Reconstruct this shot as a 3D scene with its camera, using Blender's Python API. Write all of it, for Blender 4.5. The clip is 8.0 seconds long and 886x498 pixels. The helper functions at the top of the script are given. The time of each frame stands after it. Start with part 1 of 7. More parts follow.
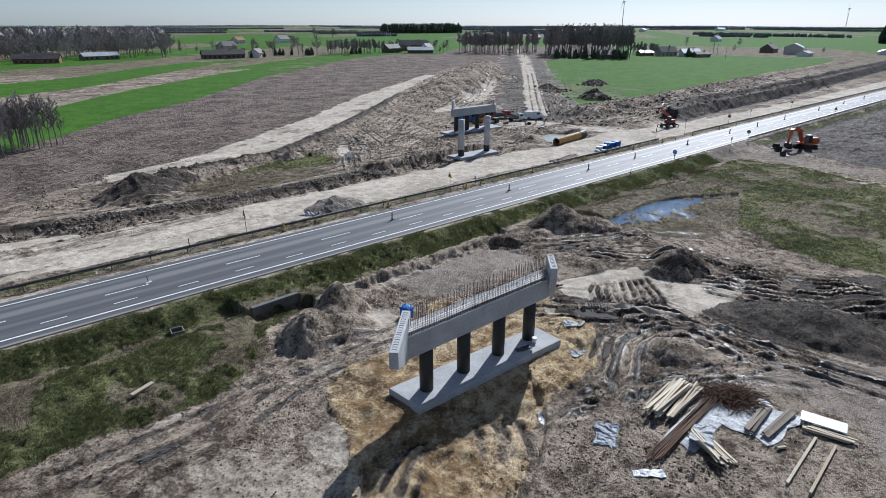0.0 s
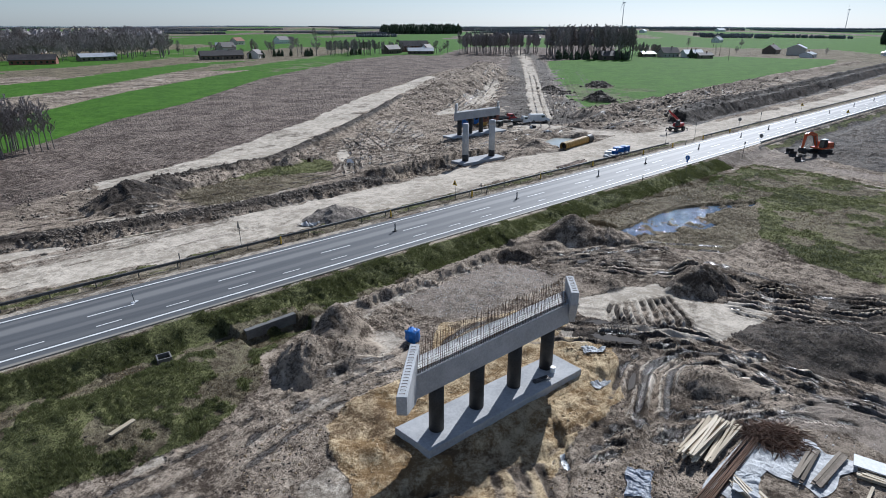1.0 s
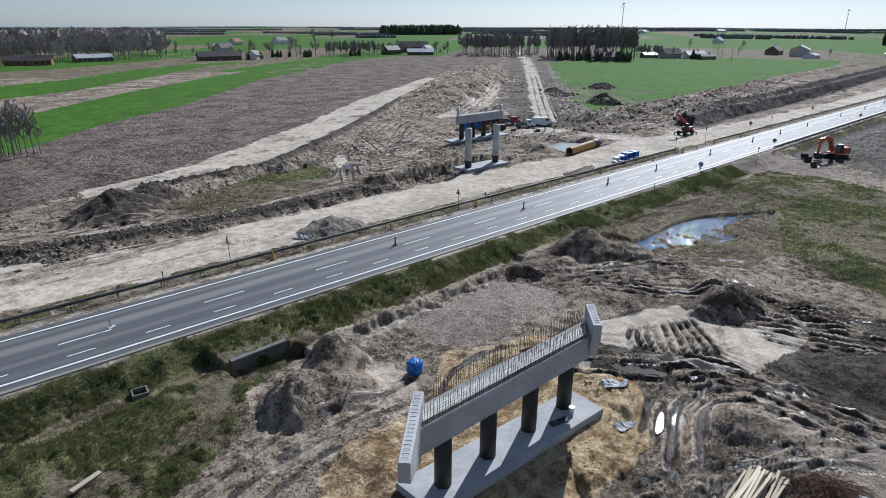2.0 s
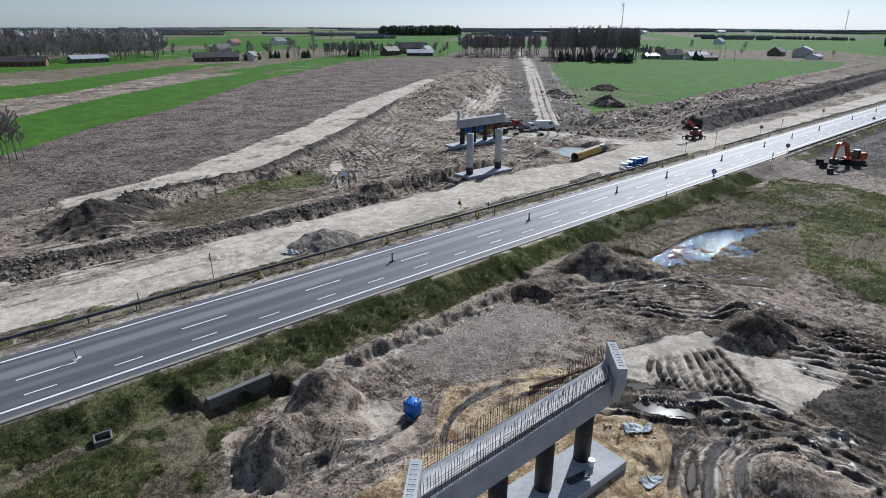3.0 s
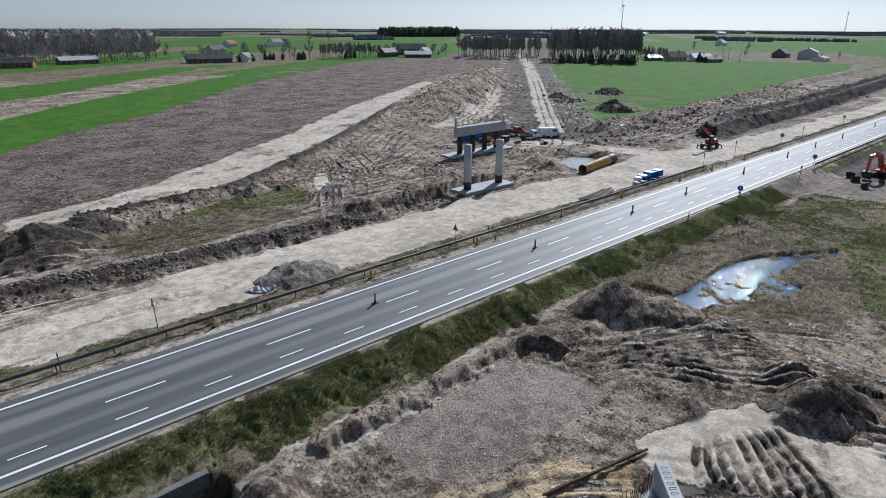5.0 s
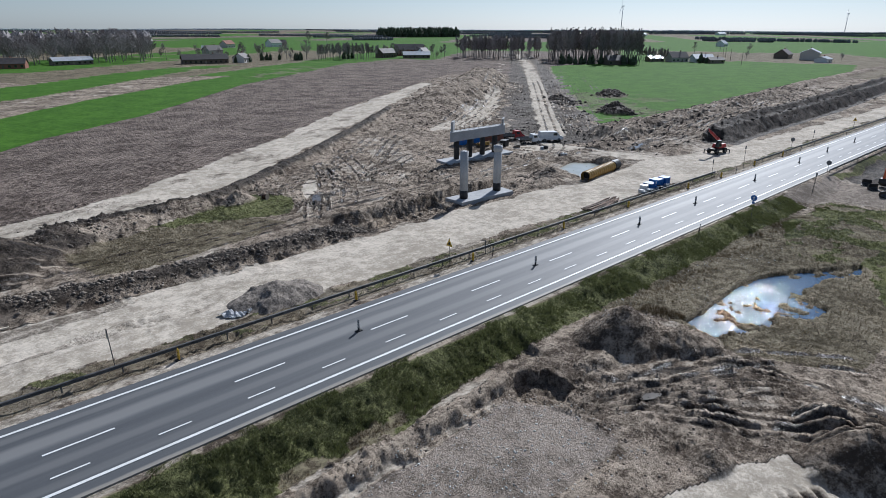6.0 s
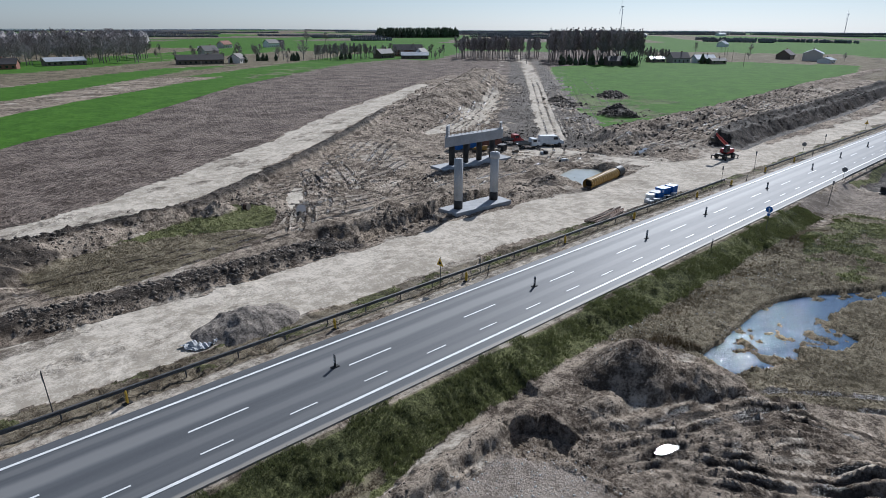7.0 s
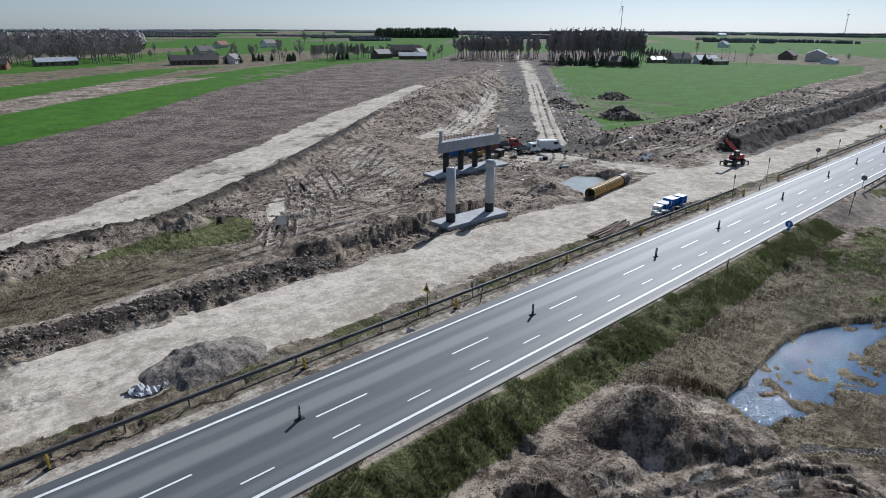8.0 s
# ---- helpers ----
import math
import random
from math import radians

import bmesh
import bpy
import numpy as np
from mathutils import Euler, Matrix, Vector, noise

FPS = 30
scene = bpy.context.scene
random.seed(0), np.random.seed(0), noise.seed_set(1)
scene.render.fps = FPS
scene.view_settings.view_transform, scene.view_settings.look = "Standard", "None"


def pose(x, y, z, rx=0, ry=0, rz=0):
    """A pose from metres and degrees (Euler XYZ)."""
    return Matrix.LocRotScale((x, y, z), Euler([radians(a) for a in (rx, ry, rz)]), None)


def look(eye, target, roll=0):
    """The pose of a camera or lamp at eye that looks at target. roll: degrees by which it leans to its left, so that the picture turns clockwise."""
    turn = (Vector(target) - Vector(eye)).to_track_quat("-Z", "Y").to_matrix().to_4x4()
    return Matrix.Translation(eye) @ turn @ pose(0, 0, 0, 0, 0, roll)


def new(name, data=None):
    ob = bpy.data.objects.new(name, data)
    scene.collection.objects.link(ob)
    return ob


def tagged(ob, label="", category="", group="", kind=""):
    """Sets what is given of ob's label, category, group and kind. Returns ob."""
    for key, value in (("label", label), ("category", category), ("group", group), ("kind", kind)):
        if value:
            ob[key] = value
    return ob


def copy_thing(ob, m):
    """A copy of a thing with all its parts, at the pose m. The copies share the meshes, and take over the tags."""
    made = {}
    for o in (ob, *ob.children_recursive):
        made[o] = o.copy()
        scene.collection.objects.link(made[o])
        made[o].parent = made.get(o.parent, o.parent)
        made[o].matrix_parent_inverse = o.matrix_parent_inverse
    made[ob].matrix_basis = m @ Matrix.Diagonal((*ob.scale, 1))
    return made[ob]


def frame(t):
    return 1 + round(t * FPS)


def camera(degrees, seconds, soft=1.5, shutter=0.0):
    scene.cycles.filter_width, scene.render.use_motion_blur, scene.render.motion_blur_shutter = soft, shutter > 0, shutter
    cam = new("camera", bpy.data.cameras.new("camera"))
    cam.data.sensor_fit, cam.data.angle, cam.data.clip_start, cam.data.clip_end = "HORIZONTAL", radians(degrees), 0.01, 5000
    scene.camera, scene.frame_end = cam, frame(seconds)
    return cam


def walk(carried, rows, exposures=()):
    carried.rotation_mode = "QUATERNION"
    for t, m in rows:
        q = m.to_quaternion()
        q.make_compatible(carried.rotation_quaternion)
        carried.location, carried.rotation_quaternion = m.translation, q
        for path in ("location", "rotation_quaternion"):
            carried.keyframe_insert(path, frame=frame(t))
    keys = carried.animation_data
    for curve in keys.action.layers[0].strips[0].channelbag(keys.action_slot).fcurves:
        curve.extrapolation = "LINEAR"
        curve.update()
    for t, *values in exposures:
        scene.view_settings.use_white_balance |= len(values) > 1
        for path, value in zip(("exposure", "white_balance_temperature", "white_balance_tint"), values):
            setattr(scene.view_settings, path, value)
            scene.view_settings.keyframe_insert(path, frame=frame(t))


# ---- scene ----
cam = camera(73.46, 8.0, soft=0.6)
# seconds, eye, heading east of north, pitch, roll
ROWS = [
    (0.0, -0.294, -0.308, 24.813, 41.542, -20.885, 0.087),
    (0.5, 0.775, 1.563, 24.809, 41.568, -20.854, 0.098),
    (1.0, 2.030, 3.514, 24.797, 41.594, -20.822, 0.109),
    (1.5, 3.442, 5.512, 24.776, 41.620, -20.791, 0.121),
    (2.0, 4.983, 7.528, 24.748, 41.645, -20.759, 0.132),
    (2.5, 6.634, 9.541, 24.711, 41.669, -20.728, 0.143),
    (3.0, 8.377, 11.535, 24.667, 41.692, -20.697, 0.154),
    (3.5, 10.199, 13.499, 24.615, 41.715, -20.667, 0.166),
    (4.0, 12.094, 15.428, 24.554, 41.737, -20.638, 0.177),
    (4.5, 14.056, 17.324, 24.486, 41.758, -20.610, 0.188),
    (5.0, 16.087, 19.193, 24.410, 41.778, -20.583, 0.200),
    (5.5, 18.192, 21.047, 24.325, 41.798, -20.558, 0.211),
    (6.0, 20.381, 22.907, 24.233, 41.816, -20.535, 0.222),
    (6.5, 22.668, 24.795, 24.133, 41.834, -20.514, 0.233),
    (7.0, 25.071, 26.742, 24.024, 41.851, -20.495, 0.245),
    (7.5, 27.613, 28.783, 23.908, 41.867, -20.479, 0.256),
    (8.0, 30.321, 30.961, 23.784, 41.882, -20.466, 0.267),
]
walk(cam, [(t, pose(x, y, z, 90 + pitch, 0, -yaw) @ pose(0, 0, 0, 0, 0, roll)) for t, x, y, z, yaw, pitch, roll in ROWS],
     [(0.0, 0.1, 5720, 10), (8.0, -0.04, 5720, 10)])

# ---- light: low spring sun ahead of the camera, clear sky ----
SUN_AZ, SUN_EL = 66.0, 36.0
world = bpy.data.worlds.new("sky")
scene.world = world
world.use_nodes = True
wn = world.node_tree.nodes
sky = wn.new("ShaderNodeTexSky")
sky.sky_type, sky.sun_disc = "NISHITA", False
sky.sun_elevation, sky.sun_rotation = radians(SUN_EL), radians(SUN_AZ)
sky.air_density, sky.dust_density, sky.ozone_density = 1.0, 0.35, 1.5
tame = wn.new("ShaderNodeHueSaturation")
tame.inputs["Saturation"].default_value = 0.55
world.node_tree.links.new(sky.outputs[0], tame.inputs["Color"])
cool = wn.new("ShaderNodeMix")
cool.data_type, cool.blend_type = "RGBA", "MULTIPLY"
cool.inputs[0].default_value, cool.inputs[7].default_value = 1.0, (0.90, 1.01, 1.16, 1)
world.node_tree.links.new(tame.outputs[0], cool.inputs[6])
world.node_tree.links.new(cool.outputs[2], wn["Background"].inputs[0])
wn["Background"].inputs[1].default_value = 0.063
sun_data = bpy.data.lights.new("sun", "SUN")
sun_data.energy, sun_data.angle, sun_data.color = 5.0, radians(0.53), (1.0, 0.965, 0.91)
sun = new("sun", sun_data)
sa, se = radians(SUN_AZ), radians(SUN_EL)
sun.matrix_world = look((150 * math.sin(sa), 150 * math.cos(sa), 120), (150 * math.sin(sa) - math.sin(sa) * math.cos(se), 150 * math.cos(sa) - math.cos(sa) * math.cos(se), 120 - math.sin(se)))


# ---- materials ----
def nodes_of(name):
    m = bpy.data.materials.new(name)
    m.use_nodes = True
    return m, m.node_tree, m.node_tree.nodes["Principled BSDF"]


def mixrgb(nt, fac, a, b, blend="MIX"):
    n = nt.nodes.new("ShaderNodeMix")
    n.data_type, n.blend_type = "RGBA", blend
    for sock, v in ((n.inputs[0], fac), (n.inputs[6], a), (n.inputs[7], b)):
        if hasattr(v, "is_linked"):
            nt.links.new(v, sock)
        else:
            sock.default_value = v if isinstance(v, (int, float)) else (*v, 1)
    return n.outputs[2]


def calc(nt, op, a, b=0.0, clamp=False):
    n = nt.nodes.new("ShaderNodeMath")
    n.operation, n.use_clamp = op, clamp
    for sock, v in ((n.inputs[0], a), (n.inputs[1], b)):
        if hasattr(v, "is_linked"):
            nt.links.new(v, sock)
        else:
            sock.default_value = v
    return n.outputs[0]


def noise_of(nt, vec, scale, detail=4.0, rough=0.6):
    n = nt.nodes.new("ShaderNodeTexNoise")
    n.inputs["Scale"].default_value, n.inputs["Detail"].default_value, n.inputs["Roughness"].default_value = scale, detail, rough
    nt.links.new(vec, n.inputs["Vector"])
    return n.outputs[0]


def ramp_of(nt, fac, lo, hi):
    n = nt.nodes.new("ShaderNodeMapRange")
    n.interpolation_type = "SMOOTHSTEP"
    n.inputs[1].default_value, n.inputs[2].default_value = lo, hi
    nt.links.new(fac, n.inputs[0])
    return n.outputs[0]


def bump_of(nt, height, strength, distance):
    n = nt.nodes.new("ShaderNodeBump")
    n.inputs["Strength"].default_value, n.inputs["Distance"].default_value = strength, distance
    nt.links.new(height, n.inputs["Height"])
    return n.outputs[0]


def plain(name, lo, hi, scale=1.0, rough=0.8, metal=0.0, bump=0.0, fine=12.0, vary=0.0, spec=0.4):
    """Two colours broken up at two scales, with optional relief and a change from piece to piece."""
    m, nt, bsdf = nodes_of(name)
    tc = nt.nodes.new("ShaderNodeTexCoord").outputs["Object"]
    big, small = noise_of(nt, tc, scale, 3.0), noise_of(nt, tc, scale * fine, 3.0, 0.7)
    f = calc(nt, "ADD", calc(nt, "MULTIPLY", big, 0.55), calc(nt, "MULTIPLY", small, 0.45))
    if vary:
        rnd = nt.nodes.new("ShaderNodeObjectInfo").outputs["Random"]
        f = calc(nt, "ADD", f, calc(nt, "MULTIPLY", calc(nt, "SUBTRACT", rnd, 0.5), vary))
    col = mixrgb(nt, ramp_of(nt, f, 0.32, 0.68), lo, hi)
    nt.links.new(col, bsdf.inputs["Base Color"])
    bsdf.inputs["Roughness"].default_value, bsdf.inputs["Metallic"].default_value = rough, metal
    bsdf.inputs["Specular IOR Level"].default_value = spec
    if bump:
        nt.links.new(bump_of(nt, small, 0.6, bump), bsdf.inputs["Normal"])
    return m


def ground_material():
    m, nt, bsdf = nodes_of("ground")
    tc = nt.nodes.new("ShaderNodeTexCoord").outputs["Object"]
    n_big, n_mid, n_fine, n_grit = noise_of(nt, tc, 0.12, 4), noise_of(nt, tc, 0.9, 5, 0.65), noise_of(nt, tc, 4.5, 4, 0.7), noise_of(nt, tc, 19.0, 3, 0.7)
    mix = calc(nt, "ADD", calc(nt, "ADD", calc(nt, "MULTIPLY", n_big, 0.24), calc(nt, "MULTIPLY", n_mid, 0.36)), calc(nt, "ADD", calc(nt, "MULTIPLY", n_fine, 0.27), calc(nt, "MULTIPLY", n_grit, 0.13)))
    shade = ramp_of(nt, mix, 0.435, 0.575)

    def weight(attr, channel, soft=0.55):
        if channel == 3:
            s = attr.outputs["Alpha"]
        else:
            sep = nt.nodes.new("ShaderNodeSeparateColor")
            nt.links.new(attr.outputs["Color"], sep.inputs[0])
            s = sep.outputs[channel]
        wob = calc(nt, "ADD", s, calc(nt, "MULTIPLY", calc(nt, "SUBTRACT", mix, 0.5), soft * 2.2))
        return calc(nt, "MULTIPLY", ramp_of(nt, wob, 0.3, 0.7), calc(nt, "MULTIPLY", s, 4.0, True))

    w1, w2 = nt.nodes.new("ShaderNodeAttribute"), nt.nodes.new("ShaderNodeAttribute")
    w1.attribute_name, w2.attribute_name = "cover_a", "cover_b"
    col = mixrgb(nt, shade, (0.080, 0.061, 0.046), (0.42, 0.345, 0.268))
    wet = None
    stones = nt.nodes.new("ShaderNodeTexVoronoi")
    stones.inputs["Scale"].default_value = 3.2
    nt.links.new(tc, stones.inputs["Vector"])
    speck = calc(nt, "MULTIPLY", ramp_of(nt, stones.outputs["Distance"], 0.16, 0.06), ramp_of(nt, n_mid, 0.52, 0.62))
    for attr, ch, lo, hi in ((w2, 0, (0.072, 0.056, 0.046), (0.255, 0.204, 0.17)), (w2, 2, (0.17, 0.14, 0.113), (0.36, 0.303, 0.25)), (w1, 1, (0.22, 0.14, 0.068), (0.62, 0.49, 0.31)),
                             (w1, 2, (0.34, 0.295, 0.236), (0.60, 0.53, 0.44)), (w2, 3, (0.085, 0.070, 0.044), (0.25, 0.21, 0.145)), (w1, 0, (0.040, 0.045, 0.018), (0.170, 0.172, 0.075)),
                             (w2, 1, (0.036, 0.098, 0.007), (0.072, 0.165, 0.016)), (w1, 3, (0.020, 0.016, 0.013), (0.108, 0.086, 0.068))):
        w = weight(attr, ch)
        col = mixrgb(nt, w, col, mixrgb(nt, shade, lo, hi))
        if attr is w1 and ch == 3:
            wet = w
    col = mixrgb(nt, calc(nt, "MULTIPLY", speck, calc(nt, "MULTIPLY", weight(w2, 2), 0.8)), col, (0.5, 0.49, 0.47))
    nt.links.new(col, bsdf.inputs["Base Color"])
    # standing moisture in the ruts: smooth and glossy where the film of water breaks the surface
    moist = nt.nodes.new("ShaderNodeAttribute")
    moist.attribute_name = "moisture"
    film = ramp_of(nt, calc(nt, "ADD", moist.outputs["Fac"], calc(nt, "MULTIPLY", calc(nt, "SUBTRACT", mix, 0.5), 3.0)), 0.42, 0.72)
    film = calc(nt, "MULTIPLY", film, calc(nt, "MULTIPLY", moist.outputs["Fac"], 3.0, True))
    nt.links.new(calc(nt, "SUBTRACT", calc(nt, "SUBTRACT", 0.92, calc(nt, "MULTIPLY", wet, 0.22)), calc(nt, "MULTIPLY", film, 0.42)), bsdf.inputs["Roughness"])
    nt.links.new(calc(nt, "ADD", 0.09, calc(nt, "MULTIPLY", film, 0.45)), bsdf.inputs["Specular IOR Level"])
    # drill rows and furrows of the worked fields, along the plots
    rows = nt.nodes.new("ShaderNodeMapping")
    rows.inputs["Rotation"].default_value = (0, 0, radians(-38.5))
    nt.links.new(tc, rows.inputs["Vector"])
    wave = nt.nodes.new("ShaderNodeTexWave")
    wave.bands_direction, wave.inputs["Scale"].default_value, wave.inputs["Distortion"].default_value = "Y", 0.26, 3.0
    wave.inputs["Detail"].default_value, wave.inputs["Detail Scale"].default_value = 3.0, 2.5
    nt.links.new(rows.outputs[0], wave.inputs["Vector"])
    furrow = calc(nt, "MULTIPLY", calc(nt, "MULTIPLY", wave.outputs[1], weight(w2, 0)), 0.30)
    relief = calc(nt, "ADD", calc(nt, "ADD", calc(nt, "MULTIPLY", n_mid, 0.5), calc(nt, "MULTIPLY", n_fine, 0.46)), calc(nt, "ADD", calc(nt, "MULTIPLY", n_grit, 0.17), furrow))
    smooth = calc(nt, "MULTIPLY", calc(nt, "SUBTRACT", 1.0, calc(nt, "MULTIPLY", weight(w2, 1), 0.75)), calc(nt, "SUBTRACT", 1.0, calc(nt, "MULTIPLY", weight(w1, 2), 0.82)))
    nt.links.new(bump_of(nt, calc(nt, "MULTIPLY", relief, smooth), 0.85, 0.55), bsdf.inputs["Normal"])
    return m


def asphalt_material():
    m, nt, bsdf = nodes_of("asphalt")
    tc = nt.nodes.new("ShaderNodeTexCoord").outputs["Object"]
    sep = nt.nodes.new("ShaderNodeSeparateXYZ")
    nt.links.new(tc, sep.inputs[0])
    stretched = nt.nodes.new("ShaderNodeMapping")
    stretched.inputs["Scale"].default_value = (0.03, 1.0, 1.0)
    nt.links.new(tc, stretched.inputs["Vector"])
    streak, grit, patch = noise_of(nt, stretched.outputs[0], 1.1, 4), noise_of(nt, tc, 26.0, 3, 0.7), noise_of(nt, tc, 0.22, 4)
    y = calc(nt, "ADD", sep.outputs[1], calc(nt, "MULTIPLY", calc(nt, "SUBTRACT", patch, 0.5), 0.35))

    def band(mid, half):
        return ramp_of(nt, calc(nt, "ABSOLUTE", calc(nt, "SUBTRACT", y, mid)), half, half * 0.35)

    f = calc(nt, "ADD", calc(nt, "MULTIPLY", streak, 0.6), calc(nt, "MULTIPLY", grit, 0.4))
    col = mixrgb(nt, ramp_of(nt, f, 0.3, 0.7), (0.066, 0.069, 0.074), (0.112, 0.115, 0.119))
    col = mixrgb(nt, calc(nt, "MULTIPLY", band(61.9, 0.9), 0.75), col, (0.215, 0.212, 0.205))
    col = mixrgb(nt, calc(nt, "MULTIPLY", band(63.55, 0.45), 0.45), col, (0.20, 0.197, 0.19))
    col = mixrgb(nt, calc(nt, "MULTIPLY", band(59.2, 0.55), 0.45), col, (0.19, 0.187, 0.182))
    col = mixrgb(nt, calc(nt, "MULTIPLY", band(57.2, 0.5), 0.35), col, (0.18, 0.178, 0.172))
    col = mixrgb(nt, calc(nt, "MULTIPLY", band(55.35, 0.35), 0.75), col, (0.30, 0.275, 0.235))
    nt.links.new(col, bsdf.inputs["Base Color"])
    bsdf.inputs["Roughness"].default_value = 0.5
    nt.links.new(calc(nt, "ADD", 0.53, calc(nt, "MULTIPLY", f, 0.2)), bsdf.inputs["Roughness"])
    bsdf.inputs["Specular IOR Level"].default_value = 0.38
    nt.links.new(bump_of(nt, grit, 0.35, 0.01), bsdf.inputs["Normal"])
    return m


def water_material(name, tint, rough, ripple):
    m, nt, bsdf = nodes_of(name)
    tc = nt.nodes.new("ShaderNodeTexCoord").outputs["Object"]
    n1, n2 = noise_of(nt, tc, 5.5, 3), noise_of(nt, tc, 0.35, 3)
    nt.links.new(mixrgb(nt, n2, tint, [c * 1.6 for c in tint]), bsdf.inputs["Base Color"])
    bsdf.inputs["Roughness"].default_value, bsdf.inputs["IOR"].default_value = rough, 1.33
    bsdf.inputs["Specular IOR Level"].default_value = 0.42
    nt.links.new(bump_of(nt, n1, 0.5, ripple), bsdf.inputs["Normal"])
    return m


M = {}
M["ground"], M["asphalt"] = ground_material(), asphalt_material()
# blue of the reflected sky is set into the pond's base colour
M["pond"] = water_material("pond_water", (0.045, 0.08, 0.135), 0.05, 0.1)
M["milky"] = water_material("milky_water", (0.30, 0.31, 0.28), 0.12, 0.004)
M["puddle"] = water_material("puddle_water", (0.075, 0.064, 0.053), 0.05, 0.003)
M["line"] = plain("line_paint", (0.62, 0.62, 0.60), (0.82, 0.82, 0.80), 0.6, 0.55, 0, 0, 9)
M["concrete"] = plain("concrete", (0.34, 0.345, 0.35), (0.50, 0.505, 0.51), 0.5, 0.8, 0, 0.006, 14)
# old concrete, its greys lowered to hold the shade of the headwall's face
M["old_shaded_concrete"] = plain("old_shaded_concrete", (0.10, 0.098, 0.092), (0.21, 0.205, 0.195), 0.8, 0.9, 0, 0.01, 10)
M["wet_sheet"] = plain("wet_sheet", (0.06, 0.075, 0.10), (0.22, 0.25, 0.30), 1.3, 0.4, 0, 0.05, 6)
M["slab"] = plain("slab_concrete", (0.30, 0.305, 0.31), (0.46, 0.46, 0.46), 0.4, 0.85, 0, 0.008, 12)
M["rough_concrete"] = plain("rough_concrete", (0.42, 0.41, 0.39), (0.66, 0.65, 0.62), 1.5, 0.9, 0, 0.02, 10)
M["column"] = plain("tarred_column", (0.018, 0.017, 0.016), (0.05, 0.047, 0.043), 0.8, 0.6, 0, 0.004, 10)
M["bar"] = plain("rusty_bar", (0.07, 0.042, 0.028), (0.17, 0.10, 0.065), 3.0, 0.75, 0.3, 0, 5, 0.5)
# steel darkened so that the rail's shadow side sits in its colour
M["galv"] = plain("shaded_galvanised_steel", (0.07, 0.07, 0.07), (0.15, 0.15, 0.148), 0.8, 0.6, 0.3, 0, 9)
M["plank"] = plain("sawn_timber", (0.42, 0.35, 0.25), (0.66, 0.58, 0.45), 0.9, 0.8, 0, 0.004, 16, 0.6)
M["greywood"] = plain("weathered_timber", (0.13, 0.105, 0.08), (0.27, 0.225, 0.175), 0.9, 0.85, 0, 0.004, 16, 0.5)
M["film"] = plain("plastic_sheet", (0.26, 0.27, 0.28), (0.52, 0.53, 0.54), 1.3, 0.6, 0, 0.05, 6)
M["white"] = plain("white_paint", (0.62, 0.63, 0.63), (0.80, 0.80, 0.79), 0.7, 0.4, 0, 0, 8)
M["black"] = plain("black_rubber", (0.012, 0.012, 0.012), (0.035, 0.034, 0.033), 2.0, 0.7, 0, 0, 6)
M["yellow"] = plain("yellow_plastic", (0.55, 0.33, 0.03), (0.72, 0.46, 0.06), 2.0, 0.5, 0, 0, 6)
M["blue"] = plain("blue_plastic", (0.010, 0.10, 0.36), (0.025, 0.17, 0.52), 2.0, 0.4, 0, 0.02, 5)
M["steel"] = plain("grey_steel", (0.12, 0.125, 0.13), (0.22, 0.225, 0.23), 2.0, 0.5, 0.5, 0, 6)
M["dark_steel"] = plain("dark_steel", (0.02, 0.02, 0.022), (0.055, 0.053, 0.05), 2.0, 0.55, 0.3, 0, 6)
M["red"] = plain("red_paint", (0.30, 0.018, 0.02), (0.46, 0.035, 0.035), 1.5, 0.42, 0, 0, 6)
M["orange"] = plain("orange_paint", (0.50, 0.085, 0.025), (0.66, 0.14, 0.045), 1.5, 0.45, 0, 0, 6)
M["ochre"] = plain("ochre_pipe", (0.27, 0.15, 0.03), (0.46, 0.28, 0.07), 1.2, 0.5, 0, 0.006, 8)
M["glass"] = plain("dark_glass", (0.012, 0.016, 0.02), (0.03, 0.035, 0.04), 1.0, 0.08, 0, 0, 3, 0, 0.8)
# bark and twig tones raised to stand in for haze over far trees
M["bark"] = plain("bark", (0.14, 0.124, 0.114), (0.26, 0.236, 0.22), 0.5, 0.9, 0, 0.02, 8)
M["twig"] = plain("bare_twigs", (0.20, 0.175, 0.165), (0.34, 0.31, 0.30), 0.3, 0.9, 0, 0, 8, 0.5)
M["needle"] = plain("needles", (0.022, 0.034, 0.018), (0.055, 0.072, 0.036), 0.25, 0.9, 0, 0, 8, 0.5)
# bluish grey of distance haze is mixed into the hedges' colour
M["copse"] = plain("hazed_far_copse", (0.12, 0.125, 0.13), (0.22, 0.225, 0.235), 0.02, 0.95)
# haze over the horizon rim, painted in as a pale blue-grey
M["hazed_far_wood"] = plain("hazy_wood", (0.36, 0.39, 0.42), (0.46, 0.49, 0.52), 0.01, 0.95)
M["blade"] = plain("grass_blades", (0.045, 0.052, 0.02), (0.20, 0.203, 0.088), 0.35, 0.85, 0, 0, 8)
for key in ("blade",):
    nt_ = M[key].node_tree
    thin = nt_.nodes.new("ShaderNodeBsdfTranslucent")
    thin.inputs["Color"].default_value = (0.13, 0.145, 0.055, 1)
    blend = nt_.nodes.new("ShaderNodeMixShader")
    blend.inputs[0].default_value = 0.4
    nt_.links.new(nt_.nodes["Principled BSDF"].outputs[0], blend.inputs[1])
    nt_.links.new(thin.outputs[0], blend.inputs[2])
    nt_.links.new(blend.outputs[0], nt_.nodes["Material Output"].inputs["Surface"])
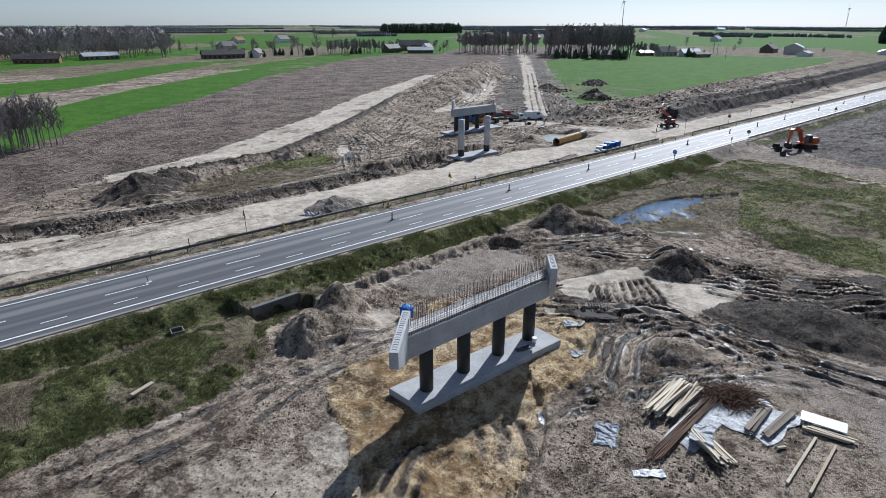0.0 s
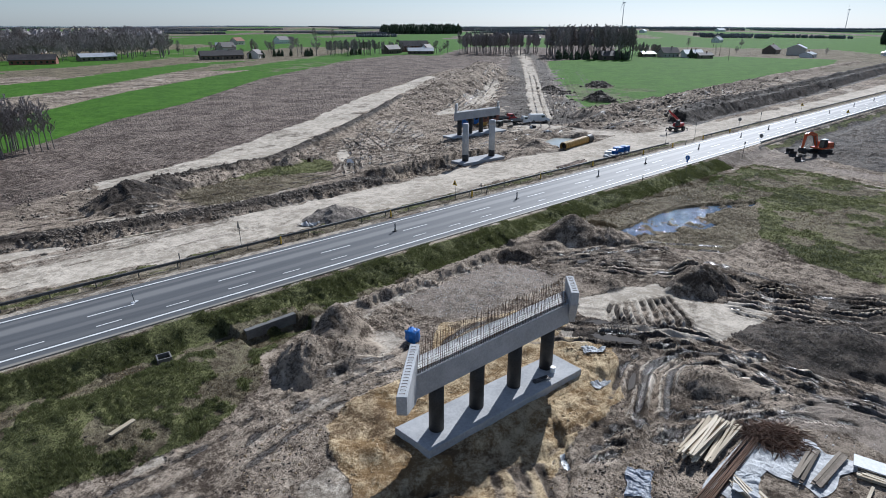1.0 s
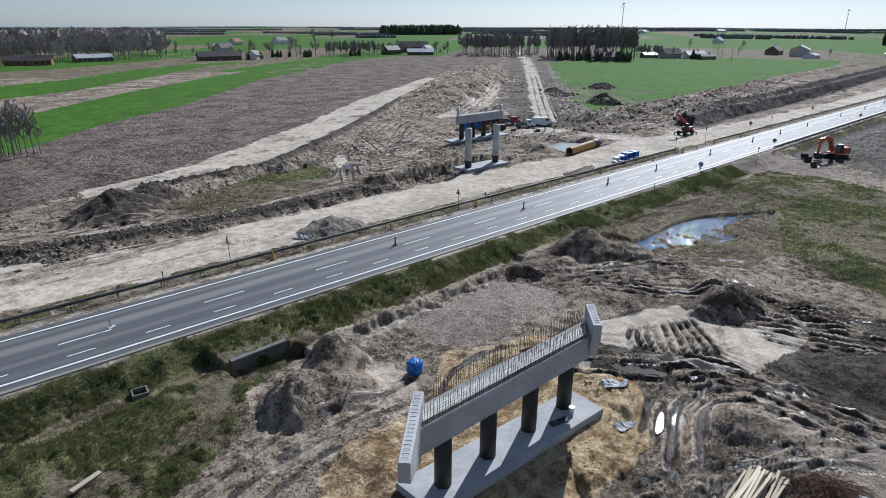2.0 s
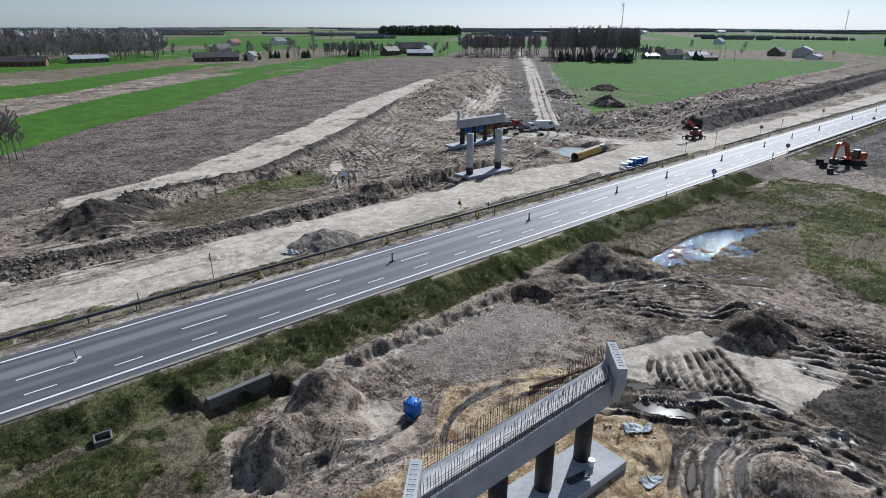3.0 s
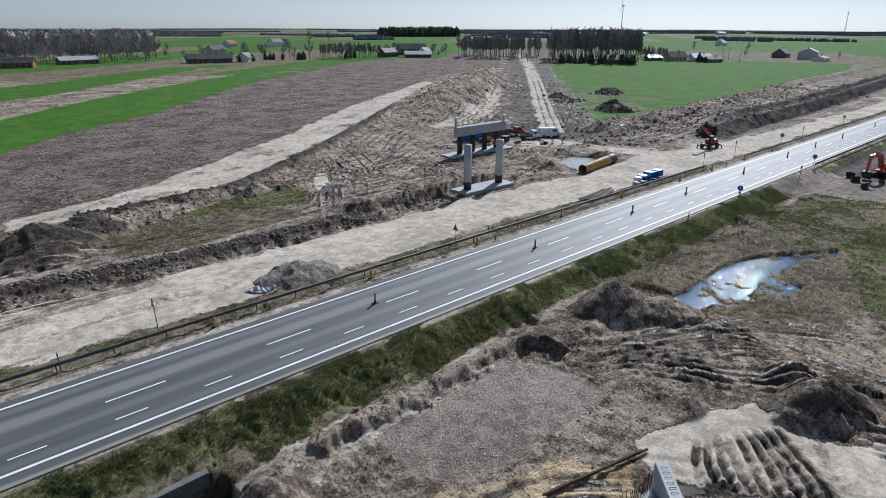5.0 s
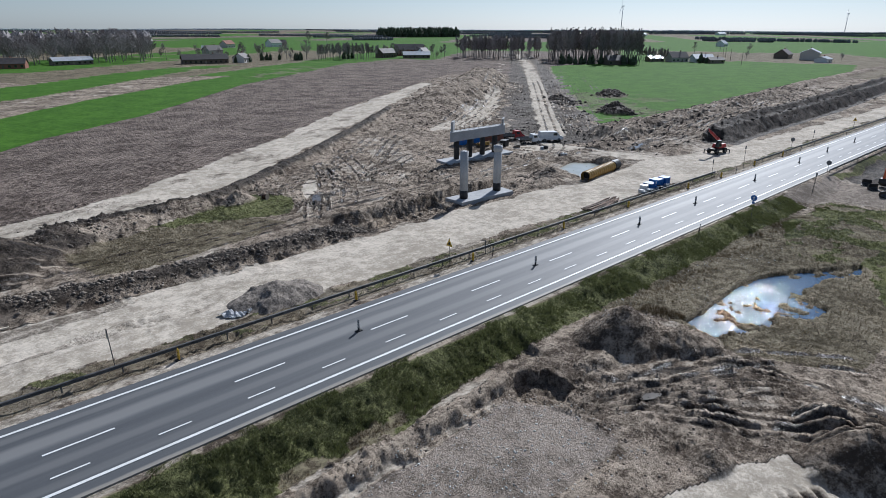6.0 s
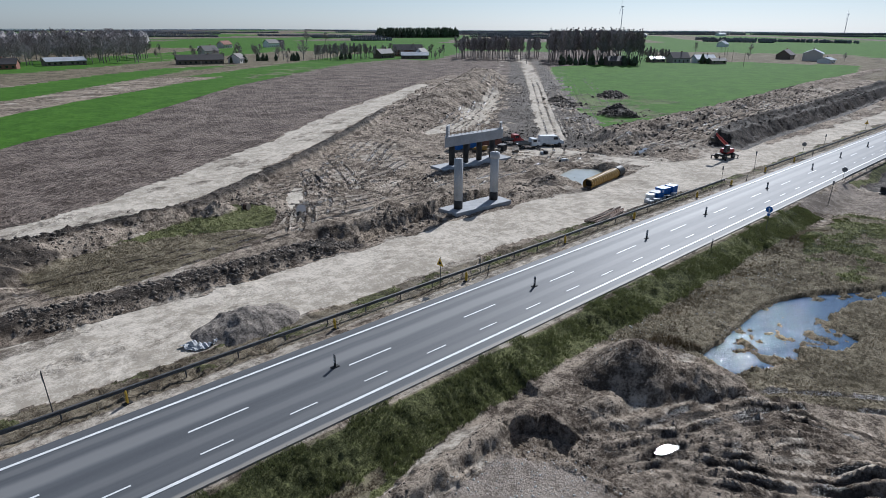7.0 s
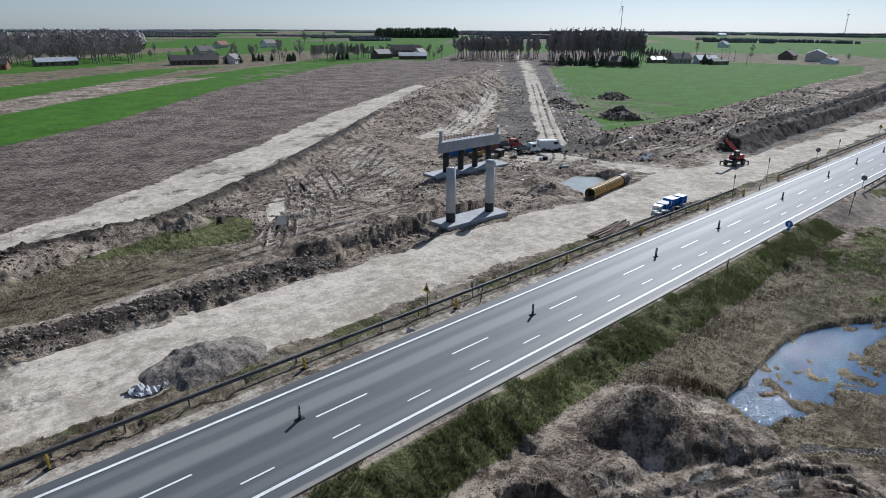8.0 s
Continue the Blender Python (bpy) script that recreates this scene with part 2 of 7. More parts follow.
M["straw"] = plain("dry_stalks", (0.13, 0.095, 0.05), (0.33, 0.26, 0.16), 0.4, 0.9, 0, 0, 8)
M["gravel"] = plain("gravel", (0.075, 0.064, 0.054), (0.31, 0.265, 0.222), 1.6, 0.95, 0, 0.2, 4)
M["clod"] = plain("earth_clods", (0.06, 0.05, 0.042), (0.22, 0.185, 0.15), 0.5, 0.95, 0, 0.06, 7, 0.5)
M["plaster"] = plain("plaster", (0.50, 0.47, 0.42), (0.68, 0.65, 0.60), 0.2, 0.85, 0, 0.01, 10, 0.7)
M["brick"] = plain("brick_red", (0.19, 0.075, 0.05), (0.30, 0.14, 0.10), 0.3, 0.85, 0, 0.01, 12, 0.4)
M["roof"] = plain("dark_roof", (0.045, 0.04, 0.04), (0.12, 0.10, 0.095), 0.2, 0.7, 0, 0.02, 10, 0.6)
M["tin"] = plain("tin_roof", (0.38, 0.39, 0.40), (0.60, 0.61, 0.62), 0.2, 0.4, 0.3, 0, 10, 0.4)
M["turbine"] = plain("turbine_white", (0.62, 0.64, 0.66), (0.74, 0.76, 0.78), 0.05, 0.5)


# ---- building helpers ----
def link_mesh(name, bm, material, smooth=False):
    me = bpy.data.meshes.new(name)
    bm.to_mesh(me)
    bm.free()
    me.materials.append(material)
    if smooth:
        me.polygons.foreach_set("use_smooth", [True] * len(me.polygons))
    return new(name, me)


def part(name, bm, material, parent, label="", smooth=False):
    ob = link_mesh(name, bm, material, smooth)
    ob.parent = parent
    if label:
        tagged(ob, label)
    return ob


def thing(name, label, category, m=None, group="", kind=""):
    ob = new(name)
    ob.empty_display_size = 0.3
    if m is not None:
        ob.matrix_basis = m
    return tagged(ob, label, category, group, kind)


def box(bm, size, at=(0, 0, 0), rot=(0, 0, 0), bevel=0.0, taper=(1, 1)):
    """A box with its middle at 'at'; taper narrows the top."""
    made = bmesh.ops.create_cube(bm, size=1.0)["verts"]
    for v in made:
        k = taper if v.co.z > 0 else (1, 1)
        v.co = Vector((v.co.x * size[0] * k[0], v.co.y * size[1] * k[1], v.co.z * size[2]))
    if bevel:
        edges = list({e for v in made for e in v.link_edges})
        made = list({v for f in bmesh.ops.bevel(bm, geom=edges, offset=bevel, segments=1, affect="EDGES")["faces"] for v in f.verts} | {v for v in made if v.is_valid})
    bmesh.ops.transform(bm, matrix=pose(*at, *rot), verts=made)
    return made


def rod(bm, p, q, r0, r1=None, n=6, caps=True):
    p, q = Vector(p), Vector(q)
    r1 = r0 if r1 is None else r1
    d = q - p
    turn = d.to_track_quat("Z", "Y").to_matrix()
    rings = []
    for at, r in ((p, r0), (q, r1)):
        rings.append([bm.verts.new(at + turn @ Vector((r * math.cos(2 * math.pi * i / n), r * math.sin(2 * math.pi * i / n), 0))) for i in range(n)])
    for i in range(n):
        bm.faces.new((rings[0][i], rings[0][(i + 1) % n], rings[1][(i + 1) % n], rings[1][i]))
    if caps:
        bm.faces.new(rings[0][::-1])
        bm.faces.new(rings[1])
    return rings


def prism(bm, outline, z0, z1, bevel=0.0):
    """An upright prism over an outline in plan."""
    lo, hi = [bm.verts.new((x, y, z0)) for x, y in outline], [bm.verts.new((x, y, z1)) for x, y in outline]
    n = len(outline)
    faces = [bm.faces.new(lo[::-1]), bm.faces.new(hi)]
    for i in range(n):
        faces.append(bm.faces.new((lo[i], lo[(i + 1) % n], hi[(i + 1) % n], hi[i])))
    bmesh.ops.recalc_face_normals(bm, faces=faces)
    if bevel:
        bmesh.ops.bevel(bm, geom=list({e for f in faces for e in f.edges}), offset=bevel, segments=1, affect="EDGES")


def side_prism(bm, outline, x0, x1, bevel=0.0):
    """A prism across x over an outline in (y, z)."""
    a, b = [bm.verts.new((x0, y, z)) for y, z in outline], [bm.verts.new((x1, y, z)) for y, z in outline]
    n = len(outline)
    faces = [bm.faces.new(a), bm.faces.new(b[::-1])]
    for i in range(n):
        faces.append(bm.faces.new((a[(i + 1) % n], a[i], b[i], b[(i + 1) % n])))
    bmesh.ops.recalc_face_normals(bm, faces=faces)
    if bevel:
        bmesh.ops.bevel(bm, geom=list({e for f in faces for e in f.edges}), offset=bevel, segments=1, affect="EDGES")


def fresh():
    return bmesh.new()


# ---- the ground: one sheet to the horizon ----
def hash2(ix, iy, seed):
    h = (ix.astype(np.int64) * 374761393 + iy.astype(np.int64) * 668265263 + seed * 974711) & 0x7FFFFFFF
    h = ((h ^ (h >> 13)) * 1274126177) & 0x7FFFFFFF
    return ((h ^ (h >> 16)) & 0xFFFF) / 65535.0


def value_noise(x, y, seed):
    ix, iy = np.floor(x), np.floor(y)
    fx, fy = x - ix, y - iy
    fx, fy = fx * fx * (3 - 2 * fx), fy * fy * (3 - 2 * fy)
    a, b = hash2(ix, iy, seed), hash2(ix + 1, iy, seed)
    c, d = hash2(ix, iy + 1, seed), hash2(ix + 1, iy + 1, seed)
    return (a + (b - a) * fx) * (1 - fy) + (c + (d - c) * fx) * fy - 0.5


def fbm(x, y, size, octaves, seed, gain=0.55):
    total, amp = np.zeros_like(x), 1.0
    for k in range(octaves):
        c, s = math.cos(0.6 * k + seed), math.sin(0.6 * k + seed)
        f = 2.03 ** k / size
        total += amp * value_noise((c * x - s * y) * f + 17.3 * k, (s * x + c * y) * f + 5.1 * k, seed + k)
        amp *= gain
    return total


def ease(v, a, b):
    k = np.clip((v - a) / (b - a), 0, 1)
    return k * k * (3 - 2 * k)


def inside(x, y, poly):
    hit = np.zeros(x.shape, bool)
    n = len(poly)
    for i in range(n):
        (x0, y0), (x1, y1) = poly[i], poly[(i + 1) % n]
        if y0 != y1:
            hit ^= ((y0 > y) != (y1 > y)) & (x < (x1 - x0) * (y - y0) / (y1 - y0) + x0)
    return hit


def curve_points(pts, step=0.5):
    """A smooth line through a few points, with its running length."""
    p = [Vector((*q, 0)) for q in pts]
    p = [p[0] * 2 - p[1]] + p + [p[-1] * 2 - p[-2]]
    out = []
    for i in range(1, len(p) - 2):
        n = max(2, int((p[i + 1] - p[i]).length / step))
        for k in range(n):
            t = k / n
            out.append(0.5 * (2 * p[i] + (p[i + 1] - p[i - 1]) * t + (2 * p[i - 1] - 5 * p[i] + 4 * p[i + 1] - p[i + 2]) * t * t + (3 * p[i] - p[i - 1] - 3 * p[i + 1] + p[i + 2]) * t ** 3))
    out.append(p[-2])
    return np.array([(v.x, v.y) for v in out])


def near_line(x, y, pts, reach, step=0.5):
    """Signed distance to a smooth line and the run along it, for the points within reach (elsewhere far away)."""
    line = curve_points(pts, step)
    far = np.full(x.shape, 1e3)
    run = np.zeros(x.shape)
    box_hit = (x > line[:, 0].min() - reach) & (x < line[:, 0].max() + reach) & (y > line[:, 1].min() - reach) & (y < line[:, 1].max() + reach)
    idx = np.nonzero(box_hit)
    px, py = x[idx], y[idx]
    best, sgn, rr = np.full(px.shape, 1e3), np.zeros(px.shape), np.zeros(px.shape)
    length = 0.0
    for (ax, ay), (bx, by) in zip(line[:-1], line[1:]):
        dx, dy = bx - ax, by - ay
        L = math.hypot(dx, dy)
        if L < 1e-6:
            continue
        t = np.clip(((px - ax) * dx + (py - ay) * dy) / L ** 2, 0, 1)
        d = np.hypot(px - ax - t * dx, py - ay - t * dy)
        m = d < best
        best[m], rr[m] = d[m], length + t[m] * L
        sgn[m] = np.sign(dx * (py - ay) - dy * (px - ax))[m]
        length += L
    far[idx], run[idx] = best * sgn, rr
    return far, run


def spaced(stretches):
    out = [stretches[0][0]]
    for a, b, step in stretches:
        n = max(1, int(round((b - a) / step)))
        out += [a + (b - a) * (k + 1) / n for k in range(n)]
    return out


def growing(start, end, first, factor):
    out, step, v = [], first, start
    while abs(end - v) > step:
        v += step * (1 if end > start else -1)
        out.append(v)
        step *= factor
    return out + [end]


GX = np.array(growing(-14, -2400, 0.5, 1.16)[::-1] + spaced([(-14, -2, 0.3), (-2, 60, 0.17), (60, 78, 0.24), (78, 130, 0.36), (130, 240, 0.6)]) + growing(240, 4300, 0.8, 1.045))
GY = np.array(growing(5, -600, 0.4, 1.25)[::-1] + spaced([(5, 48, 0.17), (48, 55.4, 0.2), (55.4, 65.0, 1.2), (65, 100, 0.26), (100, 130, 0.4), (130, 250, 0.8)]) + growing(250, 4300, 1.0, 1.045))
X, Y = [a.astype(float) for a in np.meshgrid(GX, GY)]

# plan of the covers
SAND = [(18.4, 33.4), (22.2, 35.2), (27.2, 35.4), (33, 33.5), (39.2, 30.8), (41.2, 26.0), (36.5, 22.3), (31.9, 22.1), (27.2, 21.5), (22.6, 18.3), (17.5, 15.8), (12.0, 21.5), (16.5, 28.6)]
SAND_EAST = [(29, 36), (34, 39.5), (40.5, 37), (44, 33.5), (39, 31.5), (33, 33.5)]
PLATFORM = [(33.9, 45.6), (37.4, 45.9), (42.4, 46.3), (47.9, 46.4), (49.4, 43.9), (50.1, 41.1), (49.6, 38.9), (46.2, 38.6), (41.5, 38.6), (38.5, 38.6), (35.8, 39.0), (34.0, 41.1)]
PALE_SAND = [(46.0, 35.0), (50.7, 33.2), (56.6, 30.8), (54.6, 28.2), (54.9, 26.0), (57.2, 23.2), (58.4, 20.4), (53.2, 19.4), (49.4, 21.3), (47.7, 23.6), (46.2, 26.2), (45.0, 29.2), (43.7, 31.6)]
YARD = [(40.4, 13.8), (46, 12.6), (52.8, 7.2), (58, -4), (36, -6), (38.5, 3), (42, 6), (43.1, 10.3)]
DARK_EAST = [(51, 21), (57, 19.5), (66, 17), (74, 13), (80, 0), (58, -6), (53, 7), (48.5, 14)]
GRASS_EAST = [(124, 49.5), (108, 49.5), (95, 45), (97, 37.5), (80, 29), (73, 19), (77, 5), (100, -30), (134, 10), (120, 22.8), (123, 36)]
GRASS_WEST = [(-80, 56), (-80, 37.8), (4.7, 37.9), (12.3, 38.2), (16.8, 40.4), (18.4, 44.5), (23, 46.6), (29, 48.2), (36, 49.2), (44, 50.0), (56, 51.2), (75, 52.6), (118, 53.2), (118, 56)]
POND = [(67.2, 41.2), (69.0, 44.4), (73, 44.4), (77.1, 44.9), (84.3, 44.6), (89.7, 42.7), (97.7, 37.9), (95.4, 37.1), (90.8, 38.9), (85.5, 39.9), (83.4, 38.8), (82.5, 36.6), (79.2, 36.9), (77.6, 39.6), (75, 38.9), (70.5, 40.4)]
PALE_ROAD = [(-60, 90), (4.3, 86.2), (15.9, 82.4), (29.2, 81.7), (46.5, 82.2), (60.5, 82.6), (77, 83.0), (93, 82.6), (105, 80.6), (118, 82.4), (131, 83.5), (150, 79.0), (172, 77.6), (245, 76), (420, 80), (600, 84), (600, 69.5), (205, 69.4), (140, 69.0), (126, 68.6), (100, 69.8), (64, 71.3), (34.5, 70.9), (10, 71.5), (-60, 73)]
PLOUGH = [(-150, 70), (0, 104), (18, 112), (28, 117), (43, 123.4), (51, 128.8), (76, 146.2), (132, 194), (207, 247.5), (262, 283), (330, 308), (356, 322), (334, 428), (262, 397), (136, 288), (72, 213), (44, 189), (24, 164), (-150, 40)]
HAUL = [(22, 110.5), (35, 112.4), (44, 114.2), (50, 114.6), (58, 118.6), (70.8, 127.4), (87.4, 140.2), (110.7, 160), (147.5, 191), (207, 240), (207.5, 246.5), (131, 192), (97.6, 164.6), (76, 146.4), (62, 136.6), (51, 129), (43, 123.5), (34, 119.5), (22, 116)]
GREEN_WEST = [(24, 164), (44, 189), (72, 213), (136, 288), (262, 397), (334, 428), (310, 457), (217, 393), (122, 316), (69, 266), (51, 246), (18, 205), (-60, 120), (-60, 80)]
GREEN_STRIP = [(56, 287), (145, 386), (200, 430), (161, 437), (105, 392), (63, 346), (20, 320), (10, 260)]
GREEN_EAST = [(354, 288), (436, 283), (520, 235), (540, 158), (411, 126), (309, 117.5), (244, 112.5), (186, 107), (156, 110.5), (176, 134), (249, 200)]
LANE = [(470, 420), (365, 318), (249, 213), (176.4, 148.6), (150, 124), (137, 114)]
RIDGE = [(112, 145), (154, 175), (206, 211), (254, 250)]
BANK_NORTH = [(140, 103.5), (186, 106), (244, 111), (324, 119), (471, 129.5)]
BANK_SOUTH = [(158, 84), (172, 85.5), (242, 88), (380, 98), (520, 108)]
RAMPART = [(-40, 93), (0, 91), (14, 87.6), (31.5, 85.2), (45, 84.9), (56, 85.1), (61.5, 84.4)]
SIDE_TRACK = [(126, 54.5), (129, 46), (130, 36), (128.5, 25), (124, 5)]
MUD_PALE = [(118, 138), (141.6, 161.1), (165, 172), (181.4, 182.5), (215, 204), (190, 180), (172, 164), (150, 148), (132, 137)]
TRACKS = [  # line, gauge, depth
    ([(38.5, 34.6), (41.1, 32.7), (44.7, 28.7), (47.7, 24.4), (48.4, 20.8), (48.4, 16.7), (48.1, 12.1), (48.7, 8.3), (49.2, 2)], 1.9, 0.22),
    ([(37.5, 32.8), (40.1, 31.1), (43.9, 26.2), (47.3, 22.5), (47.9, 18.5), (47.5, 15.0), (48.1, 11.0), (49.0, 4)], 1.9, 0.22),
    ([(29.0, 20.4), (31.6, 21.4), (34.1, 21.2), (37.6, 22.5), (40.5, 23.6), (43.6, 23.6), (46.6, 22.1), (48.1, 19.6), (47.9, 16.5), (48.6, 11)], 2.0, 0.2),
    ([(31.6, 17.4), (33.8, 18.5), (35.9, 19.6), (38.2, 20.8), (40.9, 22.0), (43.0, 22.1), (45.4, 21.4), (46.9, 19.0), (46.6, 16.4), (47.4, 12)], 1.8, 0.2),
    ([(53, 41.5), (55.0, 40.0), (58.5, 34.4), (61.9, 29.1), (63.4, 23.4), (65.6, 18.4), (69.5, 10.5)], 2.0, 0.26),
    ([(58, 33.5), (61.1, 28.7), (61.8, 22.7), (64.0, 17.8), (69.0, 10.0)], 1.9, 0.28),
    ([(50.8, 42.0), (55, 40.5), (59.0, 38.7), (64.1, 35.6), (65.8, 28.6), (67, 20)], 1.9, 0.26),
    ([(56.4, 24.0), (57.1, 21.2), (59.1, 16.0), (63.2, 9.3), (66, 4)], 2.0, 0.28),
    ([(57.4, 27.0), (60.3, 22.0), (63.3, 17.6), (67.4, 10.3)], 1.9, 0.26),
    ([(52, 44), (57, 41.5), (63, 39.5), (69, 36), (74, 30)], 1.8, 0.22),
    ([(34.7, 18.6), (38.3, 16.5), (43.4, 14.5), (48.1, 12.1), (49.6, 7)], 1.9, 0.15),
    ([(26.5, 21.8), (29.6, 20.4), (32.3, 19.4), (36.0, 17.5), (39.9, 15.1), (44.8, 13.8)], 1.9, 0.17),
    ([(15.0, 22.0), (16.6, 23.0), (18.6, 24.0), (20.8, 23.6)], 0.9, 0.18), ([(15.6, 21.0), (17.2, 22.0), (19.2, 22.9), (21.4, 22.6)], 0.8, 0.18), ([(21.8, 20.0), (23.4, 21.6), (24.6, 23.6)], 1.3, 0.16), ([(23.6, 19.0), (25.0, 20.8), (26.2, 23.0)], 1.2, 0.16),
    ([(-20, 37), (-1.1, 35.9), (2.5, 35.6), (7.5, 35.6), (12.3, 35.9), (16.4, 37.1), (21.7, 37.5), (27.6, 36.8), (31, 38)], 1.9, 0.16),
    ([(-20, 34), (0.8, 33.2), (5.3, 33.1), (10.0, 33.6), (14.1, 34.6), (18.8, 36.0), (26.3, 36.2)], 1.9, 0.15),
    ([(29, 33.6), (31.5, 35.6), (34.2, 36.2), (37, 36.0), (39.8, 34.7), (42.2, 32.4)], 1.7, 0.12),
    ([(49.3, 31.6), (46.9, 30.7), (45.5, 29.4)], 0.0, 0.1), ([(50.0, 31.3), (47.5, 30.1), (46.0, 28.7)], 0.0, 0.1), ([(50.6, 31.1), (48.0, 29.4), (46.5, 28.0)], 0.0, 0.1), ([(51.3, 30.8), (48.6, 28.8), (47.0, 27.3)], 0.0, 0.1), ([(52.0, 30.5), (49.2, 28.1), (47.5, 26.6)], 0.0, 0.1), ([(52.7, 30.2), (49.8, 27.4), (47.9, 26.0)], 0.0, 0.1), ([(53.3, 30.0), (50.4, 26.8), (48.4, 25.3)], 0.0, 0.1), ([(54.0, 29.7), (50.9, 26.1), (48.9, 24.6)], 0.0, 0.1), ([(54.7, 29.4), (51.5, 25.5), (49.4, 23.9)], 0.0, 0.1),
    ([(25, 20.6), (30, 21.2), (33.4, 19.2), (38.1, 17.4), (42.8, 14.6), (47, 9)], 1.8, 0.18),
    ([(-30, 92.5), (20, 91.5), (32.5, 91.5), (41.5, 91.4), (47.1, 92.2), (53.4, 93.0), (60.8, 93.9), (68.8, 94.0), (78.1, 94.2), (88, 94.6), (104, 99)], 2.1, 0.17),
    ([(-30, 95.5), (20, 94.4), (32.9, 94.4), (41.1, 94.6), (47.4, 95.0), (55.9, 95.6), (64, 96.4), (76, 97.0), (90, 98.4)], 2.1, 0.16),
    ([(57.4, 92.0), (58.9, 93.0), (63.4, 100.3), (68.8, 105.8), (73.7, 113.9), (84.3, 125.8), (93.0, 135.2), (104, 144)], 2.1, 0.3),
    ([(57.1, 94.5), (61.8, 95.8), (66.2, 102.7), (72.7, 106.3), (80.7, 112.6), (89.2, 118.6), (100, 127)], 2.1, 0.3),
    ([(78, 124), (75.1, 117.4), (73.4, 111.4), (75.4, 108.4), (79.1, 107.0), (86.5, 105.2), (93.7, 102.3)], 2.1, 0.34),
    ([(92, 137), (88.0, 132.3), (83.5, 120.7), (79.7, 111.1), (76, 104)], 2.1, 0.3),
    ([(80, 126), (77.5, 118), (76.2, 113), (78, 110.4), (84, 108.6), (92, 106.6)], 2.1, 0.3),
    ([(61.7, 96.5), (67.3, 103.1), (75, 105), (87.4, 103.3), (95, 101)], 2.1, 0.26), ([(70, 108), (80, 110), (90, 114), (98, 119)], 2.1, 0.22), ([(84, 114), (92, 122), (104, 134), (114, 141)], 2.1, 0.24), ([(66, 118), (76, 121), (90, 128), (108, 142)], 2.1, 0.14),
    ([(243, 220.6), (232, 212), (186, 178.4), (166, 163), (158, 158.4), (152.5, 151.4), (147, 146.6), (140, 143.0), (132, 137.4)], 2.3, 0.5), ([(236, 212), (210, 190), (181, 171.2), (163, 157), (156, 152), (151, 146), (140.6, 140.0), (133, 135)], 2.3, 0.5),
    ([(357, 284.4), (262.5, 202.3), (210.7, 158.7), (173.6, 128.1), (148.6, 108.8)], 2.3, 0.3), ([(313.7, 250), (237.7, 188.7), (182.5, 143.5), (150.8, 117.1)], 2.3, 0.3), ([(300, 222), (240, 172), (196, 138), (180, 126)], 2.3, 0.16),
    ([(128, 140), (150, 154), (182, 180), (247, 234)], 2.2, 0.35), ([(124, 141), (146, 156), (176, 178), (236, 228)], 2.4, 0.3),
    ([(137, 113), (176.4, 148.2), (249, 212.6), (330, 286)], 2.2, 0.22), ([(139, 112), (178, 147), (250, 210)], 2.0, 0.2),
    ([(144, 110), (168, 132), (200, 160), (226, 182)], 2.2, 0.3), ([(150, 113), (174, 136), (206, 164)], 2.2, 0.3), ([(62, 99), (72, 101), (84, 99), (96, 101.5)], 2.1, 0.18), ([(66, 95), (72, 104), (73, 114), (84, 124), (100, 138)], 2.1, 0.18),
    ([(60, 110), (70, 112), (80, 108), (92, 103)], 2.1, 0.16), ([(90, 122), (100, 118), (108, 113)], 2.1, 0.16), ([(118, 99), (126, 103), (134, 110)], 2.2, 0.2), ([(92, 96), (104, 97.5), (118, 97), (128, 98)], 2.2, 0.2),
    ([(136, 97), (156, 94.8), (190, 95.4), (240, 99)], 2.4, 0.3), ([(138, 101), (158, 99.4), (186, 100.6), (240, 106)], 2.4, 0.3), ([(150, 89), (180, 90.5), (230, 93), (300, 99)], 2.4, 0.25),
    ([(140, 99), (160, 97), (186, 98), (260, 104)], 2.4, 0.3), ([(140, 94), (170, 94), (210, 97), (280, 104)], 2.4, 0.3), ([(132, 90), (150, 92), (180, 92.5), (230, 96)], 2.4, 0.25),
    ([(-10, 79), (20, 78.2), (34, 79.5), (50, 79.2), (70, 80)], 2.0, 0.05), ([(-10, 75.5), (25, 74.8), (36, 76), (60, 76.4), (90, 75), (120, 76)], 2.0, 0.05),
]
PUDDLES = [  # x, y, half lengths, turn
    (43.1, 27.4, 2.1, 0.6, -62), (44.6, 30.2, 1.2, 0.4, -45), (38.6, 22.9, 1.3, 0.22, 22), (47.2, 20.6, 1.2, 0.2, -50), (55.8, 40.0, 0.9, 0.3, -20),
    (64.4, 24.0, 1.4, 0.25, -75), (141, 92.5, 5, 0.7, 15), (64.6, 101.5, 2.4, 0.7, 60),
]
for pts, gauge, side, share in ((TRACKS[2][0], 2.0, -1, 0.25), (TRACKS[3][0], 1.8, 1, 0.2)):
    line = curve_points(pts, 2.2)
    for (ax, ay), (bx, by) in zip(line[:-1], line[1:]):
        L = math.hypot(bx - ax, by - ay)
        if L > 0.5 and random.random() < share:
            PUDDLES.append(((ax + bx) / 2 - side * (by - ay) / L * gauge / 2, (ay + by) / 2 + side * (bx - ax) / L * gauge / 2, L * random.uniform(0.45, 0.7), random.uniform(0.12, 0.2), math.degrees(math.atan2(by - ay, bx - ax))))
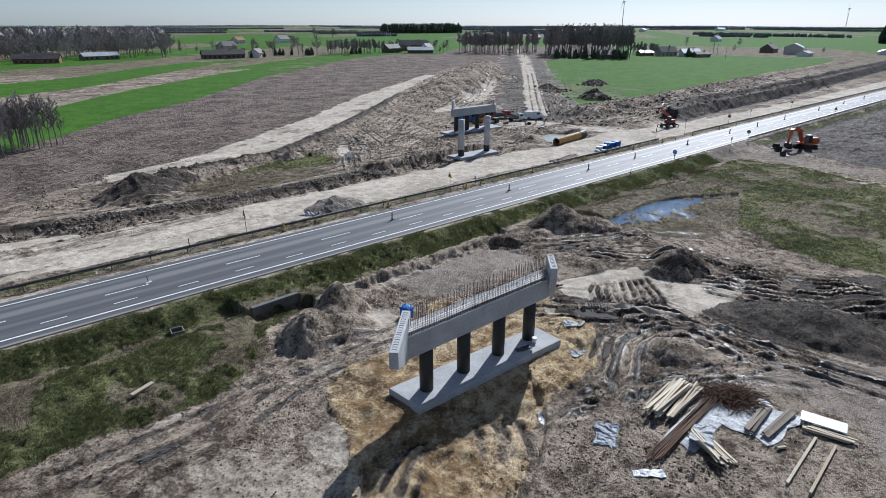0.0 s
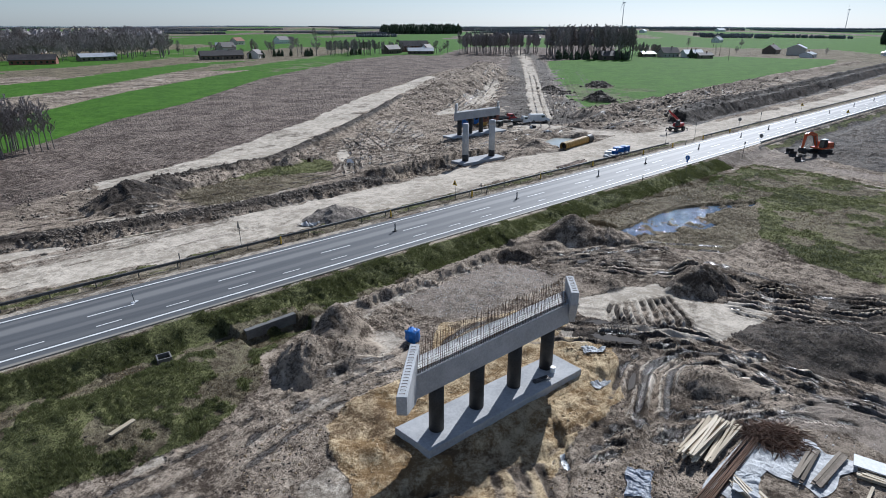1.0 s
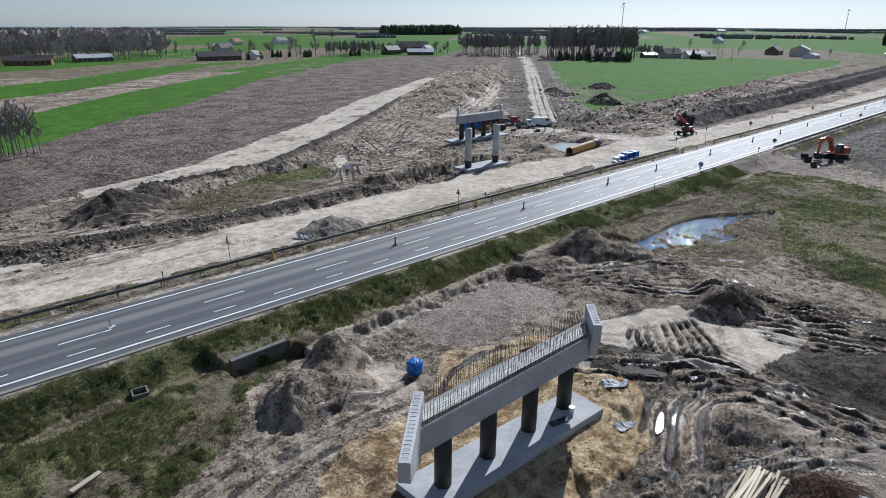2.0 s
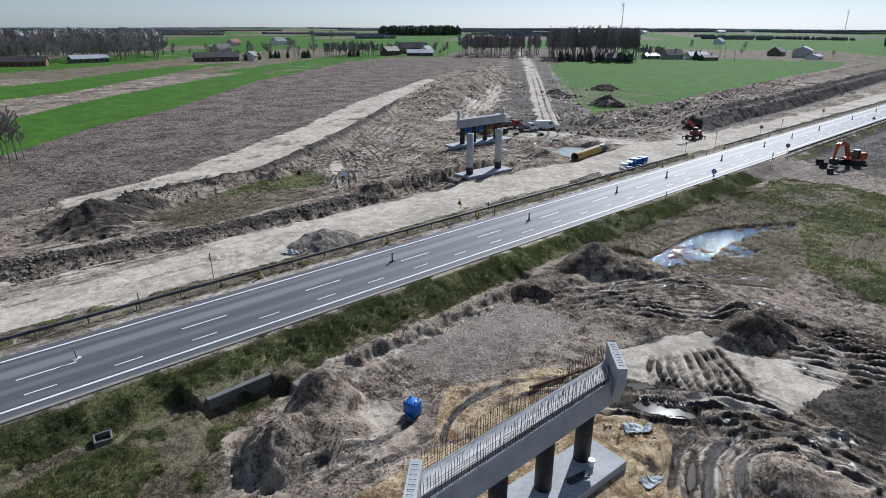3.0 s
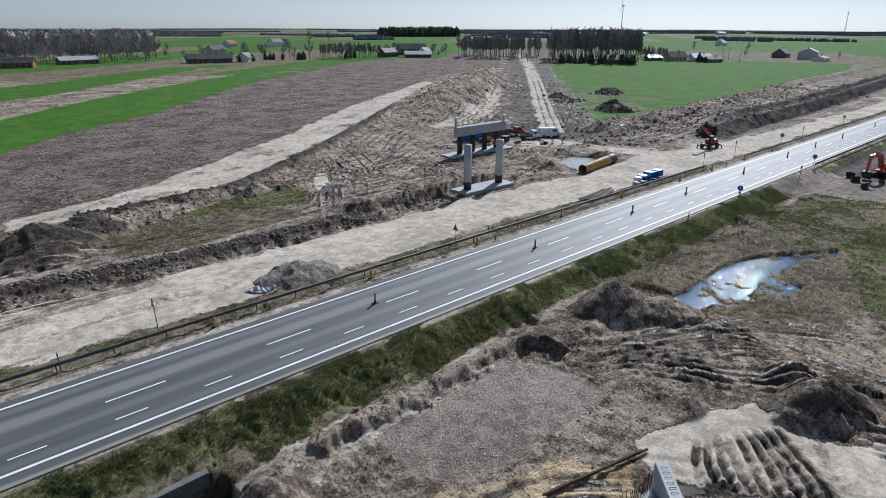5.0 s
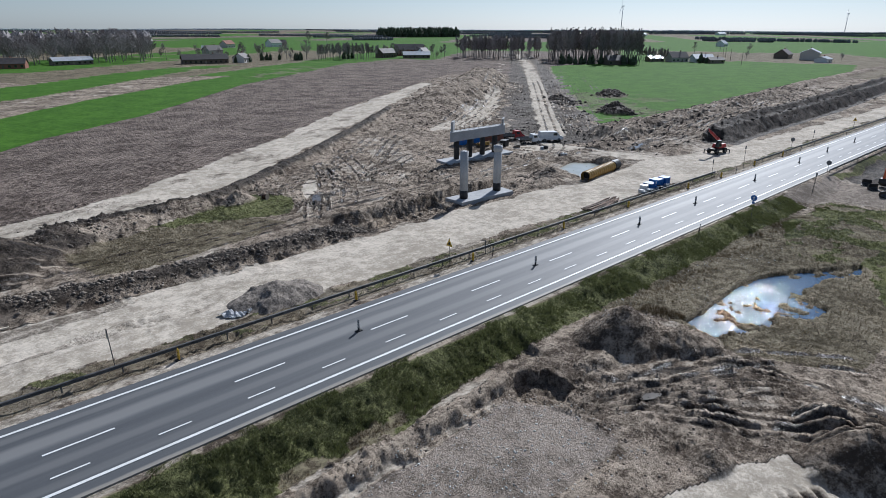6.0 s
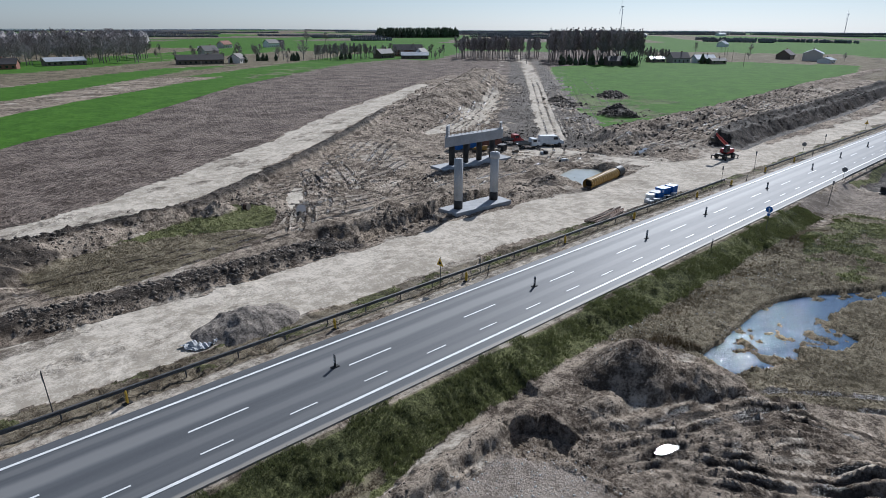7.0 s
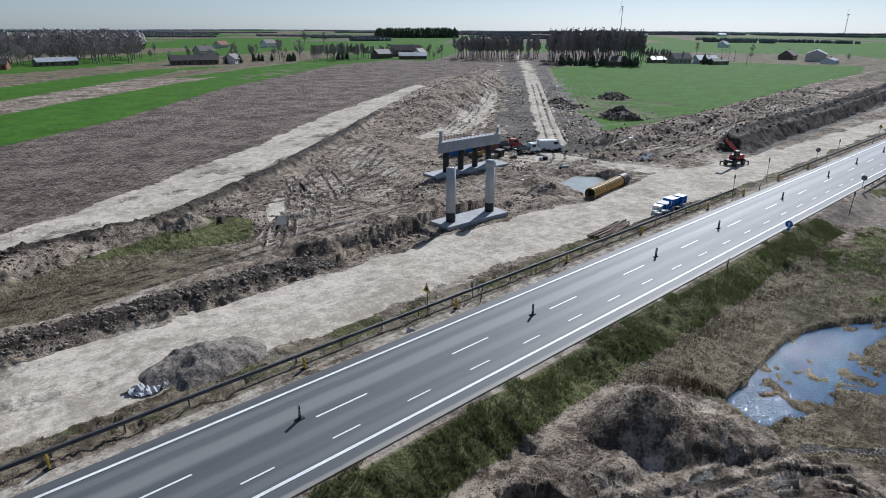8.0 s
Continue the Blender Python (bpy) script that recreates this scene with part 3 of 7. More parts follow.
HEAPS = [  # x, y, half lengths, turn, height, roughness
    (21.3, 41.2, 4.0, 3.1, 30, 2.1, 0.4), (25.6, 43.6, 4.0, 3.3, 40, 2.4, 0.4), (24.0, 40.0, 3.6, 2.6, 0, 1.1, 0.5),
    (61.9, 46.2, 4.7, 4.2, -15, 2.4, 0.12), (64.4, 42.4, 4.0, 2.4, -30, 1.2, 0.5), (56.6, 45.2, 2.6, 1.8, 0, 0.6, 0.4),
    (58.9, 27.6, 4.4, 2.8, -30, 2.1, 0.4), (61.8, 30.3, 3.0, 2.4, 20, 0.9, 0.5), (52.5, 34.0, 2.2, 1.6, 10, 0.7, 0.5),
    (56.2, 13.0, 5.0, 6.5, 10, 1.5, 0.45), (63.5, 9.5, 5.0, 5.0, 0, 1.1, 0.45), (42.0, 19.3, 3.4, 2.5, -25, 1.0, 0.5),
    (24.5, 99.0, 7.5, 6.5, 20, 3.0, 0.4), (30.5, 103.5, 6.5, 4.5, 25, 2.0, 0.5), (37.5, 105.5, 6, 3.0, 18, 1.2, 0.6), (47, 108, 6, 2.6, 10, 1.0, 0.6),
    (54.6, 107.6, 3.0, 2.4, 0, 1.5, 0.3), (63, 92.5, 5, 1.8, 12, 0.8, 0.6), (72.5, 91.6, 5.5, 2.2, 10, 1.6, 0.5), (84, 92.2, 6, 2.4, 8, 1.7, 0.5),
    (98, 84.6, 5, 2.2, 5, 1.0, 0.6), (104.8, 88.5, 3.0, 3.2, 0, 1.2, 0.6), (121.5, 87.6, 2.6, 3.4, 20, 1.2, 0.7), (116, 94.6, 5, 1.6, -5, 0.8, 0.6), (108, 94, 4, 1.8, 20, 0.7, 0.6),
    (133, 97, 9, 3, 0, 0.9, 0.7), (146, 99.5, 8, 3, 5, 1.2, 0.7),
    (184.5, 127.0, 8, 6, 30, 2.6, 0.8), (228, 157, 8, 5, 30, 2.0, 0.8), (203.7, 164.4, 4, 3, 30, 1.2, 0.8), (194.5, 151.4, 5, 3, 40, 1.0, 0.8),
]


def relief_and_cover():
    z = np.full(X.shape, -0.6)
    cover = {k: np.zeros(X.shape) for k in ("grass", "sand", "pale", "mud", "plough", "crop", "gravel", "dry")}
    near = ease(-np.hypot(X - 50, Y - 60), -420, -150)
    wx, wy = fbm(X, Y, 6, 3, 11) * 2.2 * near, fbm(X, Y, 6, 3, 12) * 2.2 * near
    A, B = X + wx * 0.8, Y + wy * 0.8

    def lay(mask, kind, amount=1.0):
        m = mask.astype(float) * amount
        for k in cover:
            cover[k] *= 1 - m
        cover[kind] += m

    # far country: plots of winter crop, tilth and stubble
    u, v = X * 0.78 + Y * 0.62, -X * 0.62 + Y * 0.78
    far = ease(np.hypot(X, Y), 330, 420)
    plot = hash2(np.floor(u / 420 + 0.5 * hash2(np.floor(v / 95), v * 0, 5)), np.floor(v / 95), 9)
    green = 0.46 + 0.3 * ease(np.degrees(np.arctan2(X, Y)), 55, 65) * ease(-np.hypot(X, Y), -1900, -1200)
    lay((plot < green) & (far > 0.5), "crop", 0.85)
    lay((plot >= green) & (plot < 0.76) & (far > 0.5), "plough")
    lay((plot >= np.maximum(green, 0.76)) & (far > 0.5), "dry", 0.8)
    z += far * fbm(X, Y, 700, 3, 3) * 7.0 * ease(np.hypot(X, Y), 600, 2200)
    # base levels along the road
    z = np.where(Y > 66, z + 0.2 * ease(Y, 90, 66), z)
    z += (0.12 * fbm(X, Y, 9, 3, 21) * near)
    corridor = ease(np.abs(Y - 60.2), 6.2, 4.9)
    z = z * (1 - corridor) - 0.09 * corridor
    verge = (Y < 55.6) & (Y > 47)
    ditch = -0.12 - 1.25 * ease(Y, 55.0, 51.3) + 0.75 * ease(Y, 50.6, 48.2)
    z = np.where(verge, ditch * ease(Y, 47, 48.6) + z * (1 - ease(Y, 47, 48.6)), z)
    far_verge = (Y > 64.8) & (Y < 71)
    z = np.where(far_verge, -0.09 - 0.3 * ease(Y, 65.4, 70.5), z)
    # low wet land to the east
    low = ease(X, 60, 72) * ease(Y, 52, 47) * ease(Y, 8, 25)
    z -= 0.45 * low

    # covers, near side
    lay(inside(A, B, GRASS_WEST), "grass")
    lay(inside(A, B, GRASS_WEST) & (fbm(X, Y, 3, 4, 31) > -0.02), "dry", 0.62)
    lay((Y < 55.4) & (Y > 51.5) & (X > 45) & (fbm(X, Y, 3, 3, 32) > 0.1), "dry", 0.6)
    lay(inside(A, B, [(64, 52), (112, 53), (118, 46), (97, 37), (84, 29), (72, 31), (66, 38), (68, 46)]), "dry", 0.75)
    lay(inside(A, B, GRASS_EAST), "grass", 0.9)
    lay(inside(A, B, GRASS_EAST) & (fbm(X, Y, 6, 4, 33) > 0.0), "dry", 0.6)
    lay((Y < 55.4) & (Y > 54.8 + wy * 0.12), "pale", 0.5)
    lay((Y < 54.5) & (Y > 51.2 + wy * 0.3) & (X < 120), "grass", 0.75)
    lay(inside(A, B, DARK_EAST), "mud", 0.75)
    lay(inside(A, B, YARD), "gravel", 0.8)
    lay(inside(A, B, SAND), "sand")
    lay(inside(A, B, SAND_EAST), "sand", 0.85)
    lay(inside(A * 0.3 + X * 0.7, B * 0.3 + Y * 0.7, PLATFORM), "gravel", 0.95)
    lay(inside(A, B, PALE_SAND), "pale")
    lay(inside(A, B, [(-30, 33), (2, 31), (9, 33), (12, 29), (15, 24), (10, 15), (-30, 15)]), "pale", 0.42)
    lay(inside(A, B, [(119, 53.9), (140, 54.6), (142, 48), (136, 40), (129, 41), (127, 47)]), "gravel", 0.8)
    d, run = near_line(X, Y, SIDE_TRACK, 8)
    lay(np.abs(d + wx * 0.3) < 3.0, "gravel")
    lay(inside(A, B, [(144, 54), (560, 54), (560, -60), (150, -60), (135, 20), (138, 38)]), "mud", 0.8)
    lay(inside(A, B, [(141, 52.5), (560, 52.5), (560, 54), (141, 54)]), "grass", 0.7)
    lay(inside(A, B, [(100, 28), (122, 24), (126, 40), (122, 50), (108, 47)]) & (fbm(X, Y, 5, 3, 34) > -0.1), "grass", 0.7)
    # covers, far side
    lay(inside(A, B, [(-60, 84), (-60, 112), (20, 111), (60, 125), (112, 150), (136, 112), (126, 84)]), "mud", 0.2)
    lay((Y > 65.0) & (Y < 66.6), "pale", 0.55)
    lay((Y >= 66.5) & (Y < 70.8 + wy * 0.4), "dry", 0.55)
    lay((Y >= 67.4) & (Y < 70.6 + wy * 0.5) & (fbm(X, Y, 3, 3, 36) > 0.05), "grass", 0.6)
    lay(inside(A, B, PALE_ROAD), "pale", 0.85)
    lay(inside(A, B, [(32, 89.5), (38, 88.8), (46.6, 91), (56, 94.2), (54, 98), (45, 103), (38, 102), (30, 99)]), "dry")
    lay(inside(A, B, [(40, 103), (50, 100), (58, 97), (62, 104), (58, 111), (46, 106)]), "grass", 0.7)
    lay(inside(X, Y, PLOUGH), "plough")
    lay(inside(X, Y, GREEN_WEST), "crop")
    lay(inside(X, Y, GREEN_STRIP), "crop", 0.8)
    lay(inside(X, Y, [(63, 350), (105, 396), (165, 441), (120, 450), (40, 420)]), "dry", 0.7)
    lay(inside(A, B, HAUL), "pale", 0.9)
    lay(inside(X + wx, Y + wy, GREEN_EAST), "crop")
    d, run = near_line(X, Y, LANE, 22, 8)
    lay(np.abs(d) < 13 + 3 * wx, "mud", 0.6)
    lay((np.abs(d) < 3.4 + wx * 0.6), "pale", 0.9)
    z -= 0.15 * np.exp(-((np.abs(d) - 1.1) / 0.5) ** 2)
    lay((d < -15) & (d > -21) & (np.abs(np.abs(d + 18) - 1.0) < 0.45 + wx * 0.2), "pale", 0.7)
    lay(inside(A, B, MUD_PALE), "pale", 0.85)
    lay(inside(A, B, [(58.5, 96), (61.5, 95.6), (66, 99), (71, 112.5), (69, 113), (64, 103)]), "pale", 0.9)
    lay(inside(A, B, [(56, 86.6), (62, 84.2), (76, 88.2), (86, 92), (70, 93), (58, 90)]), "sand", 0.35)
    lay(inside(A, B, [(126, 84), (132, 82), (128, 103), (124, 110), (121, 108), (125, 100)]), "pale", 0.8)
    lay(inside(A, B, [(136, 86), (160, 91), (300, 104), (480, 116), (480, 128), (330, 117), (190, 105), (140, 101)]), "mud", 0.35)

    # dry and wet patches in all bare soil
    bare = 1 - np.clip(sum(cover[k] for k in ("grass", "plough", "crop")), 0, 1)
    patch, streak = fbm(X, Y, 9, 4, 41, 0.6), fbm(X * 0.35 + Y * 0.2, Y - 0.5 * X, 3.5, 3, 42)
    site = bare * ease(-np.hypot(X - 90, Y - 80), -330, -200)
    soil = site * (1 - np.clip(cover["pale"] + cover["gravel"], 0, 1))
    dry_patch = soil * (1 - ease(X, 22, 27) * ease(-Y, -21, -18)) * ease(patch + 0.5 * streak, 0.12, 0.3) * 0.55
    wet_patch = soil * ease(-patch + 0.5 * streak, 0.12, 0.34) * 0.35
    cover["sand"] *= 1 - 0.42 * ease(-fbm(X, Y, 4.5, 4, 45, 0.6), 0.1, 0.35)
    cover["pale"] = np.maximum(cover["pale"], dry_patch * (1 - inside(A, B, SAND)))
    cover["mud"] = np.maximum(cover["mud"], wet_patch * (1 - 0.6 * cover["sand"]))
    cover["pale"] *= 1 - np.where((Y > 66) & (Y < 88), 0.12, 0.4) * ease(streak, 0.1, 0.35)
    thin_crop = fbm(X, Y, 14, 4, 44, 0.65)
    cover["crop"] *= 1 - 0.5 * ease(thin_crop, 0.02, 0.35) * ease(-X, -330, -200) * ease(X, 140, 160)

    trodden = (Y > 70) & (Y < 86) & (X < 130)
    lanes = fbm(X * 0.12, Y, 1.5, 3, 43)
    cover["pale"][trodden] *= (1 - 0.5 * ease(lanes, 0.0, 0.25) * ease(-X, -60, -5))[trodden]

    # heaps and banks
    for hx, hy, ra, rb, turn, h, rough in HEAPS:
        c, s = math.cos(radians(turn)), math.sin(radians(turn))
        px, py = (X - hx) * c + (Y - hy) * s, -(X - hx) * s + (Y - hy) * c
        hit = (np.abs(px) < ra * 1.6) & (np.abs(py) < rb * 1.6)
        steep = 0.82 if hx < 70 and hy < 60 else 0.9
        r = np.hypot(px[hit] / (ra * steep), py[hit] / (rb * steep)) * (1 + 0.5 * rough * fbm(X[hit], Y[hit], 2.2 if hx < 130 else 5, 3, int(hx)))
        z[hit] = np.maximum(z[hit], 0.35 * z[hit] - 0.4 + h / steep * np.clip(1.12 - r, 0, 1) ** 0.9 * (1 + 0.35 * rough * fbm(X[hit], Y[hit], 1.3, 3, int(hy))))
        k = np.clip(1.25 - r, 0, 1) * 1.6
        for kind in ("grass", "pale", "crop", "sand", "dry", "mud"):
            cover[kind][hit] *= 1 - np.clip(k, 0, 1)
        # mud tone of dark soil heaps; on some it also carries lump shade
        if hx > 50 and hy < 20 or hy > 120 or 20 < hx < 32 and hy > 95:
            cover["mud"][hit] = np.maximum(cover["mud"][hit], np.clip(k, 0, 0.8))

    # washed pale strip across the mud to the pier
    d, run = near_line(X, Y, [(127.6, 107), (128.6, 101), (129.3, 96), (130.6, 89), (132, 83)], 4, 1.0)
    m = np.abs(d) < 1.5 + 0.5 * wx
    z[m] = -0.5
    cover["mud"][m], cover["pale"][m] = 0.0, 0.95
    # dark mud, laid heavier to put the mounds' shade into the colour too
    m = inside(A, B, DARK_EAST)
    cover["mud"][m] = np.maximum(cover["mud"][m], 0.92)
    cover["pale"][m] *= 0.3
    m = inside(A, B, YARD)
    cover["mud"][m] = np.maximum(cover["mud"][m], 0.3)

    def bank(pts, half, height, seed, cover_kind="", rough=0.35, reach=2.0, step=4.0, rise=0.0):
        d, run = near_line(X, Y, pts, half * reach, step)
        r = np.abs(d) / half * (1 + rough * fbm(X, Y, half * 0.9, 4, seed))
        k = np.clip(1.15 - r, 0, 1)
        ends = ease(run, 0, rise or half * 1.2) * ease(-run, -curve_len(pts), -curve_len(pts) + half * 1.2)
        z_new = z + height * ends * np.clip(k, 0, 0.8) / 0.8 * (1 + 0.4 * rough * fbm(X, Y, half * 0.5, 3, seed + 4))
        hit = (k > 0) & (np.abs(d) < 900)
        z[hit] = z_new[hit]
        for kind in ("grass", "pale", "crop", "sand", "dry", "plough"):
            cover[kind][hit] *= 1 - np.clip(k * 2.2, 0, 1)[hit]
        if cover_kind:
            cover[cover_kind][hit] = np.maximum(cover[cover_kind][hit], np.clip(k, 0, 0.8)[hit])

    def curve_len(pts):
        c = curve_points(pts, 4.0)
        return float(np.hypot(*(c[1:] - c[:-1]).T).sum())

    bank(RAMPART, 2.6, 1.0, 51, "mud", 0.55, step=1.0)
    bank([(28, 108), (42, 110), (52, 111), (60, 116), (73, 125.4), (90, 138.6), (113, 157.6), (135, 176)], 1.9, 1.1, 52, "mud", 0.7, step=1.5)
    bank(RIDGE, 11, 5.6, 53, "", 0.4, rise=75.0)
    bank(BANK_NORTH, 5.5, 2.6, 54, "", 0.5)
    edge_s, edge_n = [np.interp(X, [q[0] for q in pts], [q[1] for q in pts]) for pts in (BANK_SOUTH, BANK_NORTH)]
    z += 2.4 * ease(X, 150, 190) * ease(-X, -560, -480) * ease(Y - edge_s, -1.0, 3.0) * ease(edge_n - Y, 0.0, 6.0)
    # road-facing slope: the mud tone also paints its shade into the colour
    bank(BANK_SOUTH, 3.6, 2.9, 55, "mud", 0.3)
    steep = (Y > edge_s - 6) & (Y < edge_s + 1.5) & (X > 158) & (X < 520)
    cover["mud"][steep] = np.maximum(cover["mud"][steep], 0.9)
    bank([(60, 89.6), (70, 88.8), (80, 89.4), (93, 87.6)], 1.6, 1.3, 56, "", 0.5, step=1.0)
    bank([(30, 47.4), (36.6, 47.7), (41.3, 47.7), (47.0, 48.0), (50.2, 48.6)], 1.0, 0.75, 57, "", 0.8, step=1.0)

    # hollows: dug pits, ponds, the platform's cut edge
    def hollow(poly, level, soft=0.9, seed=61):
        m = inside(A * 0.6 + X * 0.4, B * 0.6 + Y * 0.4, poly)
        z[m] = np.minimum(z[m], level + 0.25 * fbm(X[m], Y[m], 1.5, 3, seed))
        return m

    m = inside(X + wx * 0.25, Y + wy * 0.25, POND)
    z[m] = np.minimum(z[m], -1.62 + 0.75 * np.clip(fbm(X[m], Y[m], 2.2, 3, 61), -0.2, 0.5))
    m = hollow([(107, 83.0), (110.5, 91.4), (117.8, 92.8), (120.5, 88.7), (116.7, 84.2)], -1.2)
    hollow([(48.1, 44.6), (50.4, 48.4), (53.0, 46.9), (52.6, 44.2), (50.4, 43.6)], -1.5)
    m = hollow([(77, 83.8), (92.8, 83.6), (94.5, 88.5), (78.5, 89.4)], -0.85)
    m = inside(A, B, [(61.5, 83.9), (77.5, 83.9), (78, 88.2), (70, 87.4), (63, 86.6)])
    z[m] = np.minimum(z[m], -1.2)
    hollow([(12, 20.5), (16, 25.2), (22, 25.6), (30.5, 24.4), (27, 19.8), (20, 16)], -1.0)
    m = inside(A * 0.3 + X * 0.7, B * 0.3 + Y * 0.7, PLATFORM)
    z[m] = -0.75 + 0.03 * fbm(X[m], Y[m], 1.0, 3, 64)
    m = inside(A * 0.2 + X * 0.8, B * 0.2 + Y * 0.8, [(20.2, 25.6), (36.8, 25.2), (36.8, 30), (20.2, 30.2)])
    z[m] = -0.42 + 0.08 * fbm(X[m], Y[m], 0.8, 3, 65)
    m = inside(X, Y, [(18.9, 44.6), (25.2, 44.6), (25.2, 49.5), (18.9, 49.5)])
    z[m] = np.minimum(z[m], -1.8 + 0.15 * fbm(X[m], Y[m], 1.0, 3, 66) + 1.2 * ease(Y[m], 48.6, 45.6))

    m = inside(X, Y, [(19.2, 49.7), (25.1, 49.7), (25.6, 53), (18.6, 53)])
    z[m] = np.maximum(z[m], -0.66 + 0.15 * (Y[m] - 49.7))

    # churned soil: clods and lumps, less on smooth covers and on the road
    calm = 1 - 0.85 * np.clip(cover["crop"] + cover["pale"] * 1.05 + cover["gravel"] * 0.75, 0, 1) - 0.3 * cover["grass"]
    off_road = 1 - ease(np.abs(Y - 60.2), 7.0, 5.4)
    fine = ease(-np.hypot(X - 45, Y - 50), -130, -70)
    lumps = 0.20 * fbm(X, Y, 1.9, 5, 71, 0.7) + 0.24 * np.abs(fbm(X, Y, 0.8, 3, 72, 0.7)) - 0.07
    patchy = 0.35 + 1.3 * ease(fbm(X, Y, 7, 3, 73), -0.15, 0.3)
    flat_pad = 1 - inside(X, Y, [(19.5, 25), (37.5, 25), (37.5, 30.5), (19.5, 30.5)]) * 0.8
    flat_pad = flat_pad * (1 - inside(X, Y, PLATFORM) * 0.8)
    flat_pad = flat_pad * (1 - inside(X, Y, [(18, 44.5), (26, 44.5), (26, 51), (18, 51)]) * 0.8)
    haul_lane = (X > 20) & (X < 92) & (Y > 89.6) & (Y < 98.4)
    flat_pad = flat_pad * (1 - 0.75 * haul_lane)
    dug = inside(A, B, SAND) * flat_pad
    z += dug * (0.55 * fbm(X, Y, 3.2, 3, 77, 0.6) + 0.3 * np.abs(fbm(X, Y, 1.3, 2, 78)))
    z += lumps * calm * off_road * patchy * (0.15 + 0.85 * fine) * flat_pad
    beyond = ease(X, 90, 125) * ease(Y, 80, 86) * ease(-np.hypot(X - 150, Y - 120), -260, -200)
    z += beyond * calm * (1 - np.clip(cover["crop"] + cover["plough"], 0, 1)) * (0.7 * np.abs(fbm(X, Y, 3.2, 4, 75, 0.65)) - 0.12)
    heath = ease(X, 136, 150) * ease(-Y, -52, -48) * ease(-X, -420, -300)
    z += heath * (1.1 * np.abs(fbm(X, Y, 4.5, 4, 76, 0.6)) - 0.15)
    z += cover["grass"] * off_road * fine * 0.5 * np.abs(fbm(X, Y, 0.9, 3, 74))

    # wheel ruts with thrown-up edges and tread bars
    moisture = np.zeros(X.shape)
    crumble, wander = fbm(X, Y, 1.4, 3, 83), 0.12 * fbm(X, Y, 2.5, 2, 81)
    faint = [([(x + 0.4 * o, y + o) for x, y in pts], gauge, depth * k) for pts, gauge, depth in TRACKS[:12] for o, k in ((1.3, 0.36), (-1.15, 0.34), (2.6, 0.28))]
    for pts, gauge, depth in TRACKS + faint:
        beyond_road = pts[0][1] > 60
        depth *= 0.7 if depth > 0.14 else 1.0
        d, run = near_line(X, Y, pts, gauge + 1.5, 0.6 if pts[0][0] < 100 and pts[0][1] < 60 else 1.5)
        m = np.abs(d) < gauge + 1.4
        dm, rm, cm, wm, om = d[m], run[m], crumble[m], wander[m], off_road[m]
        soft = min(3.0, 0.12 * rm.max())
        fade = ease(rm, 0, soft) * ease(rm.max() - rm, 0, soft) * (0.75 + 0.45 * ease(cm, -0.3, 0.3))
        zm, wetness, rims = z[m], np.zeros(dm.shape), np.zeros(dm.shape)
        for side in (-0.5, 0.5):
            e = dm - side * gauge + wm
            tread = (0.09 if pts[0][1] < 60 else 0.0) * np.sign(np.sin(rm * 2 * math.pi / 0.62 + np.abs(e) * 5)) * (np.abs(e) < 0.3)
            zm += fade * depth * om * (-np.exp(-(e / 0.22) ** 4) * (1 + tread) + 0.55 * np.exp(-((np.abs(e) - 0.42) / 0.15) ** 2) * (1 + 0.7 * cm))
            wetness = np.maximum(wetness, np.exp(-(e / 0.3) ** 4) * fade)
            rims = np.maximum(rims, np.exp(-((np.abs(e) - 0.52) / 0.16) ** 2) * fade)
        z[m] = zm
        if depth > 0.085:
            strong = min(1.0, depth / 0.14)
            sandy = inside(X[m], Y[m], SAND)
            cover["mud"][m] = np.maximum(cover["mud"][m], wetness * (0.35 + 0.6 * strong) * np.where(sandy, 0.55, 1.0) * (0.55 + 0.6 * ease(cm, -0.25, 0.25)))
            cover["pale"][m] *= 1 - 0.8 * wetness * strong
            cover["sand"][m] *= 1 - 0.5 * wetness
            dry_rim = rims * ease(cm, -0.2, 0.15) * np.where(sandy, 0.0, 0.55) * strong * (1 - np.clip(cover["grass"][m], 0, 1))
            cover["pale"][m] = np.maximum(cover["pale"][m], dry_rim)
            cover["mud"][m] *= 1 - dry_rim
            if depth > 0.1:
                moisture[m] = np.maximum(moisture[m], wetness * strong * np.where(sandy, 0.1, 0.3 if beyond_road else 0.55) * (0.5 + 0.8 * ease(cm, -0.2, 0.3)))
    moisture = np.clip(moisture * (1 - cover["grass"]) + 0.22 * cover["mud"] * site, 0, 1)
    levels = []
    for px, py, a, b, turn in PUDDLES:
        c, s = math.cos(radians(turn)), math.sin(radians(turn))
        u, v = (X - px) * c + (Y - py) * s, -(X - px) * s + (Y - py) * c
        r = np.hypot(u / a, v / b) * (1 + 0.8 * fbm(X, Y, 0.9 if a < 3 else 3, 3, int(px)))
        m = r < 1
        level = float(np.percentile(z[m], 65)) if m.any() else float(z[np.argmin(np.abs(GY - py)), np.argmin(np.abs(GX - px))])
        z[m] = np.minimum(z[m], level - 0.07)
        m = (r >= 1) & (r < 1.22)
        z[m] = np.maximum(z[m], level + 0.03)
        m = r < 1.8
        cover["mud"][m] = np.maximum(cover["mud"][m], 0.7)
        levels.append(level)
    return z, cover, levels, moisture


Z, COVER, LEVELS, MOISTURE = relief_and_cover()


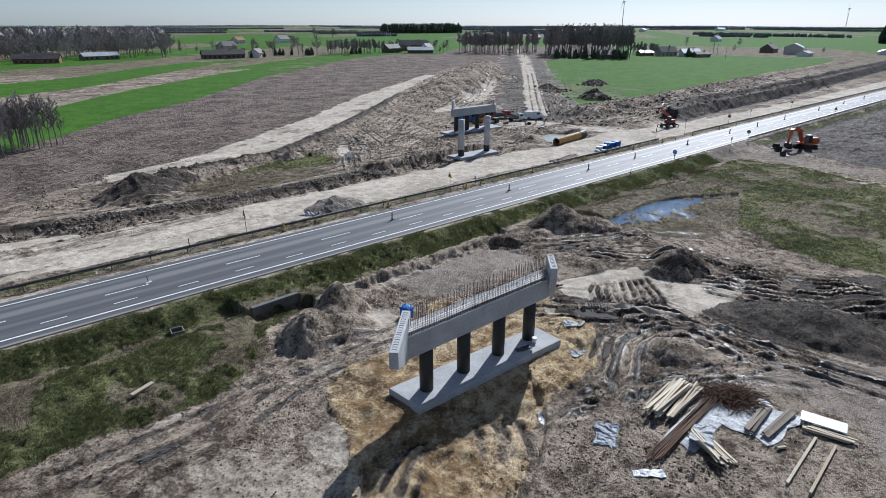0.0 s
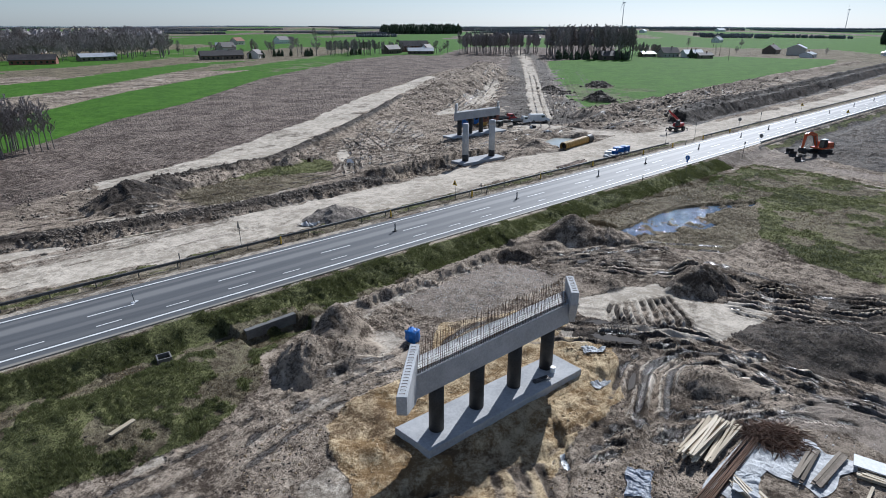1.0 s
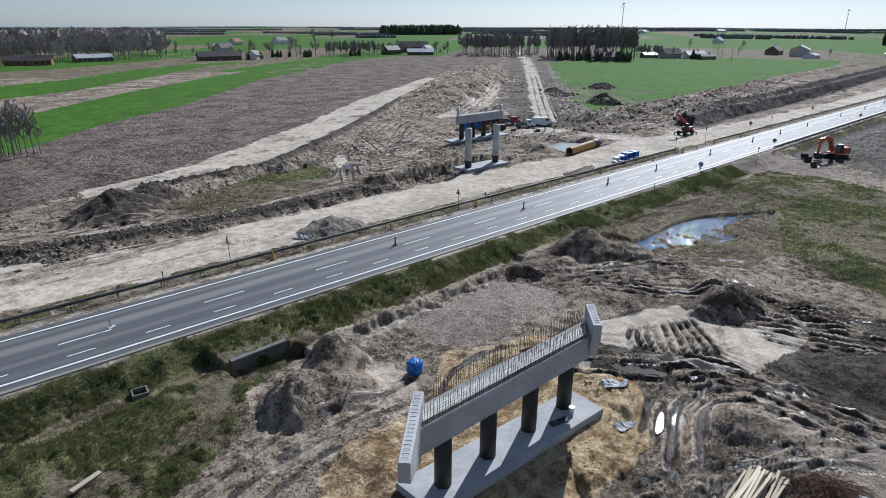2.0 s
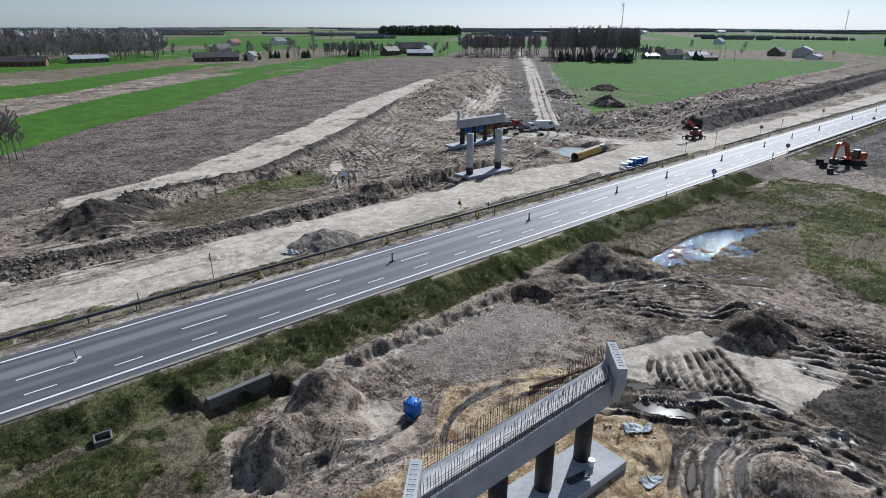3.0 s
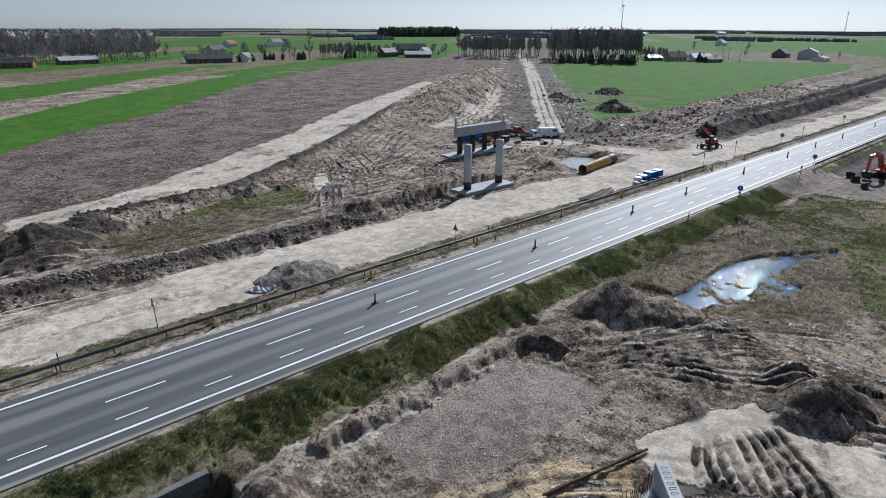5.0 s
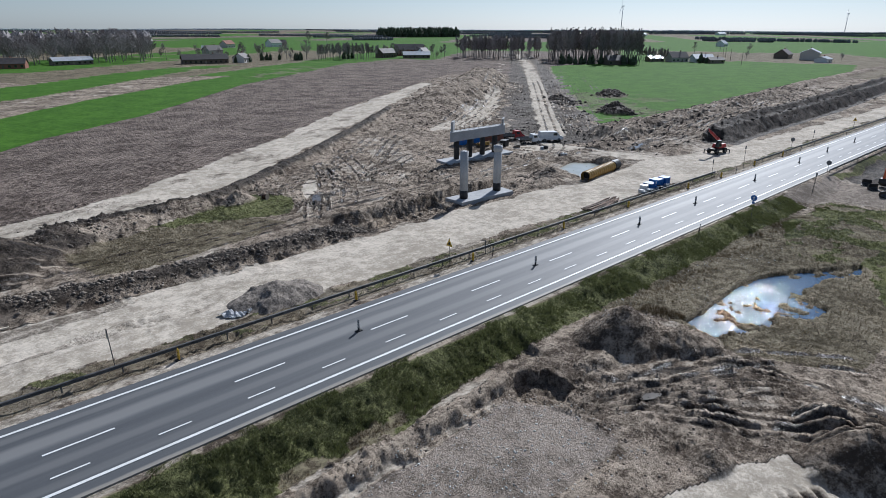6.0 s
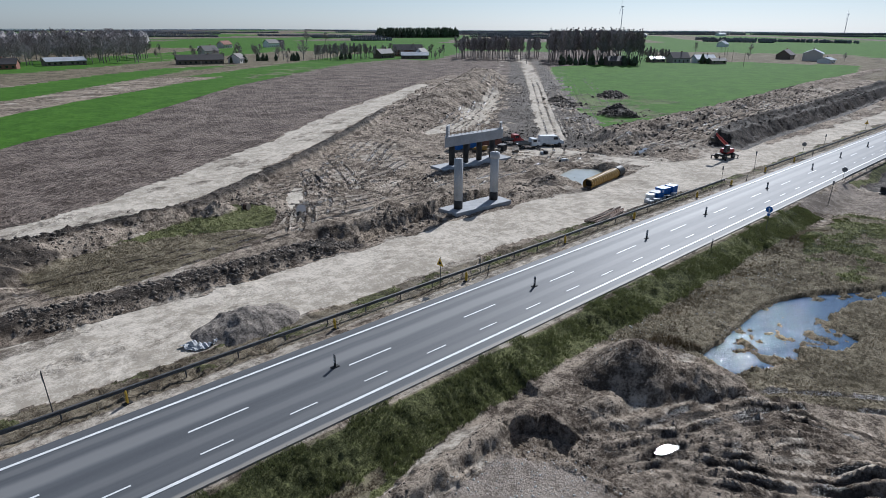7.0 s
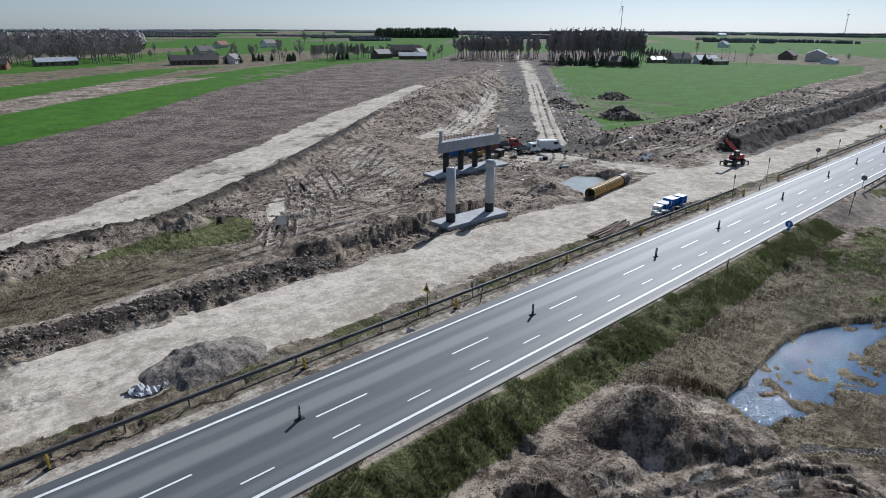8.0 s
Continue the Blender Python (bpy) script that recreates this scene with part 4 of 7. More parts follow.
def ground_z(x, y):
    """Height of the ground sheet at a place."""
    i, j = int(np.clip(np.searchsorted(GX, x) - 1, 0, len(GX) - 2)), int(np.clip(np.searchsorted(GY, y) - 1, 0, len(GY) - 2))
    a, b = (x - GX[i]) / (GX[i + 1] - GX[i]), (y - GY[j]) / (GY[j + 1] - GY[j])
    return float((Z[j, i] * (1 - a) + Z[j, i + 1] * a) * (1 - b) + (Z[j + 1, i] * (1 - a) + Z[j + 1, i + 1] * a) * b)


def cover_at(kind, x, y):
    return float(COVER[kind][min(np.searchsorted(GY, y), len(GY) - 1), min(np.searchsorted(GX, x), len(GX) - 1)])


def build_ground():
    ny, nx = X.shape
    me = bpy.data.meshes.new("ground")
    me.vertices.add(nx * ny)
    me.vertices.foreach_set("co", np.stack([X, Y, Z], -1).astype(np.float32).ravel())
    i = np.arange((ny - 1) * nx).reshape(ny - 1, nx)[:, :-1].ravel()
    quads = np.stack([i, i + 1, i + 1 + nx, i + nx], -1).astype(np.int32)
    me.loops.add(quads.size)
    me.loops.foreach_set("vertex_index", quads.ravel())
    me.polygons.add(len(quads))
    me.polygons.foreach_set("loop_start", np.arange(0, quads.size, 4, dtype=np.int32))
    me.polygons.foreach_set("use_smooth", np.ones(len(quads), bool))
    for name, kinds in (("cover_a", ("grass", "sand", "pale", "mud")), ("cover_b", ("plough", "crop", "gravel", "dry"))):
        attr = me.attributes.new(name, "FLOAT_COLOR", "POINT")
        attr.data.foreach_set("color", np.stack([COVER[k] for k in kinds], -1).astype(np.float32).ravel())
    damp = me.attributes.new("moisture", "FLOAT", "POINT")
    damp.data.foreach_set("value", MOISTURE.astype(np.float32).ravel())
    me.update(calc_edges=True)
    me.validate()
    me.materials.append(M["ground"])
    tagged(new("ground", me), "churned brown earth, sand, grass verges and ploughed fields", "ground", kind="structure")


build_ground()


# ---- the road ----
def build_road():
    road = thing("road", "grey asphalt road with white lane markings", "road", kind="structure")
    bm = fresh()
    side_prism(bm, [(55.2, -0.3), (55.25, -0.02), (60.3, 0.02), (65.2, -0.02), (65.25, -0.3)], -70, 640)
    part("carriageway", bm, M["asphalt"], road)
    for y, w, name in ((56.47, 0.24, "near_edge_line"), (64.27, 0.22, "far_edge_line")):
        bm = fresh()
        box(bm, (700, w, 0.012), (280, y, 0.008))
        part(name, bm, M["line"], road)
    for y, length, wide, first, period, count in ((60.5, 4.0, 0.15, 45.8, 12.0, 38), (57.95, 2.05, 0.13, 45.45, 5.92, 74)):
        bm = fresh()
        box(bm, (length, wide, 0.012))
        ob = part("lane_dash", bm, M["line"], road)
        ob.location = (first - period * 8 + length / 2, y, 0.024 if y > 60 else 0.016)
        for k in range(1, count):
            c = new("lane_dash", ob.data)
            c.parent, c.location = road, (first + period * (k - 8) + length / 2, y, ob.location.z)


build_road()


def water(name, outline_box, level, material, label):
    x0, y0, x1, y1 = outline_box
    bm = fresh()
    bmesh.ops.create_grid(bm, x_segments=8, y_segments=8, size=0.5)
    bmesh.ops.transform(bm, matrix=Matrix.Translation(((x0 + x1) / 2, (y0 + y1) / 2, level)) @ Matrix.Diagonal((x1 - x0, y1 - y0, 1, 1)), verts=bm.verts)
    tagged(link_mesh(name, bm, material), label, "water", kind="structure")


water("water_pond", (66, 35.6, 99, 46), -1.42, M["pond"], "shallow blue pond with ragged muddy edges")
water("water_pool", (105.5, 82.4, 121.5, 93.6), -0.95, M["milky"], "milky grey rainwater pool in a dug pit")


def build_puddles():
    for (x, y, a, b, turn), level in zip(PUDDLES, LEVELS):
        bm = fresh()
        ring = [bm.verts.new((1.05 * a * math.cos(t), 1.15 * b * math.sin(t), 0)) for t in [2 * math.pi * k / 20 for k in range(20)]]
        bm.faces.new(ring)
        ob = link_mesh("puddle", bm, M["puddle"])
        ob.matrix_basis = pose(x, y, level - 0.02, 0, 0, turn)
        tagged(ob, "shallow rain puddle lying in the muddy wheel ruts", "puddle", "puddles in the ruts")


build_puddles()


# ---- the pier beside the road ----
def build_pier():
    base = thing("bridge_pier", "unfinished concrete bridge pier with four dark columns on a footing", "bridge pier")
    bm = fresh()
    prism(bm, [(21.2, 26.35), (35.95, 25.75), (36.1, 28.75), (21.0, 29.6)], -0.75, 0.12, 0.03)
    part("footing", bm, M["slab"], base, "pale grey concrete footing slab")
    for x in (23.0, 26.65, 30.45, 34.1):
        bm = fresh()
        rod(bm, (x, 27.75, 0.1), (x, 27.75, 3.8), 0.5, n=24)
        part("column", bm, M["column"], base, "round column coated in black bitumen", True)
    # cap beam, its ends cut on the skew of the bridge
    bm = fresh()
    prism(bm, [(20.5, 26.95), (35.45, 26.95), (37.1, 28.6), (22.1, 28.6)], 3.75, 5.42, 0.04)
    part("cap_beam", bm, M["concrete"], base)
    bm = fresh()
    prism(bm, [(21.0, 27.2), (35.3, 27.2), (36.5, 28.4), (22.2, 28.4)], 5.40, 5.60)
    bmesh.ops.subdivide_edges(bm, edges=list(bm.edges), cuts=8, use_grid_fill=True)
    rng = random.Random(4)
    for v in bm.verts:
        if v.co.z > 5.5:
            v.co.z += rng.uniform(-0.05, 0.06)
    part("rough_top", bm, M["rough_concrete"], base, "rough unfinished concrete top")

    def wing(fx, fy, bx, by, face):
        """End wall along the bridge: an overhanging plate, tapering under its nose."""
        d = Vector((bx - fx, by - fy, 0)).normalized()
        side = Vector((-d.y, d.x, 0)) * 0.29
        L = math.hypot(bx - fx, by - fy)
        s_face = L * face
        outline = [(0, 6.62), (L, 6.62), (L, 3.75), (s_face, 3.75), (0.05, 5.45), (0, 5.6)]
        b = fresh()
        rings = [[b.verts.new(Vector((fx, fy, 0)) + d * s + side * k + Vector((0, 0, z))) for s, z in outline] for k in (-1, 1)]
        n = len(outline)
        faces = [b.faces.new(rings[0]), b.faces.new(rings[1][::-1])] + [b.faces.new((rings[0][(i + 1) % n], rings[0][i], rings[1][i], rings[1][(i + 1) % n])) for i in range(n)]
        bmesh.ops.recalc_face_normals(b, faces=faces)
        bmesh.ops.bevel(b, geom=list(b.edges), offset=0.03, segments=1, affect="EDGES")
        w = part("end_wall", b, M["concrete"], base)
        # bar loops cast into the top
        for k in range(int(L / 0.3) - 1):
            b = fresh()
            s = 0.3 + 0.3 * k
            a, c = Vector((fx, fy, 6.6)) + d * s - side * 0.45, Vector((fx, fy, 6.6)) + d * s + side * 0.45
            up = Vector((0, 0, 0.07))
            for p, q in ((a, a + up), (a + up, c + up), (c + up, c)):
                rod(b, p, q, 0.014, n=4)
            part("bar_loop", b, M["bar"], w)

    wing(17.75, 24.45, 21.75, 28.3, 0.62)
    wing(35.05, 26.3, 37.25, 28.5, 0.30)
    # starter bars: two long rows, tied by lengthwise bars, with a tangle of stirrups along the front
    bm = fresh()
    rod(bm, (0, 0, 0), (0, 0, 1.3), 0.016, n=4)
    upright = None
    rng = random.Random(7)
    for y, x0, x1 in ((27.08, 21.0, 35.2), (28.42, 22.2, 36.5)):
        n = int((x1 - x0) / 0.17)
        for k in range(n):
            if upright is None:
                upright = part("upright_bar", bm, M["bar"], base)
                ob = upright
            else:
                ob = new("upright_bar", upright.data)
                ob.parent = base
            ob.location = (x0 + (x1 - x0) * k / n + rng.uniform(-0.03, 0.03), y + rng.uniform(-0.02, 0.02), 5.4)
            ob.rotation_euler = (rng.uniform(-0.05, 0.05), rng.uniform(-0.05, 0.05), 0)
            ob.scale = (1, 1, rng.uniform(0.9, 1.12))
        for h in (5.62, 5.80, 5.98, 6.16):
            b = fresh()
            rod(b, (x0, y + 0.03, h), (x1, y + 0.03, h + rng.uniform(-0.03, 0.03)), 0.013, n=4)
            part("tie_bar", b, M["bar"], base)
    bm = fresh()
    for k in range(85):
        x = 21.0 + 14.2 * k / 85
        a = rng.uniform(0.05, 0.2)
        rod(bm, (x, 27.0, 5.40), (x + rng.uniform(-0.1, 0.1), 27.02, 5.4 + a), 0.013, n=3)
        rod(bm, (x, 27.02, 5.4 + a), (x + rng.uniform(-0.1, 0.2), 27.32, 5.46), 0.013, n=3)
    part("stirrup_tangle", bm, M["steel"], base, "tangle of bright steel stirrups")


build_pier()


def far_piers():
    pair = thing("bridge_pier", "two pale round concrete columns on a footing in a dug pit", "bridge pier")
    bm = fresh()
    prism(bm, [(79.3, 84.5), (90.2, 84.1), (90.6, 87.9), (79.2, 88.2)], -1.3, -0.3, 0.04)
    part("footing", bm, M["slab"], pair)
    for x, top in ((81.2, 6.9), (88.5, 6.9)):
        bm = fresh()
        rod(bm, (x, 86.2, 0.9), (x, 86.2, top), 0.62, n=28)
        if x > 85:
            rod(bm, (x, 86.2, top - 0.9), (x, 86.2, top - 0.1), 0.72, n=28)
        c = part("column", bm, M["concrete"], pair, "", True)
        bm = fresh()
        rod(bm, (x, 86.2, -0.35), (x, 86.2, 0.95), 0.635, n=28)
        part("tar_coat", bm, M["column"], c, "black bitumen coat at the foot", True)
        bm = fresh()
        for k in range(14):
            a = 2 * math.pi * k / 14
            rod(bm, (x + 0.5 * math.cos(a), 86.2 + 0.5 * math.sin(a), top - 0.1), (x + 0.5 * math.cos(a), 86.2 + 0.5 * math.sin(a), top + 0.25), 0.02, n=4)
        part("bar_ends", bm, M["bar"], c)
    cap = thing("bridge_pier", "concrete bridge pier with four dark columns, cap beam and safety rails", "bridge pier")
    bm = fresh()
    prism(bm, [(95.8, 105.6), (113.8, 105.4), (114.2, 109.6), (96.2, 109.8)], -1.2, -0.25, 0.04)
    part("footing", bm, M["slab"], cap)
    for x in (99.8, 103.4, 107.0, 110.6):
        bm = fresh()
        rod(bm, (x, 107.8, -0.3), (x, 107.8, 3.6), 0.55, n=20)
        part("column", bm, M["column"], cap, "", True)
    bm = fresh()
    prism(bm, [(97.2, 106.9), (112.7, 106.9), (114.4, 108.6), (98.9, 108.6)], 3.4, 5.25, 0.05)
    part("cap_beam", bm, M["concrete"], cap)
    bm = fresh()
    prism(bm, [(97.6, 107.1), (98.2, 107.1), (99.9, 108.5), (99.3, 108.5)], 5.2, 7.2, 0.03)
    part("end_wall", bm, M["concrete"], cap)
    bm = fresh()
    prism(bm, [(111.8, 107.1), (112.4, 107.1), (114.1, 108.5), (113.5, 108.5)], 5.2, 6.5, 0.03)
    part("end_wall", bm, M["concrete"], cap)
    post = None
    for y in (107.1, 108.4):
        for k in range(40):
            x = 98.4 + 0.35 * k + (1.2 if y > 108 else 0)
            if post is None:
                bm = fresh()
                rod(bm, (0, 0, 0), (0, 0, 1.15), 0.022, n=4)
                post = part("upright_bar", bm, M["bar"], cap)
                ob = post
            else:
                ob = new("upright_bar", post.data)
                ob.parent = cap
            ob.location = (x, y, 5.2)
        for h in (5.7, 6.25):
            bm = fresh()
            rod(bm, (98.2, y, h), (112.6, y, h), 0.02, n=4)
            part("rail", bm, M["bar"], cap)


far_piers()


# ---- along the road ----
def guard_rail(x0, x1, y, side):
    """A steel rail on posts; side is the way its face looks."""
    rail = thing("guard_rail", "shade-dark galvanised steel guard rail on short posts beside the road", "guard rail", group="guard rails")
    w = [(0, 0.44), (0.075, 0.48), (0.085, 0.55), (0.015, 0.60), (0.015, 0.62), (0.085, 0.67), (0.075, 0.74), (0, 0.78)]
    outline = [(y + side * a, z - 0.12) for a, z in w] + [(y + side * (a - 0.02), z - 0.12) for a, z in w[::-1]]
    bm = fresh()
    side_prism(bm, outline, x0, x1)
    part("beam", bm, M["galv"], rail)
    bm = fresh()
    box(bm, (0.1, 0.06, 1.0), (0, 0, 0), bevel=0.008)
    first = None
    n = int((x1 - x0) / 4)
    for k in range(n + 1):
        ob = part("post", bm, M["galv"], rail) if first is None else new("post", first.data)
        first, ob.parent = first or ob, rail
        ob.location = (x0 + (x1 - x0) * k / n, y - side * 0.06, 0.12)


guard_rail(-40, 124.4, 67.45, -1)
guard_rail(139, 330, 66.7, -1)
guard_rail(141, 300, 54.6, 1)


def delineator(x, y, turn, lean=0.0, pale=False):
    ob = thing("lane_marker_post", "black and white striped lane marker board on a rubber foot" if not pale else "thin lane marker post on a large white foot, leaning", "road marker", pose(x, y, 0.01, 0, lean, turn), "lane marker posts on the road")
    bm = fresh()
    box(bm, (0.7, 0.36, 0.10), (0, 0, 0.05), bevel=0.03, taper=(0.85, 0.8))
    part("foot", bm, M["white"] if pale else M["black"], ob)
    bm = fresh()
    box(bm, (0.07, 0.23 if not pale else 0.08, 1.0), (0, 0, 0.58), bevel=0.02)
    board = part("board", bm, M["black"] if not pale else M["steel"], ob)
    for z in ((0.98, 0.72, 0.46) if not pale else (0.9,)):
        for sx in (-0.038, 0.038):
            bm = fresh()
            box(bm, (0.006, 0.19, 0.13), (sx, 0, z), (25, 0, 0))
            part("stripe", bm, M["white"], board)


for x, y in ((44.9, 61.0), (67.7, 60.75), (89.0, 61.0), (104.2, 60.95), (125.2, 61.0), (146.3, 61.3), (162.3, 61.4), (179.7, 61.2), (206.6, 61.4), (230.2, 61.6), (251.7, 61.6), (285, 61.6)):
    delineator(x, y, 4 * math.sin(x))
delineator(13.9, 60.9, 20, -6, True)


def yellow_marker(x, y):
    ob = thing("yellow_marker", "yellow plastic marker board on a dark foot beside the rail", "road marker", pose(x, y, ground_z(x, y) - 0.03, 0, 3 * math.sin(x), 8 * math.sin(2 * x)), "yellow markers along the rail")
    bm = fresh()
    box(bm, (0.62, 0.36, 0.12), (0, 0, 0.06), bevel=0.03)
    part("foot", bm, M["black"], ob)
    bm = fresh()
    side_prism(bm, [(-0.14, 0.1), (0.14, 0.1), (0.14, 0.85), (0, 1.08), (-0.14, 0.85)], -0.05, 0.05, 0.012)
    part("board", bm, M["yellow"], ob)
    for z in (0.4, 0.7):
        bm = fresh()
        box(bm, (0.106, 0.16, 0.05), (0, 0, z), (20, 0, 0))
        part("stripe", bm, M["black"], ob)


for x, y in ((31.9, 66.5), (48.3, 66.4), (63.7, 66.35), (80.3, 66.6), (95.2, 66.5), (111.9, 66.0), (123.4, 65.9), (137.6, 66.1), (151, 66.0)):
    yellow_marker(x, y)


def road_sign(x, y, kind, top, label, turn=0.0):
    z = ground_z(x, y) - 0.1
    ob = thing("road_sign", label, "road sign", pose(x, y, z, 1.5 * math.sin(x), 1.5 * math.cos(x), turn), "road signs")
    bm = fresh()
    rod(bm, (0, 0, 0), (0, 0, top - z), 0.035, n=8)
    part("pole", bm, M["galv"], ob)
    h = top - z
    bm = fresh()
    if kind == "triangle":
        side_prism(bm, [(-0.45, h - 0.85), (0.45, h - 0.85), (0, h - 0.05)], -0.05, -0.035)
        part("plate", bm, M["steel"], ob, "grey back of a triangular plate")
    elif kind == "yellow_triangle":
        side_prism(bm, [(-0.5, h - 0.9), (0.5, h - 0.9), (0, h - 0.05)], -0.05, -0.035)
        plate = part("plate", bm, M["yellow"], ob, "yellow triangular plate")
        bm = fresh()
        side_prism(bm, [(-0.22, h - 0.72), (0.22, h - 0.72), (0, h - 0.36)], -0.058, -0.051)
        part("symbol", bm, M["black"], plate)
    elif kind == "round":
        rod(bm, (-0.05, 0, h - 0.45), (-0.035, 0, h - 0.45), 0.42, n=28)
        plate = part("plate", bm, M["blue"], ob, "round blue plate")
        bm = fresh()
        side_prism(bm, [(-0.06, h - 0.72), (0.06, h - 0.72), (0.06, h - 0.42), (0.17, h - 0.42), (0, h - 0.2), (-0.17, h - 0.42), (-0.06, h - 0.42)], -0.060, -0.053)
        part("arrow", bm, M["white"], plate, "white arrow")
        bm = fresh()
        box(bm, (0.02, 0.34, 0.34), (-0.045, 0, h - 1.1), bevel=0.004)
        part("small_plate", bm, M["blue"], ob)
    elif kind == "dark_round":
        rod(bm, (-0.05, 0, h - 0.45), (-0.035, 0, h - 0.45), 0.42, n=28)
        part("plate", bm, M["steel"], ob, "grey back of a round plate")
    elif kind == "panel":
        box(bm, (0.02, 0.24, 0.6), (-0.045, 0, h - 0.32), bevel=0.004)
        part("plate", bm, M["steel"], ob)


road_sign(27.9, 68.6, "triangle", 3.2, "triangular warning sign seen from its grey back, on a steel pole")
road_sign(61.0, 67.15, "yellow_triangle", 2.95, "yellow triangular warning sign on a thin pole at the rail")
road_sign(66.4, 67.0, "panel", 1.5, "short steel pole with a narrow plate at the rail")
road_sign(20.4, 67.3, "panel", 1.5, "short steel pole with a narrow plate at the rail")
road_sign(105.0, 53.2, "round", 2.75, "round blue arrow sign on a pole on the grass verge")
road_sign(122.8, 67.3, "panel", 3.0, "narrow plate on a tall thin pole at the junction")
road_sign(136.5, 67.6, "panel", 3.6, "narrow plate on a tall thin pole at the junction")
road_sign(127.0, 52.6, "panel", 2.6, "narrow plate on a thin pole beside the dirt track")
road_sign(158.0, 67.0, "dark_round", 2.8, "round sign seen from its grey back, beside the rail")
road_sign(172.0, 67.4, "panel", 2.8, "narrow plate on a thin pole beside the rail")
road_sign(201.0, 67.3, "yellow_triangle", 3.0, "yellow triangular warning sign beside the far rail")
road_sign(196.0, 54.0, "yellow_triangle", 2.8, "yellow triangular warning sign beside the near rail")
road_sign(141.5, 55.0, "dark_round", 2.2, "round sign seen from its grey back, beside the dirt track")


def reflector_post(x, y):
    z = ground_z(x, y)
    ob = thing("verge_post", "slim dark verge post standing in the grass", "road marker", pose(x, y, z - 0.05, 2, 2, 0), "verge posts")
    bm = fresh()
    box(bm, (0.06, 0.12, 1.1), (0, 0, 0.55), bevel=0.015, taper=(0.7, 0.8))
    body = part("body", bm, M["dark_steel"], ob)
    bm = fresh()
    box(bm, (0.066, 0.09, 0.16), (0, 0, 0.9))
    part("reflector", bm, M["white"], body)


for x, y in ((92.5, 54.6), (66.4, 65.9), (128.5, 65.6), (160, 65.7), (190, 65.7)):
    reflector_post(x, y)


# ---- near side: drain, bag, timber yard ----
def extrude_y(bm, outline, y0, y1):
    a, b = [bm.verts.new((x, y0, z)) for x, z in outline], [bm.verts.new((x, y1, z)) for x, z in outline]
    n = len(outline)
    faces = [bm.faces.new(a), bm.faces.new(b[::-1])] + [bm.faces.new((a[(i + 1) % n], a[i], b[i], b[(i + 1) % n])) for i in range(n)]
    bmesh.ops.recalc_face_normals(bm, faces=faces)


def culvert():
    ob = thing("culvert", "grey concrete culvert headwall with a dark pipe mouth in grass", "culvert", pose(0, 0, 0))
    arc = [(22.2 + 0.62 * math.cos(t), -1.55 + 0.62 * math.sin(t)) for t in [math.pi * k / 14 for k in range(15)]]
    bm = fresh()
    extrude_y(bm, [(19.75, -2.1), (19.75, -0.62), (24.55, -0.5), (24.55, -2.1), (22.82, -2.1)] + arc + [(21.58, -2.1)], 49.5, 49.95)
    # the face's shade comes with this darker concrete's colour
    part("headwall", bm, M["old_shaded_concrete"], ob)
    bm = fresh()
    box(bm, (4.9, 0.5, 0.1), (22.15, 49.74, -0.51), (0, -1.4, 0), bevel=0.03)
    part("coping", bm, M["old_shaded_concrete"], ob, "pale worn coping")
    bm = fresh()
    rings = [rod(bm, (22.2, 49.9, -1.55), (22.2, 51.2, -1.55), r, n=20, caps=False) for r in (0.6, 0.7)]
    part("pipe", bm, M["column"], ob, "dark pipe")


culvert()


def drain_box():
    z = ground_z(13.1, 50.7)
    ob = thing("drain_box", "small concrete drain box with a dark open top in the grass", "drain", pose(13.1, 50.7, z - 0.25, 0, 0, -8))
    for x, y, sx, sy in ((-0.5, 0, 0.12, 1.1), (0.5, 0, 0.12, 1.1), (0, -0.5, 0.88, 0.12), (0, 0.5, 0.88, 0.12)):
        bm = fresh()
        box(bm, (sx, sy, 0.7), (x, y, 0.3), bevel=0.015)
        part("side", bm, M["old_shaded_concrete"], ob)
    bm = fresh()
    box(bm, (0.86, 0.86, 0.06), (0, 0, 0.28))
    # black plate stands in for the shade inside the opening
    part("bottom", bm, M["black"], ob)
    bm = fresh()
    box(bm, (0.9, 0.45, 0.08), (0.05, -0.95, 0.33), (4, 0, 3), bevel=0.015)
    part("lid", bm, M["old_shaded_concrete"], ob, "pale concrete lid lying beside the opening")


drain_box()


def lumpy(bm, size, at, seed, amount=0.08, cuts=4):
    """A rounded, sagging body."""
    rng_off = seed * 3.7
    made = bmesh.ops.create_cube(bm, size=1.0)["verts"]
    edges = list({e for v in made for e in v.link_edges})
    bmesh.ops.subdivide_edges(bm, edges=edges, cuts=cuts, use_grid_fill=True)
    for v in bm.verts:
        if not v.tag:
            r = v.co.length
            v.co = v.co.lerp(v.co.normalized() * 0.56, 0.35)
            k = 1 + amount * 2 * noise.noise(v.co * 4 + Vector((rng_off, 0, 0)))
            v.co = Vector((v.co.x * size[0] * k, v.co.y * size[1] * k, v.co.z * size[2] * k)) + Vector(at)
            v.tag = True


